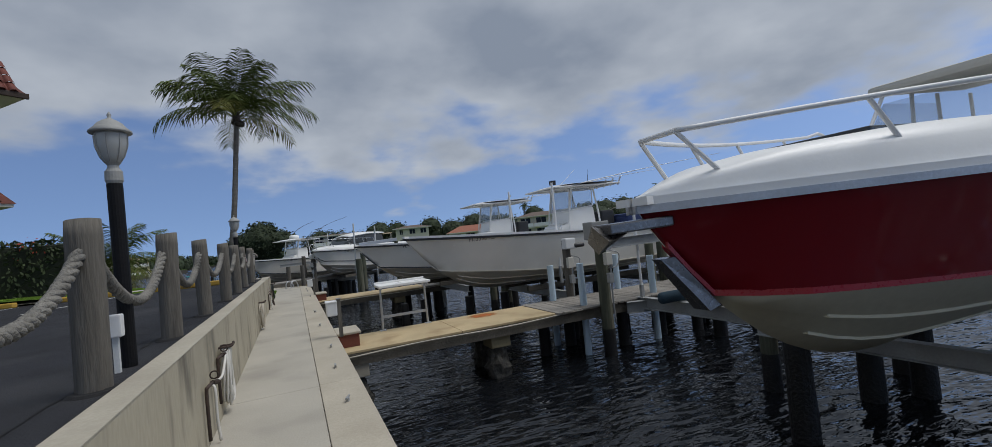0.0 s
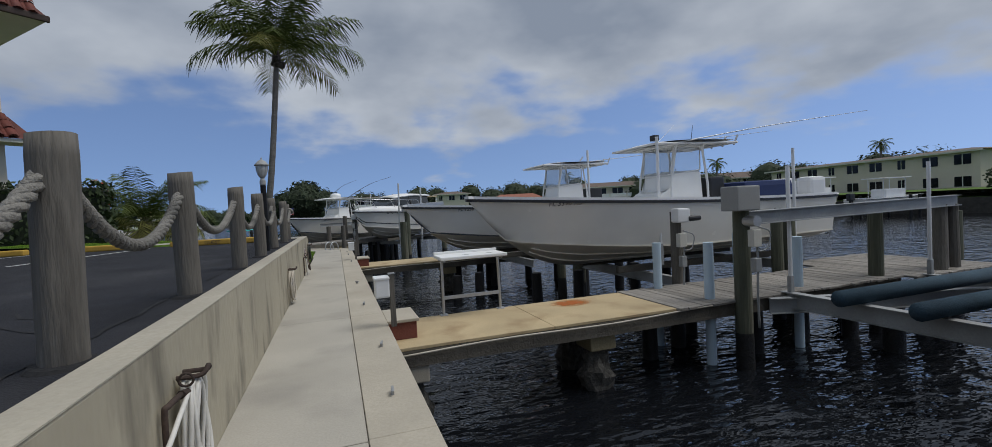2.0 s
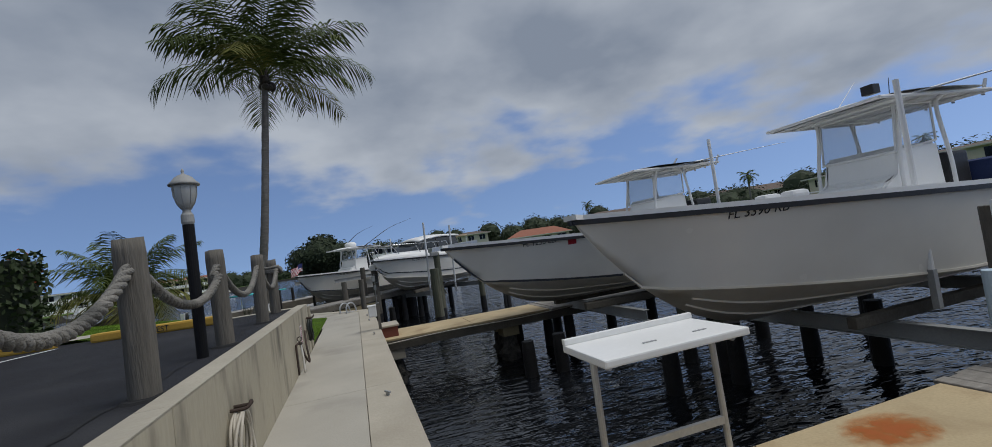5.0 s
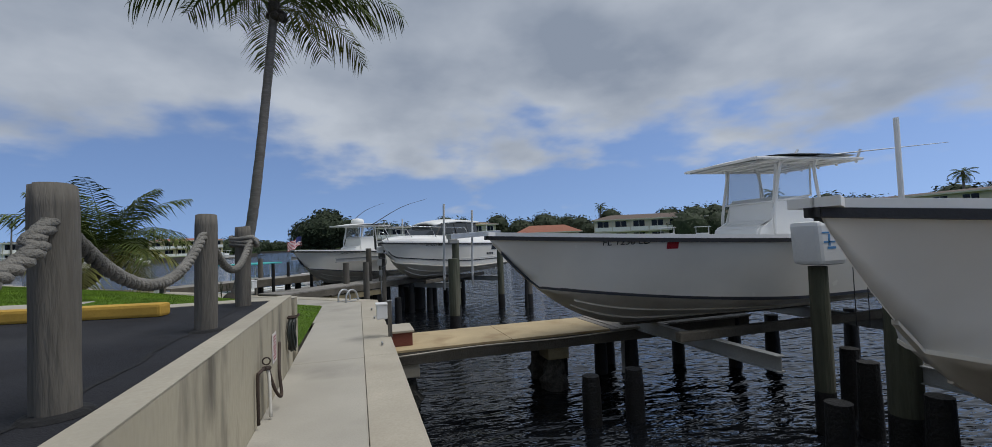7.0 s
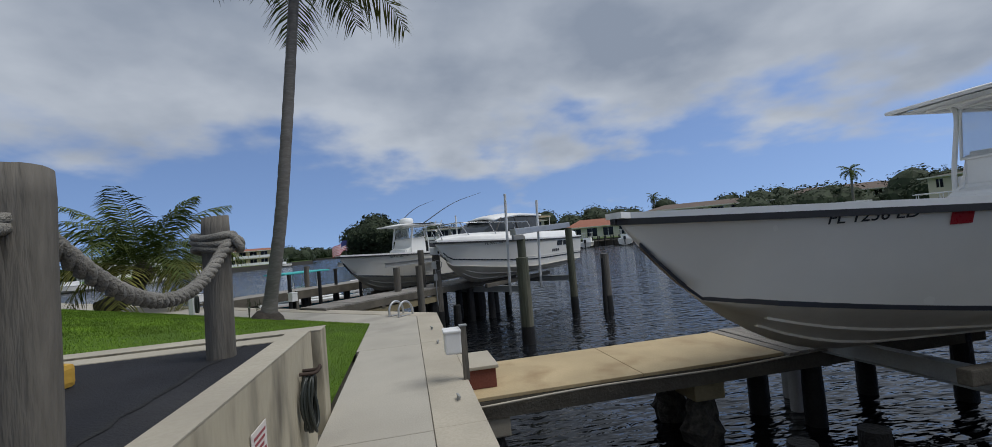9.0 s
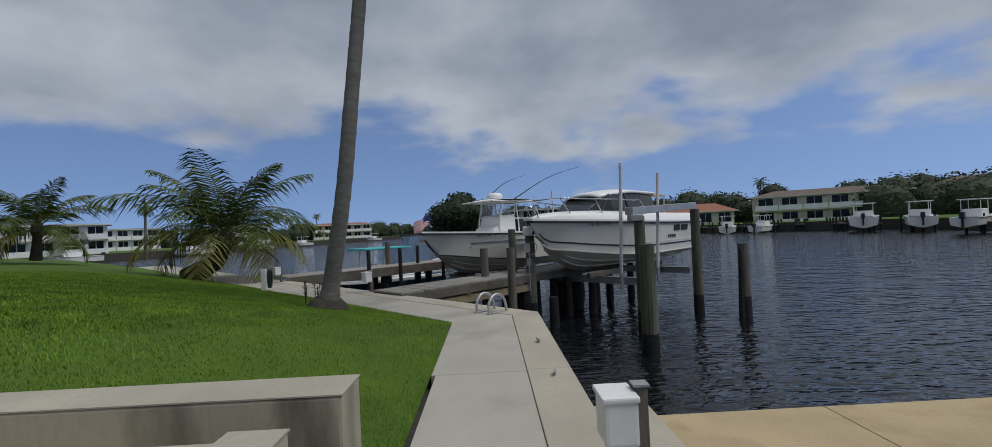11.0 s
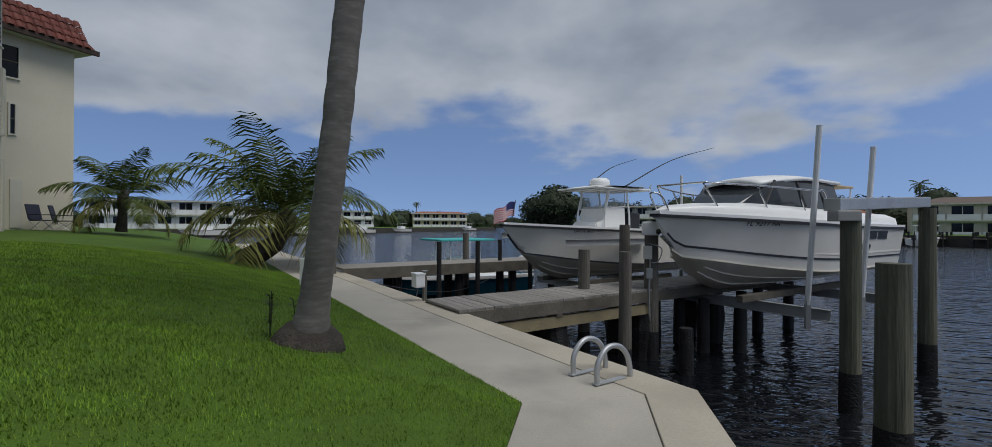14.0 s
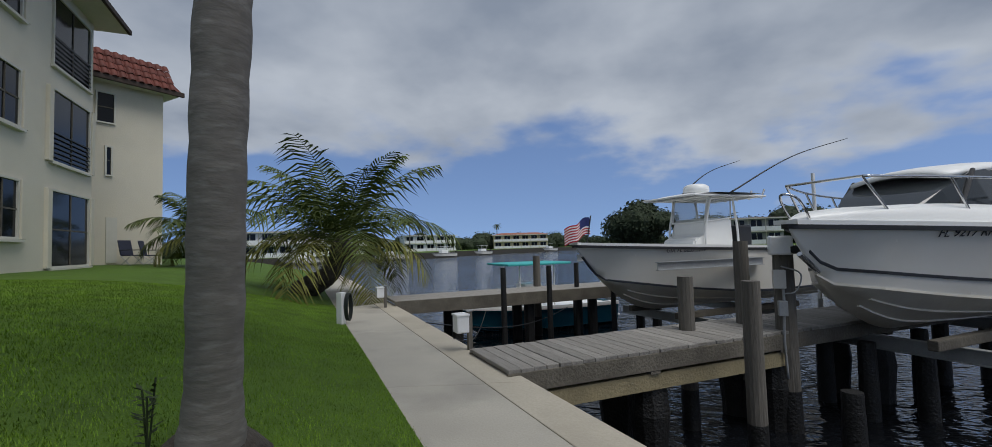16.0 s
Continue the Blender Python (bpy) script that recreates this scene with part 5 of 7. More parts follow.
bm.faces.new([bm.verts.new(p) for p in ((4.3, -1.12, 1.8), (4.3, 1.12, 1.8), (5.0, 1.12, 2.5), (5.0, -1.12, 2.5))])
part("enclosure", bm, M_CLEAR, red, "clear vinyl side curtains")
part("deck_light", bx(4.75, 4.98, -1.0, -0.75, 2.92, 3.0, bevel=0.01), M_DARK, red, "black floodlight")
bm = bmesh.new()
q0 = [bm.verts.new((x, -0.045 - 0.03 * k / 3, z)) for k, (x, z) in enumerate(((0.14, 1.14), (0.26, 1.14), (0.62, 0.74), (0.5, 0.72)))]
q1 = [bm.verts.new((v.co.x, -v.co.y, v.co.z)) for v in q0]
bm.faces.new(q0)
bm.faces.new(q1[::-1])
for i in range(4):
    bm.faces.new((q0[i], q0[(i + 1) % 4], q1[(i + 1) % 4], q1[i]))
part("stem_plate", bm, M_ANCHOR, red, "polished steel stem guard")
bm = bx(-0.28, 0.25, -0.1, 0.1, 1.36, 1.43, bevel=0.01)
part("anchor_roller", bm, M_ANCHOR, red, "stainless anchor pulpit")
bm = bmesh.new()
q = [(-0.36, 0.0, 1.43), (-0.32, 0.12, 1.32), (-0.05, 0.03, 1.35), (-0.32, -0.12, 1.32), (-0.33, 0, 1.24)]
vs = [bm.verts.new(p) for p in q]
for f in ((0, 1, 2), (0, 2, 3), (0, 3, 4), (0, 4, 1), (1, 4, 2), (4, 3, 2)):
    bm.faces.new([vs[k] for k in f])
part("anchor", bm, M_ANCHOR, red, "folded steel plough anchor")
for ob in red.children:
    if ob.name.split(".")[0] in ("canvas_top", "top_frame", "enclosure", "deck_light"):
        ob.location.x += 0.5
side_text("A", 0.25, st_r, 4.4, 0.72, M_ALU, red, 0.3)

# boat A: name, rods, light, blue cover
side_text("First Lite", 0.34, st_a, 6.5, 0.45, M_DARK, boat_a, 0.35)
part("cover", bx(6.3, 7.8, -0.9, 0.9, 1.1, 1.6, bevel=0.12), M_BLUEC, boat_a, "dark blue canvas cover")
part("spotlight", bx(4.0, 4.13, -0.75, -0.6, zt_a + 0.05, zt_a + 0.17, bevel=0.01), M_DARK, boat_a, "black spotlight")


def outrigger(parent, p0, p1, p2, r=0.014, material=None):
    part("outrigger", tube(bmesh.new(), smooth_path([p0, p1, p2], 8), [r * (1 - 0.7 * k / 16) for k in range(17)], 6), material or M_DARK, parent, "long thin fishing outrigger", smooth=True)


outrigger(boat_a, (4.6, -0.8, zt_a), (7.0, -1.0, zt_a + 0.32), (9.8, -1.3, zt_a + 0.62), 0.016, M_ALU)
outrigger(boat_a, (4.6, 0.8, zt_a), (7.0, 1.0, zt_a + 0.3), (9.8, 1.3, zt_a + 0.58), 0.016, M_ALU)
part("antenna", rod(bmesh.new(), (4.8, 0.4, zt_a), (5.6, 0.5, zt_a + 0.6), 0.008, 0.004), M_WHITE, boat_a)
part("antenna", rod(bmesh.new(), (5.8, 0.2, zt_a), (5.9, 0.2, zt_a + 0.55), 0.01, 0.004), M_DARK, boat_a)
outrigger(boat_b, (5.2, -0.75, zt_b), (6.4, -0.85, zt_b + 0.1), (8.3, -0.95, zt_b + 0.26), 0.016, M_ALU)
part("aerial_mount", rod(bmesh.new(), (5.7, 0.0, zt_b), (5.95, 0.0, zt_b + 0.28), 0.02), M_ALU, boat_b)
for x in (1.05, 1.2):
    part("cleat", tube(bmesh.new(), smooth_path([(x - 0.12, 0, 1.36), (x - 0.06, 0, 1.42), (x + 0.06, 0, 1.42), (x + 0.12, 0, 1.36)], 3), 0.012), M_STEEL, boat_b)
h, z, lean, yaw = side_place(st_b, 2.35, 0.86, 0.012)
part("decal", bx(-0.08, 0.08, -0.002, 0.002, -0.05, 0.05), M_REDL, boat_b, "small red registration decal", m=pose(2.35, -h, z, lean, 0, -yaw))

# pilothouse boat
raised_deck(cab, st_c, 7.8, 0.22, M_DECK)


def pilothouse(parent):
    bm = bmesh.new()
    rows = []
    for k, (x, w0, z0, w1, z1) in enumerate(((1.75, 0.5, 1.42, 0.45, 1.46), (2.2, 0.78, 1.40, 0.62, 1.72), (2.75, 0.95, 1.38, 0.72, 1.98), (3.6, 1.02, 1.36, 0.78, 2.08), (4.6, 1.02, 1.34, 0.8, 2.08), (5.2, 1.0, 1.34, 0.8, 2.02))):
        rows.append([bm.verts.new(p) for p in ((x, -w0, z0), (x, -w1, z1), (x, w1, z1), (x, w0, z0))])
    for a, b in zip(rows, rows[1:]):
        for j in range(3):
            bm.faces.new((a[j], a[j + 1], b[j + 1], b[j]))
    bm.faces.new(rows[0])
    bm.faces.new(rows[-1][::-1])
    part("cabin_glass", bm, M_GLASS, parent, "dark tinted wraparound windows")
    bm = bmesh.new()
    nx, ny = 10, 6
    g = []
    for i in range(nx + 1):
        u = i / nx
        g.append([bm.verts.new((2.45 + 2.95 * u, (j / ny * 2 - 1) * (0.62 + 0.24 * min(1, u * 2.5)), 1.88 + 0.2 * min(1, u * 2.2) ** 0.7 + 0.1 * (1 - (j / ny * 2 - 1) ** 2) - 0.05 * u)) for j in range(ny + 1)])
    for a, b in zip(g, g[1:]):
        for j in range(ny):
            bm.faces.new((a[j], a[j + 1], b[j + 1], b[j]))
    r = bmesh.ops.extrude_face_region(bm, geom=bm.faces[:])
    bmesh.ops.translate(bm, vec=(0, 0, 0.07), verts=[v for v in r["geom"] if isinstance(v, bmesh.types.BMVert)])
    part("roof", bm, M_DECK, parent, "white moulded cabin roof", smooth=True)
    for sgn in (-1, 1):
        for xa, xb in ((2.2, 2.75), (3.45, 3.5), (4.4, 4.35)):
            part("window_post", tube(bmesh.new(), [(xa, sgn * (0.79 if xa < 3 else 1.025), 1.39), (xb, sgn * 0.735 if xa < 3 else sgn * 0.8, 2.0)], 0.028, 8), M_DARK, parent)
    part("wiper", rod(bmesh.new(), (2.2, -0.3, 1.66), (2.55, -0.1, 1.86), 0.01), M_DARK, parent)
    part("sun_awning", bx(5.35, 6.3, -0.8, 0.8, 2.0, 2.05, bevel=0.02), M_TANC, parent, "tan canvas awning")
    for y in (-0.75, 0.75):
        part("awning_pole", rod(bmesh.new(), (6.2, y, 1.2), (6.25, y, 2.0), 0.016), M_WHITE, parent)


pilothouse(cab)
for ob in cab.children:
    if ob.name.split(".")[0] in ("cabin_glass", "roof", "window_post", "wiper", "sun_awning", "awning_pole"):
        ob.location.z += 0.19
bow_rail(cab, st_c, 1.0, 3.7, 0.56, M_STEEL, 0.018, 3, 0.25, 0.02)
part("pulpit", tube(bmesh.new(), smooth_path([(0.35, -0.12, 1.45), (0.1, -0.12, 1.8), (-0.02, 0, 1.88), (0.1, 0.12, 1.8), (0.35, 0.12, 1.45)], 4), 0.016, 8), M_STEEL, cab)
side_text("FL 9217 RK", 0.16, st_c, 1.9, 0.84, M_DARK, cab, 0.2)
for k, (xa, xb) in enumerate(((5.7, 6.15), (6.25, 6.8))):
    h, z, lean, yaw = side_place(st_c, (xa + xb) / 2, 0.78, 0.012)
    part("hull_window", bx(-(xb - xa) / 2, (xb - xa) / 2, -0.004, 0.004, -0.1, 0.09, bevel=0.003), M_GLASS, cab, "dark hull window", m=pose((xa + xb) / 2, -h, z, lean, 0, 0))
for k in range(4):
    h, z, lean, yaw = side_place(st_c, 5.35 + 0.16 * k, 0.5, 0.012)
    part("mark", bx(-0.05, 0.05, -0.003, 0.003, -0.05, 0.05), M_STRIPE, cab, "plain dark maker's mark", m=pose(5.35 + 0.16 * k, -h, z, lean, 0, 0))
part("side_stripe", band(bmesh.new(), st_c, 7, -0.02, 0.02, 0.010, 0.02, first=3), M_DARK, cab, "thin black stripe")
part("knuckle_line", band(bmesh.new(), st_c, 7, 0.09, 0.125, 0.022, 0.05, first=3), M_GEL, cab)
outboard(cab, 8.0, 0.0, 0.75)
# chain and stem fitting
part("stem_guard", tube(bmesh.new(), smooth_path([(0.22, 0, 1.12), (0.6, 0, 0.85), (0.95, 0, 0.55)], 5), 0.035, 8), M_STEEL, cab, "steel stem guard")

# boat D: open hardtop, radar dome, outriggers, flag
part("radar_dome", lathe(bmesh.new(), [(0.26, 0), (0.3, 0.06), (0.29, 0.16), (0.2, 0.22), (0.05, 0.24)], 20, (3.5, 0, zt_d + 0.1)), M_DECK, boat_d, "white round radar dome", smooth=True)
outrigger(boat_d, (3.6, -0.8, zt_d), (5.2, -1.2, zt_d + 0.85), (6.9, -1.5, zt_d + 1.35), 0.022)
outrigger(boat_d, (3.6, 0.8, zt_d), (5.2, 1.2, zt_d + 0.85), (6.9, 1.5, zt_d + 1.35), 0.022)
side_text("GIX FL 6837 NW", 0.12, st_d, 2.1, 0.86, M_DARK, boat_d, 0.2)
beam("lift_top_beam", (1.0, -1.35, 1.28), (3.9, -1.35, 1.28), 0.1, 0.16, M_ALU, lift_d)
beam("lift_top_beam", (1.0, 1.45, 1.4), (3.9, 1.45, 1.4), 0.1, 0.16, M_ALU, lift_d)
# flag on a short staff at the bow
fl = thing("flag", Matrix.Translation((-2.25, 30.3, 1.3)) @ pose(0, 0, 0, 0, 0, ang), "striped red, white and blue flag on a short staff", "flag")
part("staff", rod(bmesh.new(), (0.1, 0, -0.12), (0.25, 0, 0.62), 0.012), M_DARK, fl)


def flag_piece(u0, u1, v0, v1, material):
    bm = bmesh.new()
    n = 8
    g = []
    for i in range(n + 1):
        u = u0 + (u1 - u0) * i / n
        row = []
        for v in (v0, v1):
            row.append(bm.verts.new((0.22 - 0.62 * u, 0.05 * math.sin(u * 7), 0.58 - 0.36 * v - 0.26 * u ** 1.3 + 0.03 * math.sin(u * 9))))
        g.append(row)
    for a, b in zip(g, g[1:]):
        bm.faces.new((a[0], a[1], b[1], b[0]))
    r = bmesh.ops.extrude_face_region(bm, geom=bm.faces[:])
    bmesh.ops.translate(bm, vec=(0, 0.004, 0), verts=[v for v in r["geom"] if isinstance(v, bmesh.types.BMVert)])
    part("stripe" if material is not M_FLAGB else "canton", bm, material, fl)


for k in range(13):
    flag_piece(0.4 if k < 7 else 0.0, 1.0, k / 13, (k + 1) / 13, M_FLAGR if k % 2 == 0 else M_FLAGW)
flag_piece(0.0, 0.4, 0.0, 7 / 13, M_FLAGB)

# teal skiff moored beyond the far dock
sk = thing("teal_skiff", Matrix.Translation(leg2(12.7, 2.0, -1.45)) @ pose(0, 0, 0, 0, 0, ang), "teal skiff with turquoise canopy moored by the far dock", "boat")
st_s, _ = make_hull(sk, 5.6, 2.0, 0.85, M_TEAL, M_TEAL, M_WHITE, None, 0.3, 0.5)
for x in (2.2, 3.4):
    for y in (-0.6, 0.6):
        part("canopy_pole", rod(bmesh.new(), (x, y, 0.8), (x, y, 2.15), 0.022), M_WHITE, sk)
bm = bx(1.7, 3.9, -0.85, 0.85, 2.15, 2.22, bevel=0.03)
part("canopy", bm, M_TEALC, sk, "turquoise canopy")
part("console", bx(2.5, 3.1, -0.35, 0.35, 0.8, 1.55, bevel=0.05), M_DECK, sk)
outboard(sk, 5.6, 0.0, 0.75)
for k in range(2):
    ln = thing("mooring_line", pose(0, 0, 0), "thin dark mooring line running to the skiff", "rope", "mooring lines")
    a = leg2(5.6 + 1.6 * k, 0.0, 0.02)
    b = leg2(12.0, 3.0 + 3 * k, -0.6)
    part("line", tube(bmesh.new(), [a.lerp(b, f) - Vector((0, 0, 0.35 * math.sin(math.pi * f))) for f in np.linspace(0, 1, 14)], 0.012, 6), M_DARK, ln)


# ---- palms ----
def frond(bm, base, az, up, length, droop, rnd, leaf=0.42, pairs=34, twist=0.0):
    """One feathered leaf: a rib that rises and then bends over, with narrow leaflets on both sides."""
    d = Vector((math.cos(az), math.sin(az), 0))
    pts = []
    for k in range(13):
        f = k / 12
        ang_ = up - droop * f ** 1.3
        step = length / 12
        pts.append(Vector(base) if k == 0 else pts[-1] + step * (math.cos(ang_) * d + Vector((0, 0, math.sin(ang_)))))
    tube(bm, pts, [0.022 * (1 - 0.85 * k / 12) for k in range(13)], 5)
    side0 = Vector((-d.y, d.x, 0))
    for i in range(pairs):
        f = 0.13 + 0.87 * i / pairs
        k = min(11, int(f * 12))
        g = f * 12 - k
        p = pts[k].lerp(pts[k + 1], g)
        t = (pts[k + 1] - pts[k]).normalized()
        nrm = side0.cross(t).normalized()
        ll = leaf * length / 2.6 * (math.sin(math.pi * min(1, f * 0.82 + 0.18)) ** 0.6 + 0.15) * rnd.uniform(0.85, 1.15)
        for sgn in (-1, 1):
            out = (side0 * sgn * 0.8 + t * rnd.uniform(0.5, 0.75) + nrm * rnd.uniform(-0.05, 0.25)).normalized()
            tip = p + out * ll - Vector((0, 0, ll * rnd.uniform(0.25, 0.6)))
            mid = p + out * ll * 0.55 - Vector((0, 0, ll * 0.08))
            w = t * 0.027
            a, b, c, e, h = bm.verts.new(p - w * 0.5), bm.verts.new(p + w * 0.5), bm.verts.new(mid + w), bm.verts.new(mid - w), bm.verts.new(tip)
            bm.faces.new((a, b, c, e))
            bm.faces.new((e, c, h))


def palm(name, pts, radii, crown, n, length, seed, label, old=3, spread=(1.25, -0.5), trunk_mat=None, nuts=False, leaf=0.42, droop=(1.15, 0.65)):
    rnd = random.Random(seed)
    p = thing(name, Matrix.Translation(pts[0]), label, "palm tree", "palms")
    o = Vector(pts[0])
    path = smooth_path([Vector(q) - o for q in pts], 14)
    rs = []
    for i in range(len(path)):
        f = i / (len(path) - 1)
        k = f * (len(radii) - 1)
        j = min(len(radii) - 2, int(k))
        rs.append((radii[j] * (1 - k + j) + radii[j + 1] * (k - j)) * (1 + 0.025 * math.sin(i * 2.1) + 0.02 * rnd.uniform(-1, 1)))
    part("trunk", tube(bmesh.new(), path, rs, 20), trunk_mat or M_TRUNK, p, smooth=True)
    c = Vector(crown) - o
    if nuts:
        bm = bmesh.new()
        for k in range(9):
            a = rnd.uniform(0, 6.28)
            bmesh.ops.create_icosphere(bm, subdivisions=2, radius=0.11, matrix=Matrix.Translation(c + Vector((0.2 * math.cos(a), 0.2 * math.sin(a), rnd.uniform(-0.35, -0.05)))))
        part("coconuts", bm, M_TRUNKD, p, "dark cluster of coconuts")
    if nuts:
        part("root_collar", lathe(bmesh.new(), [(0.34, 0.05), (0.3, 0.2), (0.22, 0.29), (0.15, 0.35)], 18), M_TRUNKD, p, "dark mat of roots at the foot", smooth=True)
    part("heart", lathe(bmesh.new(), [(radii[-1] * 1.1, -0.35), (radii[-1] * 1.7, -0.1), (radii[-1] * 1.3, 0.2), (0.03, 0.5)], 12, c), M_TRUNKD, p)
    for k in range(n):
        f = (k + 0.5) / n
        up = spread[0] + (spread[1] - spread[0]) * f ** 0.9 + rnd.uniform(-0.12, 0.12)
        bm = bmesh.new()
        ll = length * rnd.uniform(0.85, 1.1) * (0.8 + 0.2 * math.sin(math.pi * f))
        frond(bm, c + Vector((0, 0, 0.12 - 0.2 * f)), k * 2.39996 + rnd.uniform(-0.25, 0.25), up, ll, droop[0] + droop[1] * f + rnd.uniform(-0.15, 0.2), rnd, leaf)
        part("frond", bm, M_LEAFY if k >= n - old else M_LEAF, p)
    return p


palm("coconut_palm", [(-2.66, 22.12, 0.1), (-2.53, 22.05, 0.7), (-2.24, 21.85, 2.0), (-2.05, 21.78, 3.3), (-1.9, 21.9, 4.8), (-1.69, 22.2, 7.3)], [0.2, 0.125, 0.112, 0.105, 0.1, 0.095],
     (-1.69, 22.22, 7.4), 30, 3.5, 5, "tall coconut palm with slim grey trunk on the lawn", 2, (1.5, 0.4), nuts=True, leaf=0.72, droop=(1.05, 0.45))
PB = Vector((-10.0, 30.75, 0.1))
palm("young_palm", [PB + Vector((-0.35, 0.0, 0.1)), PB + Vector((0.1, 0.05, 0.28)), PB + Vector((0.6, 0.2, 0.6)), PB + Vector((0.9, 0.3, 1.2))], [0.3, 0.32, 0.26, 0.2],
     PB + Vector((0.9, 0.3, 1.25)), 27, 3.8, 11, "bushy young palm with a dark leaning trunk", 7, (1.5, 0.4), M_TRUNKD, leaf=0.72, droop=(0.75, 1.35))
PC = Vector((-17.6, 33.2, 0.95))
palm("young_palm", [PC, PC + Vector((0.05, 0, 0.5)), PC + Vector((0.1, 0, 1.1))], [0.2, 0.16, 0.13], PC + Vector((0.1, 0, 1.2)), 18, 2.7, 13, "small palm beside the apartment house", 4, (1.45, 0.0), M_TRUNKD, leaf=0.7, droop=(0.8, 1.0))
for q, hh, sd in (((-52, 86, 0.05), 7.5, 17), ((-84, 158, 0.05), 11, 18), ((70, 74, 0.2), 8, 21), ((94, 60, 0.2), 9.5, 22), ((90, 36, 0.2), 8.5, 25), ((62, 120, 0), 9.5, 23), ((-70, 205, 0.05), 10, 24)):
    palm("far_palm", [q, (q[0] + 0.1, q[1], hh / 2), (q[0] + 0.2, q[1], hh - 0.3)], [0.25, 0.18, 0.15], (q[0] + 0.2, q[1], hh - 0.3), 16, 2.2, sd, "distant palm standing over the far shore", 2, (1.2, -0.6), leaf=0.6)
# weeds at the palm's foot
for k, (x, y) in enumerate(((-2.92, 22.0), (-2.86, 22.3))):
    rnd = random.Random(k)
    w = thing("weed", pose(x, y, lawn_height(x, y)), "small dark weed at the palm's foot", "plant", "weeds")
    for s in range(3):
        a = rnd.uniform(0, 6.28)
        top = Vector((0.06 * math.cos(a), 0.06 * math.sin(a), rnd.uniform(0.2, 0.42)))
        bm = tube(bmesh.new(), [(0, 0, 0), tuple(top * 0.5), tuple(top)], 0.005, 5)
        for i in range(14):
            f = rnd.uniform(0.25, 1)
            b = rnd.uniform(0, 6.28)
            p = top * f
            u = Vector((math.cos(b), math.sin(b), rnd.uniform(0, 0.6)))
            v = Vector((-math.sin(b), math.cos(b), 0)) * 0.012
            bm.faces.new([bm.verts.new(p), bm.verts.new(p + u * 0.03 + v), bm.verts.new(p + u * 0.065), bm.verts.new(p + u * 0.03 - v)])
        part("stem", bm, M_HEDGE, w)


# ---- leafy masses ----
def leaf_cloud(bm, blobs, n, size, rnd, flat_=0.0):
    """Small leaf quads on and just inside a set of lumpy balls (x, y, z, rx, ry, rz)."""
    vol = [b[3] * b[4] * b[5] for b in blobs]
    for b, vv in zip(blobs, vol):
        for _ in range(max(8, int(n * vv / sum(vol)))):
            d = Vector((rnd.gauss(0, 1), rnd.gauss(0, 1), rnd.gauss(0, 1))).normalized()
            r = rnd.uniform(0.72, 1.0) * (1 + 0.22 * noise.noise(d * 2.3 + Vector(b[:3])))
            p = Vector((b[0] + d.x * b[3] * r, b[1] + d.y * b[4] * r, b[2] + d.z * b[5] * r))
            nn = (d + Vector((rnd.uniform(-0.8, 0.8), rnd.uniform(-0.8, 0.8), rnd.uniform(-0.4, 0.8)))).normalized()
            u = nn.orthogonal().normalized()
            v = nn.cross(u)
            a = rnd.uniform(0, 6.28)
            u, v = u * math.cos(a) + v * math.sin(a), v * math.cos(a) - u * math.sin(a)
            s = size * rnd.uniform(0.6, 1.3)
            bm.faces.new([bm.verts.new(p - u * s), bm.verts.new(p - v * s * 0.5 + nn * s * 0.15), bm.verts.new(p + u * s), bm.verts.new(p + v * s * 0.5 + nn * s * 0.15)])
    return bm


def core(bm, blobs, share=0.8):
    """Lumpy inner masses, so that the sky does not show right through."""
    for b in blobs:
        vs = bmesh.ops.create_icosphere(bm, subdivisions=2, radius=1.0)["verts"]
        for v in vs:
            k = share * (1 + 0.25 * noise.noise(v.co * 2.5 + Vector(b[:3])))
            v.co = Vector((b[0] + v.co.x * b[3] * k, b[1] + v.co.y * b[4] * k, b[2] + v.co.z * b[5] * k))


def tree(x, y, z, h, w, seed, label="dense dark green broadleaf tree on the far shore", n=2600, size=0.34):
    rnd = random.Random(seed)
    t = thing("broadleaf_tree", pose(x, y, z), label, "tree", "far trees")
    bm = tube(bmesh.new(), [(0, 0, -0.5), (0.1, 0, h * 0.2), (0.0, 0.1, h * 0.5)], [0.4, 0.3, 0.15], 8)
    for k in range(5):
        a = k * 1.3
        tube(bm, [(0, 0, h * 0.25), (w * 0.2 * math.cos(a), w * 0.2 * math.sin(a), h * 0.5), (w * 0.34 * math.cos(a), w * 0.34 * math.sin(a), h * 0.65)], [0.18, 0.12, 0.05], 6)
    part("trunk", bm, M_TRUNKD, t)
    blobs = []
    for k in range(11):
        a = rnd.uniform(0, 6.28)
        rr = w * 0.34 * math.sqrt(rnd.random())
        hz = h * rnd.uniform(0.38, 0.84) * (1 - 0.25 * rr / (w * 0.34))
        s = w * rnd.uniform(0.15, 0.24)
        blobs.append((rr * math.cos(a), rr * math.sin(a), hz, s, s, s * 0.8))
    bm = leaf_cloud(bmesh.new(), blobs, n, size, rnd)
    core(bm, blobs, 0.7)
    part("crown", bm, M_TREE, t)
    return t


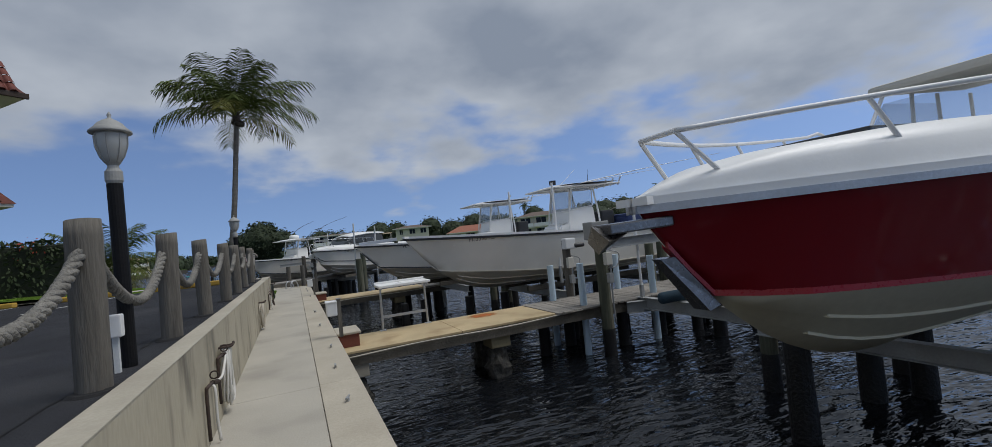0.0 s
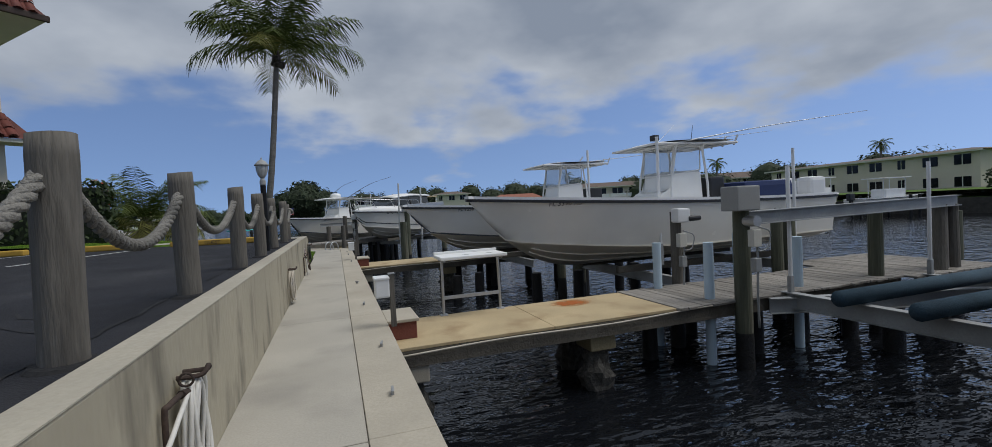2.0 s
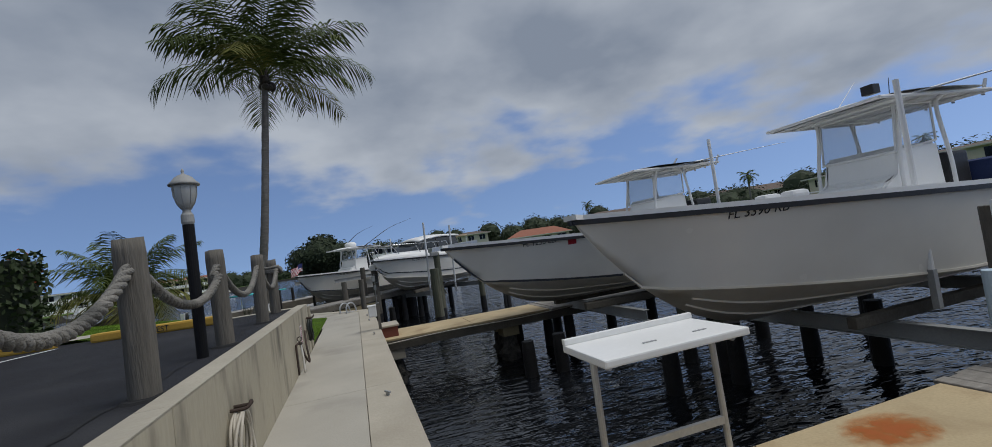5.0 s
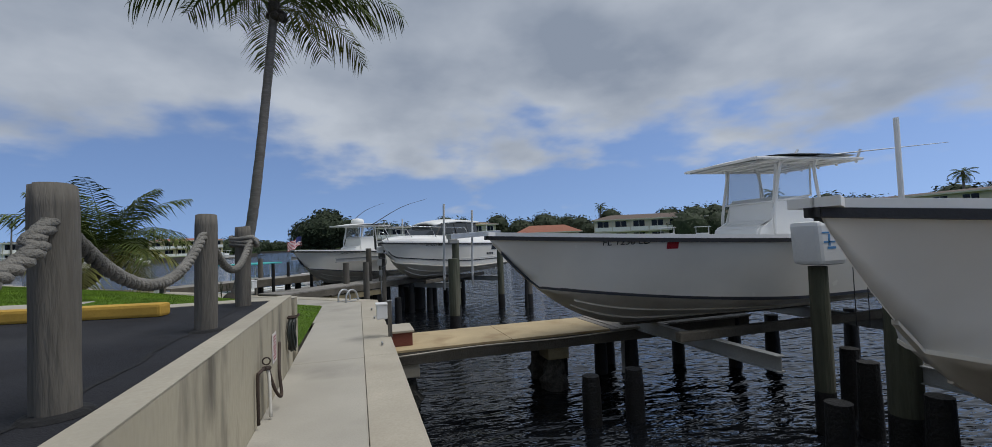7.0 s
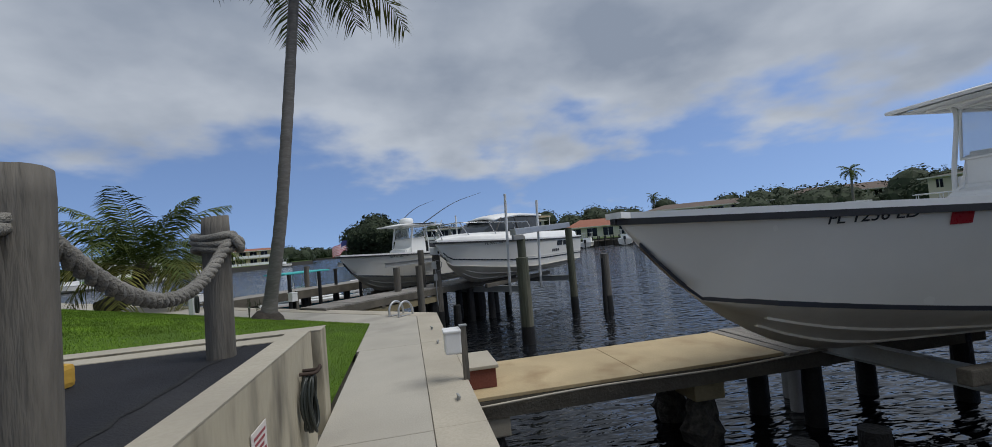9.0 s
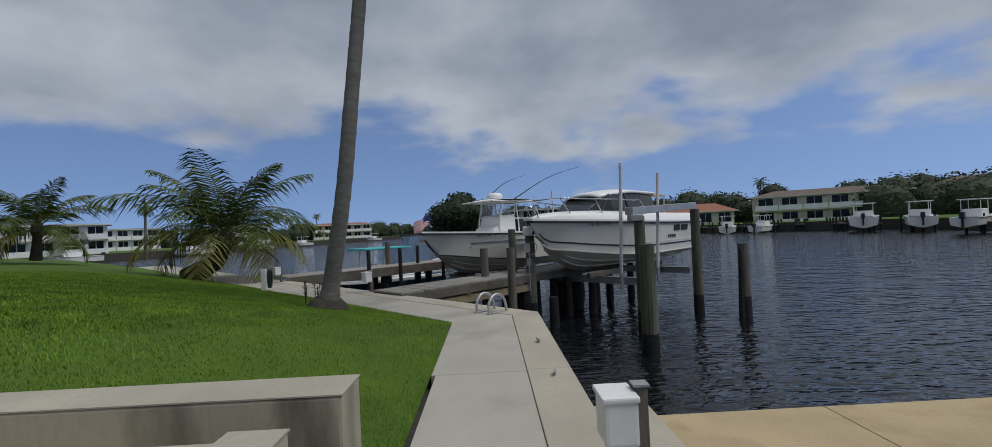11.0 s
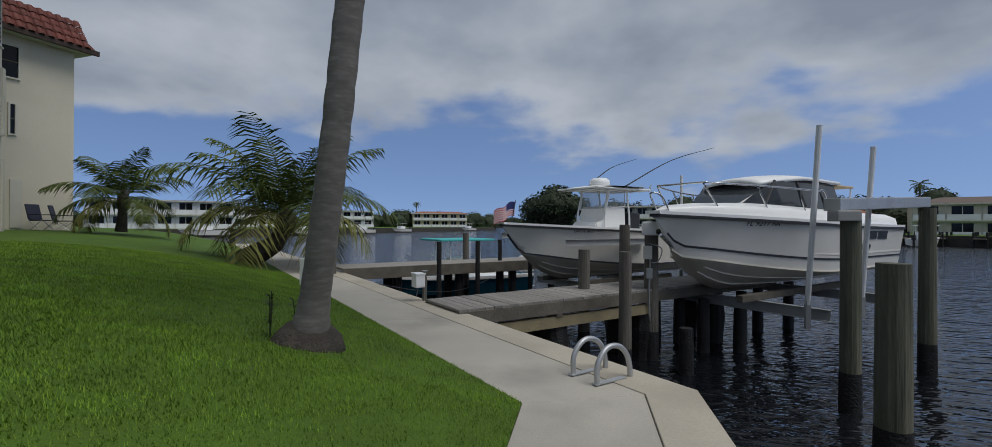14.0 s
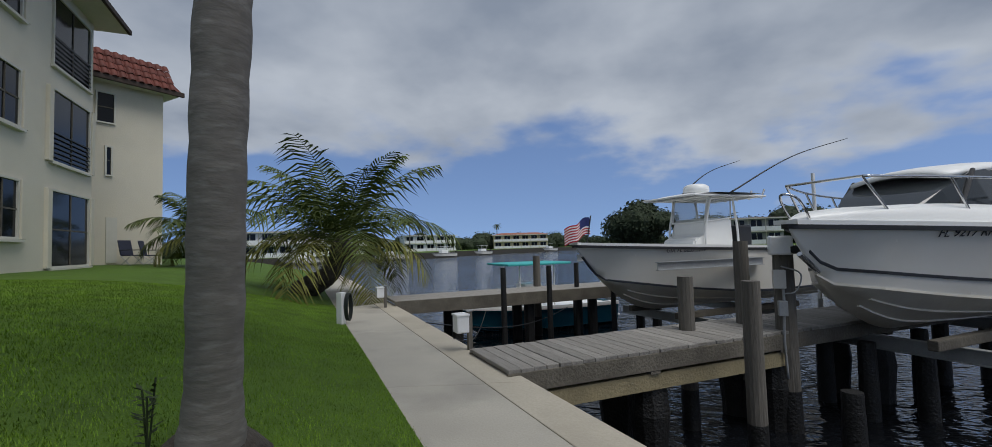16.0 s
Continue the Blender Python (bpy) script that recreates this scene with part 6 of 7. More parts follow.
def woods(name, pts, h, depth, seed, n, label, size=0.7):
    """A far belt of trees along a line of (x, y)."""
    rnd = random.Random(seed)
    blobs = []
    for (xa, ya), (xb, yb) in zip(pts, pts[1:]):
        ln = math.hypot(xb - xa, yb - ya)
        k = max(2, int(ln / 4.5))
        for i in range(k):
            f = (i + rnd.random()) / k
            s = rnd.uniform(2.2, 3.8) * h / 6
            top = h * rnd.uniform(0.6, 1.05)
            for zz in (top - s, (top - s) * 0.45):
                blobs.append((xa + (xb - xa) * f + rnd.uniform(-depth, depth), ya + (yb - ya) * f + rnd.uniform(-depth, depth), max(s * 0.4, zz), s * 1.15, s * 1.15, s))
    bm = leaf_cloud(bmesh.new(), blobs, n, size, rnd)
    core(bm, blobs)
    return tagged(part(name, bm, M_TREE), label, "trees", kind="stuff")


tree(-5.5, 112, -0.8, 10.5, 17, 3, n=5200, size=0.36)
woods("far_woods", [(2, 150), (25, 140), (42, 132), (60, 124), (85, 108), (120, 85)], 8.6, 3, 5, 34000, "belt of dark trees behind the far houses", 0.42)
woods("far_woods", [(70, 104), (90, 86), (100, 66), (102, 42), (92, 22)], 8.8, 3, 6, 18000, "belt of dark trees beside the far house", 0.36)
woods("far_woods", [(-120, 380), (-60, 420), (0, 430)], 9.0, 4, 7, 7000, "low distant mangrove shore", 1.3)
woods("far_woods", [(-150, 122), (-110, 150), (-82, 190), (-60, 225), (-45, 260)], 7.5, 3, 8, 16000, "belt of dark trees on the far bank", 0.45)

# clipped hedge with reddish flowers by the lot
rnd = random.Random(2)
hd = thing("hedge", Matrix.Translation((-6.1, 19.2, Z_LOT)) @ pose(0, 0, 0, 0, 0, 190), "clipped dark green hedge with few red flowers", "hedge")
bm = bmesh.new()
for face in range(5200):
    x = rnd.uniform(0, 15)
    k = rnd.random()
    y, z = (rnd.uniform(-0.55, 0.55), 1.75) if k < 0.3 else ((0.55 if k < 0.85 else -0.55), rnd.uniform(0, 1.75))
    if k > 0.93:
        x, y, z = 0.0, rnd.uniform(-0.55, 0.55), rnd.uniform(0, 1.75)
    p = Vector((x, y, z)) + Vector([rnd.uniform(-0.09, 0.09) for _ in range(3)])
    u = Vector([rnd.gauss(0, 1) for _ in range(3)]).normalized()
    v = u.orthogonal().normalized()
    s = rnd.uniform(0.05, 0.1)
    bm.faces.new([bm.verts.new(p - u * s), bm.verts.new(p - v * s * 0.5), bm.verts.new(p + u * s), bm.verts.new(p + v * s * 0.5)])
part("foliage", bm, M_HEDGE, hd)
# added filler box; its near-black green paints the shade between the leaves
part("core", bx(0.06, 14.9, -0.47, 0.47, -0.1, 1.66, bevel=0.1), mat("hedge_shade_core", (0.012, 0.018, 0.006), 0.9, bump=0.5, vary=0.4, scale=9), hd)
bm = leaf_cloud(bmesh.new(), [(0.4, -0.2, 1.3, 0.5, 0.55, 0.7), (1.2, 0.1, 1.5, 0.7, 0.6, 0.5)], 130, 0.05, rnd)
part("flowers", bm, mat("red_flower", (0.32, 0.05, 0.02), 0.8, bump=0), hd, "scattered orange-red flowers")
hc = hd.matrix_basis


# ---- apartment house on the lawn ----
FH = 2.8


def house_window(parent, x, z, w, h, face=0.0, shutter=True, rail=False, deep=0.1, mullions=1):
    """A window on the wall that faces +y of the house."""
    win = part("window", bx(x - w / 2, x + w / 2, face - 0.02, face + 0.012, z, z + h), M_PANE, parent, "dark window glass")
    t = 0.06
    for a in ((x - w / 2 - t, x + w / 2 + t, z - t, z), (x - w / 2 - t, x + w / 2 + t, z + h, z + h + t), (x - w / 2 - t, x - w / 2, z, z + h), (x + w / 2, x + w / 2 + t, z, z + h)):
        part("frame", bx(a[0], a[1], face, face + 0.06, a[2], a[3]), M_SOFFIT, win)
    for k in range(mullions):
        xx = x - w / 2 + w * (k + 1) / (mullions + 1)
        part("mullion", bx(xx - 0.02, xx + 0.02, face + 0.012, face + 0.035, z, z + h), M_BEAMW, win)
    if not rail:
        part("mullion", bx(x - w / 2, x + w / 2, face + 0.012, face + 0.033, z + h * 0.48, z + h * 0.48 + 0.04), M_BEAMW, win)
        part("sill", bx(x - w / 2 - 0.15, x + w / 2 + 0.15, face, face + 0.13, z - t - 0.07, z - t), M_SOFFIT, win)
    else:
        for k in range(6):
            zz = z + 0.1 + 0.14 * k
            part("rail_bar", bx(x - w / 2, x + w / 2, face + 0.04, face + 0.06, zz, zz + 0.035), M_DARK, win)
        part("sill", bx(x - w / 2 - 0.1, x + w / 2 + 0.1, face, face + 0.1, z - t - 0.05, z - t), M_SOFFIT, win)
    if shutter:
        for sx in (x - w / 2 - t - 0.26, x + w / 2 + t + 0.02):
            part("shutter", bx(sx, sx + 0.24, face, face + 0.1, z - 0.05, z + h + 0.05, bevel=0.01), M_CREAMW, win, "folded cream storm shutter")
    return win


def tile_strip(parent, m, length, slope_len, tile=(0.3, 0.36)):
    """Rows of rounded roof tiles on a sloping strip; x along the eave, y up the slope."""
    bm = bmesh.new()
    seg = 5
    for i in range(seg):
        a0, a1 = math.pi * i / seg, math.pi * (i + 1) / seg
        r = tile[0] * 0.36
        q = [(-r * math.cos(a0), 0, r * 0.7 * math.sin(a0) + 0.03), (-r * math.cos(a1), 0, r * 0.7 * math.sin(a1) + 0.03), (-r * math.cos(a1), tile[1], r * 0.7 * math.sin(a1)), (-r * math.cos(a0), tile[1], r * 0.7 * math.sin(a0))]
        bm.faces.new([bm.verts.new(p) for p in q])
    box(bm, -tile[0] * 0.62, -tile[0] * 0.36, 0, tile[1], -0.02, 0.02)
    bm.faces.new([bm.verts.new(p) for p in ((-tile[0] * 0.36, 0, 0.03), (0, 0, 0.11), (tile[0] * 0.36, 0, 0.03))])
    bmesh.ops.remove_doubles(bm, verts=bm.verts[:], dist=1e-4)
    me = finish(bm, "roof_tile", M_TILE, True)
    nx, ny = int(length / tile[0]), int(round(slope_len / tile[1]))
    for i in range(nx):
        for j in range(ny):
            ob = new("roof_tile", me)
            ob.parent = parent
            ob.matrix_basis = m @ pose(tile[0] * (i + 0.5), tile[1] * j, 0.01 * (j % 2))


J = Vector((-21.2, 32.75, 0.98))
house_rot = math.degrees(math.atan2(-U.y, -U.x))
hm = Matrix.Translation(J) @ pose(0, 0, 0, 0, 0, house_rot)
HL, HE = 13.5, 18.6
house = thing("apartment_house", hm, "three-storey cream stucco apartment house with red tile roof", "building", "apartment house")
# local x runs back toward the lot, y out toward the water
part("wall", bx(3.4, HL, -10, 0, -0.8, 3 * FH + 0.1), M_CREAMW, house)
part("soffit", bx(2.9, HL + 0.75, -10.6, 0.85, 3 * FH - 0.02, 3 * FH + 0.08), M_SOFFIT, house)
part("gutter", bx(2.9, HL + 0.78, 0.85, 0.95, 3 * FH - 0.05, 3 * FH + 0.12, bevel=0.02), M_BROWNP, house)
bm = bmesh.new()
lo = [bm.verts.new(p) for p in ((2.9, 0.9, 3 * FH + 0.1), (HL + 0.78, 0.9, 3 * FH + 0.1), (HL + 0.78, -10.6, 3 * FH + 0.1), (2.9, -10.6, 3 * FH + 0.1))]
hi = [bm.verts.new(p) for p in ((3.25, 0.1, 3 * FH + 1.15), (HL + 0.0, 0.1, 3 * FH + 1.15), (HL + 0.0, -9.8, 3 * FH + 1.15), (3.25, -9.8, 3 * FH + 1.15))]
for i in range(4):
    bm.faces.new((lo[i], lo[(i + 1) % 4], hi[(i + 1) % 4], hi[i]))
bm.faces.new(hi)
roof = part("roof", bm, M_TILE, house, "dark red tile mansard roof")
slope = math.degrees(math.atan2(1.05, 0.8))
# lower end of the house toward the lot
ZE = 6.2
part("end_wall", bx(HL, HE, -10, -0.004, -0.8, ZE), M_CREAMW, house)
part("soffit", bx(HL + 0.004, HE + 0.75, -10.6, 0.85, ZE, ZE + 0.1), M_SOFFIT, house)
part("gutter", bx(HE + 0.72, HE + 0.82, -10.6, 0.9, ZE - 0.03, ZE + 0.14, bevel=0.02), M_BROWNP, house)
bm = bmesh.new()
lo = [bm.verts.new(p) for p in ((HL, 0.88, ZE + 0.1), (HE + 0.78, 0.88, ZE + 0.1), (HE + 0.78, -10.6, ZE + 0.1), (HL, -10.6, ZE + 0.1))]
hi = [bm.verts.new(p) for p in ((HL, 0.1, ZE + 1.15), (HE, 0.1, ZE + 1.15), (HE, -9.8, ZE + 1.15), (HL, -9.8, ZE + 1.15))]
for i in range(4):
    bm.faces.new((lo[i], lo[(i + 1) % 4], hi[(i + 1) % 4], hi[i]))
bm.faces.new(hi)
end_roof = part("end_roof", bm, M_TILE, house, "dark red tile mansard roof")
tile_strip(end_roof, pose(HE + 0.8, 0.5, ZE + 0.12) @ pose(0, 0, 0, 0, 0, 90) @ pose(-7.0, 0, 0) @ pose(0, 0, 0, slope, 0, 0), 7.2, 1.3)
for lv in range(3):
    z = lv * FH
    house_window(house, 5.0, z + 0.12 if lv == 0 else z + 0.35, 2.5, 2.15 if lv == 0 else 2.05, rail=lv > 0, shutter=lv < 2, mullions=1)
    for x in (8.6, 11.75):
        house_window(house, x, z + 0.9, 1.25, 1.4)
# end wall awning of tiles
aw = part("awning", bx(HE, HE + 0.75, -6.0, 0.35, 2.75, 2.85), M_SOFFIT, house, "tiled awning on the end wall")
bm = bmesh.new()
v = [bm.verts.new(p) for p in ((HE + 0.8, -6.0, 2.85), (HE + 0.8, 0.4, 2.85), (HE, 0.1, 3.55), (HE, -6.0, 3.55))]
bm.faces.new(v)
w_ = [bm.verts.new(p) for p in ((HE + 0.8, 0.4, 2.85), (HE, 0.4, 2.85), (HE, 0.1, 3.55))]
bm.faces.new(w_)
part("awning_roof", bm, M_TILE, aw)
tile_strip(aw, pose(HE + 0.82, 0.3, 2.87) @ pose(0, 0, 0, 0, 0, 90) @ pose(-6.2, 0, 0) @ pose(0, 0, 0, math.degrees(math.atan2(0.7, 0.8)), 0, 0), 6.2, 1.06)

wm = Matrix.Translation(J) @ pose(0, 0, 0, 0, 0, -8.6)
wing = thing("apartment_wing", wm, "projecting cream stucco wing with red tile mansard roof", "building", "apartment house")
WY = 1.35
part("wall", bx(-9, -0.02, -5, WY, -0.8, 3 * FH - 1.1), M_CREAMW, wing)
part("soffit", bx(-9.5, 0.55, -5, WY + 0.45, 3 * FH - 1.1, 3 * FH - 1.02), M_SOFFIT, wing)
part("gutter", bx(0.52, 0.64, -5, WY + 0.55, 3 * FH - 1.15, 3 * FH - 0.95, bevel=0.02), M_BROWNP, wing)
bm = bmesh.new()
e0, e1 = 3 * FH - 1.0, 3 * FH + 0.25
lo = [bm.verts.new(p) for p in ((-9.5, WY + 0.5, e0), (0.6, WY + 0.5, e0), (0.6, -5, e0), (-9.5, -5, e0))]
hi = [bm.verts.new(p) for p in ((-8.7, WY - 0.4, e1), (-0.2, WY - 0.4, e1), (-0.2, -5, e1), (-8.7, -5, e1))]
for i in range(4):
    bm.faces.new((lo[i], lo[(i + 1) % 4], hi[(i + 1) % 4], hi[i]))
bm.faces.new(hi)
wr = part("roof", bm, M_TILE, wing, "dark red tile mansard roof")
tile_strip(wr, pose(0.62, WY + 0.45, e0 + 0.02) @ pose(0, 0, 0, 0, 0, 90) @ pose(-3.2, 0, 0) @ pose(0, 0, 0, math.degrees(math.atan2(1.25, 0.8)), 0, 0), 3.2, 1.4)
# windows on the wing's side wall, which faces along x
for z, y, w, h in ((2 * FH + 0.1, -0.72, 0.55, 1.15), (FH + 0.8, -0.6, 0.14, 1.1)):
    win = part("window", bx(-0.03, 0.0, y - w / 2, y + w / 2, z, z + h), M_PANE, wing, "dark window glass")
    for a in ((y - w / 2 - 0.06, y + w / 2 + 0.06, z - 0.06, z), (y - w / 2 - 0.06, y + w / 2 + 0.06, z + h, z + h + 0.06), (y - w / 2 - 0.06, y - w / 2, z, z + h), (y + w / 2, y + w / 2 + 0.06, z, z + h)):
        part("frame", bx(-0.02, 0.05, a[0], a[1], a[2], a[3]), M_SOFFIT, win)
    part("mullion", bx(0.0, 0.02, y - w / 2, y + w / 2, z + h * 0.5, z + h * 0.5 + 0.04), M_BEAMW, win)
part("vent_door", bx(-0.02, 0.03, -0.66, -0.3, 0.1, 1.9), M_SOFFIT, wing, "pale louvred door")

# folding chairs by the house
for k, (lx, ly) in enumerate(((0.95, -0.15), (0.8, 0.6))):
    q = wm @ Vector((lx, ly, 0))
    c = thing("folding_chair", Matrix.Translation((q.x, q.y, lawn_height(q.x, q.y) - 0.02)) @ pose(0, 0, 0, 0, 0, -80 + 30 * k), "navy folding lawn chair on a metal frame", "chair", "chairs by the house")
    part("seat", bx(-0.26, 0.26, -0.24, 0.26, 0.38, 0.42, bevel=0.01), M_NAVYCH, c)
    part("backrest", bx(-0.26, 0.26, -0.02, 0.02, 0, 0.6, bevel=0.01), M_NAVYCH, c, m=pose(0, -0.26, 0.42, 14, 0, 0))
    for x in (-0.27, 0.27):
        part("leg", rod(bmesh.new(), (x, -0.25, 0), (x, 0.25, 0.4), 0.014), M_ALU, c)
        part("leg", rod(bmesh.new(), (x, 0.25, 0), (x, -0.25, 0.4), 0.014), M_ALU, c)
        part("armrest", bx(x - 0.03, x + 0.03, -0.28, 0.22, 0.6, 0.63, bevel=0.008), M_DARK, c)


# ---- far shores ----
def shore(name, poly, z, label):
    bm = prism(bmesh.new(), poly, Z_WATER - 0.5, z - 0.02)
    ob = tagged(part(name, bm, M_MUD), label, "ground", kind="structure")
    bm = bmesh.new()
    bm.faces.new([bm.verts.new((x, y, z)) for x, y in poly])
    tagged(part(name + "_grass", bm, M_GRASS), "green far bank grass", "ground", kind="structure")
    return ob


shore("far_bank", [(0, 118), (22, 108), (44, 98), (56, 78), (54, 58), (50, 40), (52, 24), (60, -30), (300, -30), (300, 300), (0, 300)], 0.1, "low far bank with a dark bulkhead")
shore("left_bank", [(-400, 78), (-80, 80), (-60, 112), (-58, 148), (-52, 182), (-40, 225), (-80, 400), (-400, 400)], 0.1, "low far bank with a dark bulkhead")
shore("distant_bank", [(-200, 360), (40, 400), (0, 520), (-300, 520)], 0.0, "low distant shore")


def flat_house(name, x, y, rot, L, D, storeys, roof_mat, wall_mat, label, balcony=False, n=6, pitch=0.8, z=0.1, low=False):
    b = thing(name, pose(x, y, z, 0, 0, rot), label, "building", "far buildings")
    H = 2.75 * storeys
    part("wall", bx(0, L, 0, D, -0.4, H), wall_mat, b)
    bm = bmesh.new()
    o = 0.8
    lo = [bm.verts.new(p) for p in ((-o, -o, H), (L + o, -o, H), (L + o, D + o, H), (-o, D + o, H))]
    hi = [bm.verts.new(p) for p in ((D * 0.35, D * 0.4, H + pitch), (L - D * 0.35, D * 0.4, H + pitch), (L - D * 0.35, D * 0.6, H + pitch), (D * 0.35, D * 0.6, H + pitch))]
    for i in range(4):
        bm.faces.new((lo[i], lo[(i + 1) % 4], hi[(i + 1) % 4], hi[i]))
    bm.faces.new(hi)
    bm.faces.new(lo[::-1])
    part("roof", bm, roof_mat, b)
    part("fascia", bx(-o, L + o, -o - 0.05, -o + 0.05, H - 0.18, H + 0.03), M_SOFFIT, b)
    for s in range(storeys):
        for k in range(n):
            cx = L * (k + 0.5) / n
            w, h = (L / n * 0.62, 1.9) if balcony or low else (L / n * (0.5 if k % 3 else 0.28), 1.25)
            win = part("window", bx(cx - w / 2, cx + w / 2, -0.03, 0.05, 2.75 * s + 2.35 - h, 2.75 * s + 2.35), M_PANE, b)
            part("frame", bx(cx - 0.05, cx + 0.05, -0.06, -0.03, 2.75 * s + 2.35 - h, 2.75 * s + 2.35), M_SOFFIT, win)
            if balcony and s == 1 or balcony and s == 0:
                part("balcony_rail", bx(cx - L / n * 0.48, cx + L / n * 0.48, -1.1, -1.04, 2.75 * s + 0.15, 2.75 * s + 1.0), M_WHITE, b)
                part("balcony_post", bx(cx - L / n * 0.5, cx - L / n * 0.5 + 0.14, -1.12, -0.98, 0, H), M_SOFFIT, b)
        if balcony:
            part("balcony_slab", bx(0, L, -1.15, 0, 2.75 * s - 0.1, 2.75 * s + 0.1), M_SOFFIT, b)
    return b


flat_house("apartment_block", 78.6, 69.3, -99, 33, 12, 2, M_ROOFG, M_YCREAM, "cream two-storey waterfront house with brown roof", n=9, z=-0.2, pitch=0.6)
flat_house("apartment_block", 53, 107, -28, 24, 11, 2, M_ROOFG, M_CREAMW, "cream two-storey block with white balconies", True, 6, 1.2, z=-0.5)
flat_house("apartment_block", 84, 100, -30, 22, 11, 2, M_ROOFG, M_CREAMW, "cream two-storey block behind moored boats", False, 5, 1.6)
flat_house("bungalow", 38, 118, -18, 15, 9, 1, M_ROOFR, M_CREAMW, "low bungalow with an orange tile roof", False, 4, 1.8, low=True)
flat_house("apartment_block", 26, 128, -14, 9, 9, 2, M_ROOFG, M_CREAMW, "cream block half hidden by moored boats", False, 3, 0.8)
flat_house("apartment_block", 5, 132, -6, 16, 10, 2, M_ROOFG, M_FABRIC, "grey flat block behind the moored boats", True, 5, 0.4)
flat_house("apartment_block", -68, 196, 24, 22, 10, 2, M_ROOFR, M_YELW, "yellow block with a red roof and balconies", True, 6, 0.9)
flat_house("apartment_block", -86, 158, 42, 18, 10, 2, M_ROOFG, M_WHITE, "white two-storey block with balconies", True, 5, 0.3)
flat_house("apartment_block", -104, 126, 48, 22, 10, 2, M_ROOFG, M_WHITE, "white two-storey block with balconies", True, 7, 0.3)
flat_house("apartment_block", -90, 88, 40, 24, 10, 2, M_ROOFG, M_WHITE, "white two-storey block with balconies", True, 7, 0.3)


# far boats and dock stubs along the banks
def far_boat(x, y, rot, z, L, seed):
    rnd = random.Random(seed)
    b = thing("moored_boat", pose(x, y, z, 0, 0, rot), "small white motorboat moored at the far bank", "boat", "boats on the far bank")
    st, _ = make_hull(b, L, L * 0.32, L * 0.14, M_GEL, M_GELB, M_RUB)
    H = L * 0.14
    part("cabin", bx(L * 0.35, L * 0.65, -L * 0.1, L * 0.1, H, H + 0.8, bevel=0.1), M_DECK, b)
    part("canopy", bx(L * 0.3, L * 0.75, -L * 0.13, L * 0.13, H + 1.7, H + 1.78, bevel=0.02), M_DECK, b)
    for px in (0.36, 0.68):
        for sy in (-0.1, 0.1):
            part("canopy_post", rod(bmesh.new(), (L * px, L * sy, H), (L * px, L * sy, H + 1.72), 0.035), M_WHITE, b)
    outboard(b, L, 0.0, H * 0.8, M_DARK)


for k, (x, y, r, z, L) in enumerate(((50, 55, -150, -0.6, 8), (50, 49, -140, -0.6, 8), (49, 44, -160, -0.5, 7), (48, 36, 190, -0.4, 8.5), (51, 62, -150, -0.7, 7), (50, 30, 170, -0.6, 7),
                                    (36, 100, -120, -1.3, 7), (42, 96, -120, -1.3, 8), (47, 92, -140, -1.3, 7), (53, 80, -130, -0.8, 10), (54, 73, -130, -0.8, 9), (30, 103, -110, -1.3, 6),
                                    (-57, 124, 60, -1.2, 7), (-55, 146, 70, -1.2, 7), (-62, 106, 50, -1.2, 8), (-70, 88, 60, -1.2, 8), (-46, 190, 60, -1.2, 7), (20, 106, -100, -1.3, 7), (10, 111, -100, -1.3, 7))):
    far_boat(x, y, r, z, L, k)
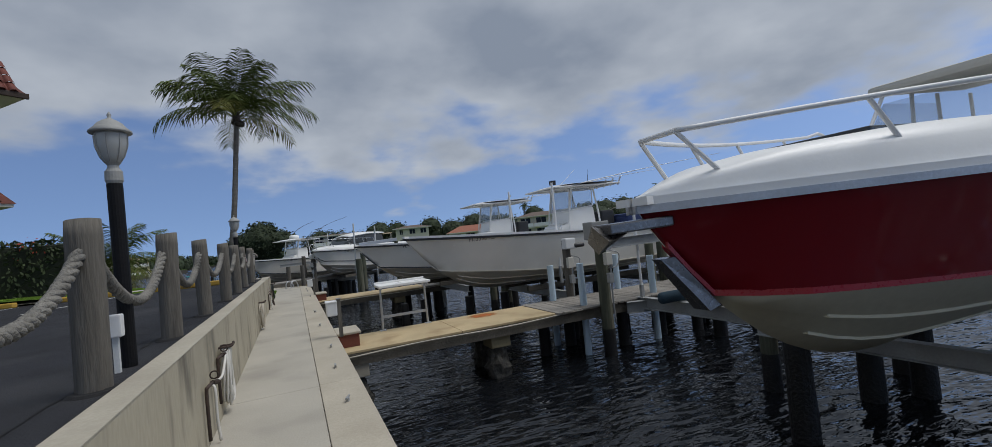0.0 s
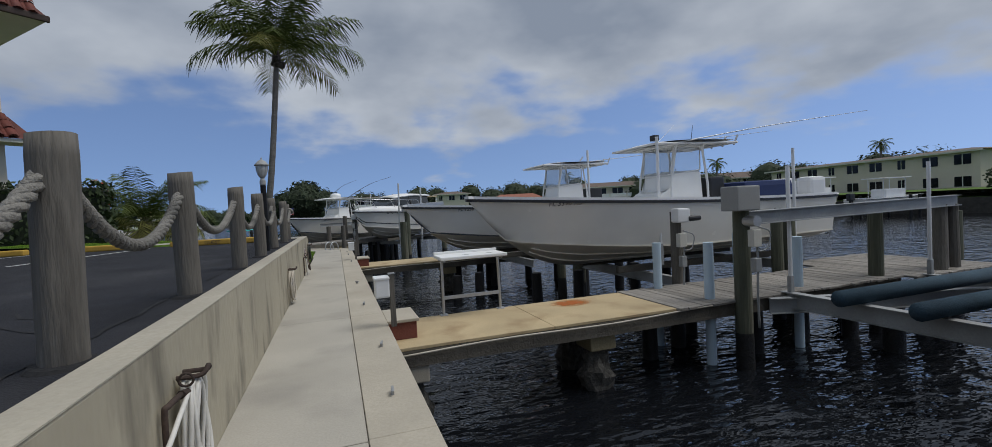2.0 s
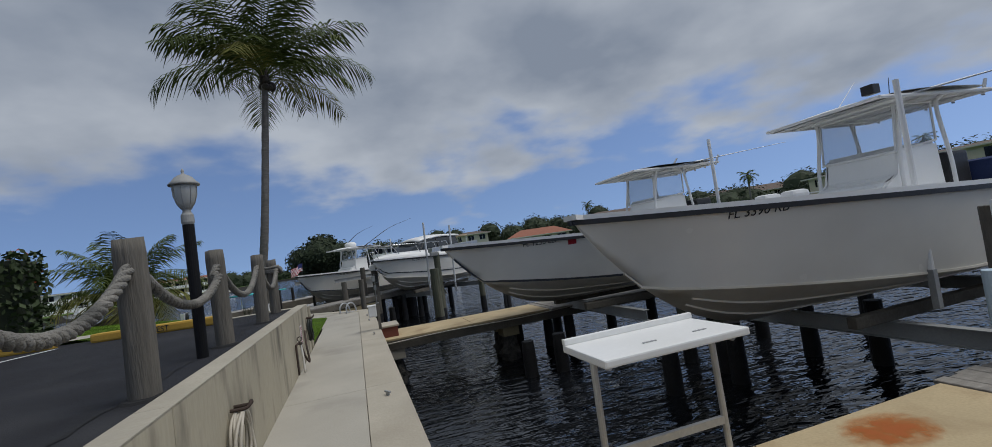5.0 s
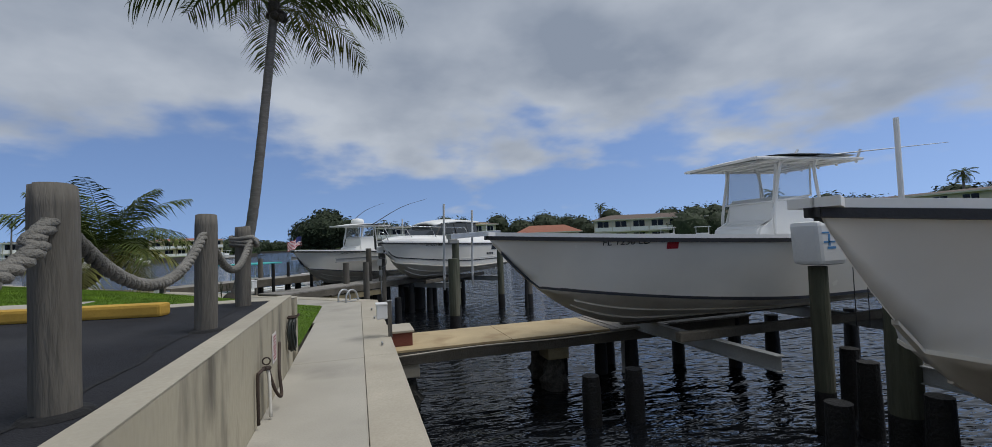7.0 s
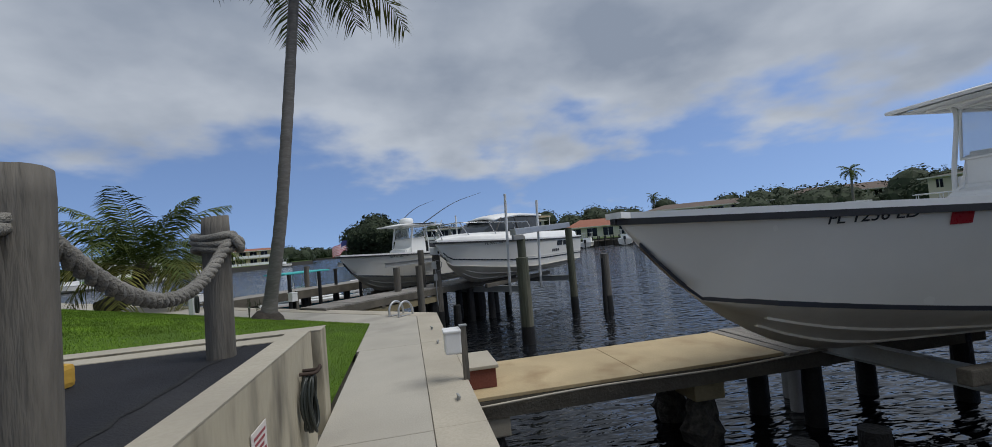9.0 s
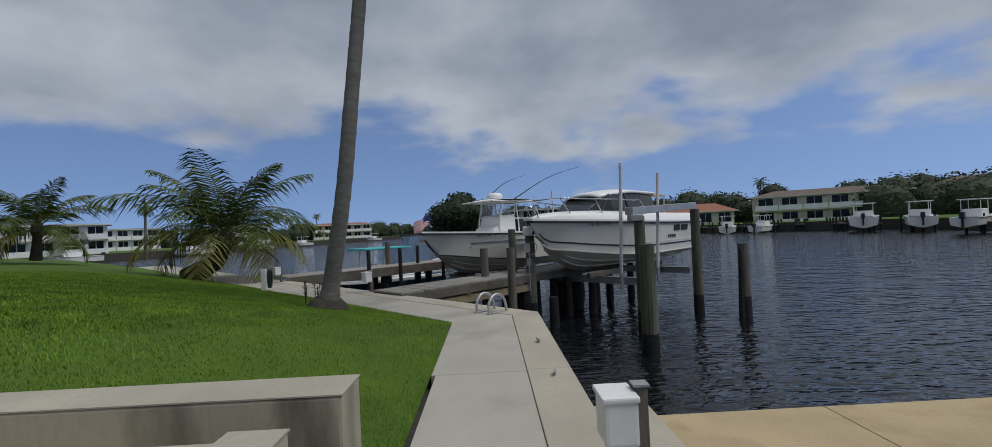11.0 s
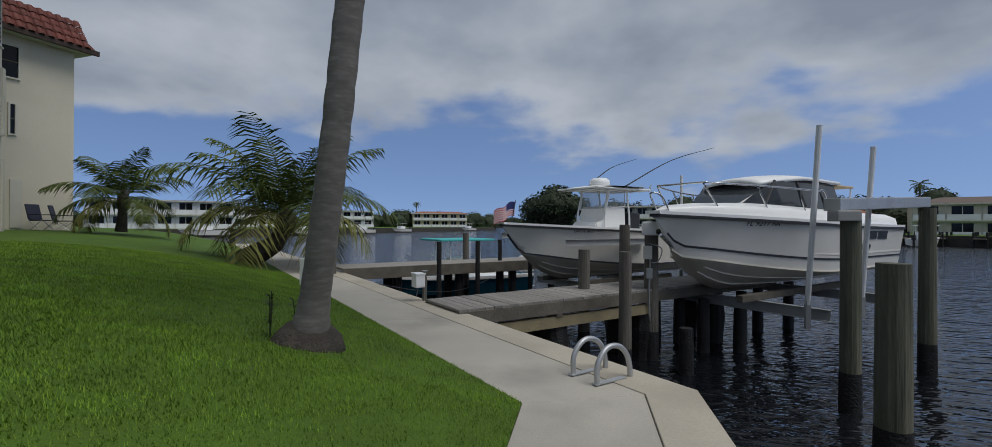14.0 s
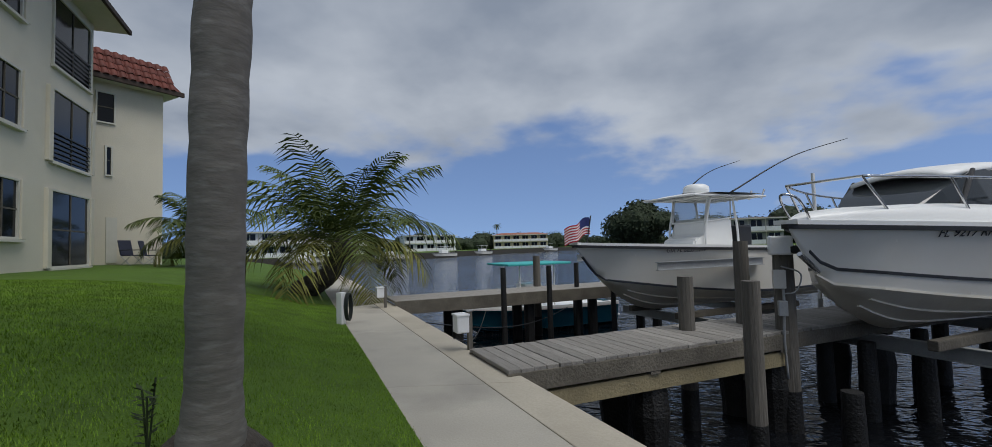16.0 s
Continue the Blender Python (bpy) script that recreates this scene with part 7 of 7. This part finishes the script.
for k, (x, y) in enumerate([(34 + 3.2 * i, 101 - 2.4 * i) for i in range(8)] + [(51, 82), (49, 74), (50, 68), (48, 58), (47, 51), (46, 44), (47, 38), (47, 30)]):
    b = thing("far_jetty", pose(x, y, 0.0, 0, 0, -150 + 4 * k), "dark timber jetty stub at the far bank", "jetty", "far jetties")
    part("deck", bx(-4, 2, -0.6, 0.6, -0.35, -0.2), M_BEAMW, b)
    for px in (-3.6, -1.2, 1.2):
        for py in (-0.6, 0.6):
            part("pile", rod(bmesh.new(), (px, py, -2), (px, py, 0.6), 0.13, None, 8), M_WETSHADE, b)

# pale lawn bank at the far house
flat("far_lawn", [(52, 60), (52, 24), (58, 10), (90, 10), (90, 60)], 0.75, M_GRASS, "green lawn before the far house", "lawn")
hb2 = thing("far_hedge", pose(62, 30, 0.75, 0, 0, -70), "dark clipped hedge at the far house", "hedge")
part("foliage", leaf_cloud(bmesh.new(), [(k * 1.6, 0, 1.0, 1.1, 0.8, 1.1) for k in range(12)], 2200, 0.22, random.Random(9)), M_HEDGE, hb2)


# ---- grass blades on the near lawn ----
def grass():
    rnd = np.random.default_rng(7)
    vs, fs = [], []
    count = 0

    def put(x, y, z, h, w, a, lean):
        k = len(vs)
        c, s = math.cos(a), math.sin(a)
        vs.append((x - c * w, y - s * w, z))
        vs.append((x + c * w, y + s * w, z))
        vs.append((x - s * lean, y + c * lean, z + h))
        fs.append((k, k + 1, k + 2))

    tries = 300000
    us, ds = rnd.random(tries), rnd.random(tries)
    aa, hh = rnd.random(tries) * 6.283, rnd.random(tries)
    for i in range(tries):
        d = 7.0 * ds[i] ** 1.35 + 0.005
        s = us[i] * 15.5
        leg1 = C_LAWN.y - 17.08
        if s < leg1:
            x, y = C_LAWN.x - d, 17.08 + s
            if -(Vector((x, y, 0)) - C_LAWN).dot(W) < 0:
                continue
        else:
            p = C_LAWN + U * (s - leg1) - W * d
            x, y = p.x, p.y
            if x > C_LAWN.x:
                continue
        put(x, y, lawn_height(x, y), 0.012 + 0.022 * hh[i], 0.0026 + 0.0035 * d / 7, aa[i], 0.02 * hh[i])
    me = bpy.data.meshes.new("grass")
    me.from_pydata(vs, [], fs)
    me.materials.append(M_BLADE)
    tagged(new("grass", me), "short green grass blades of the lawn", "grass", kind="stuff")


grass()
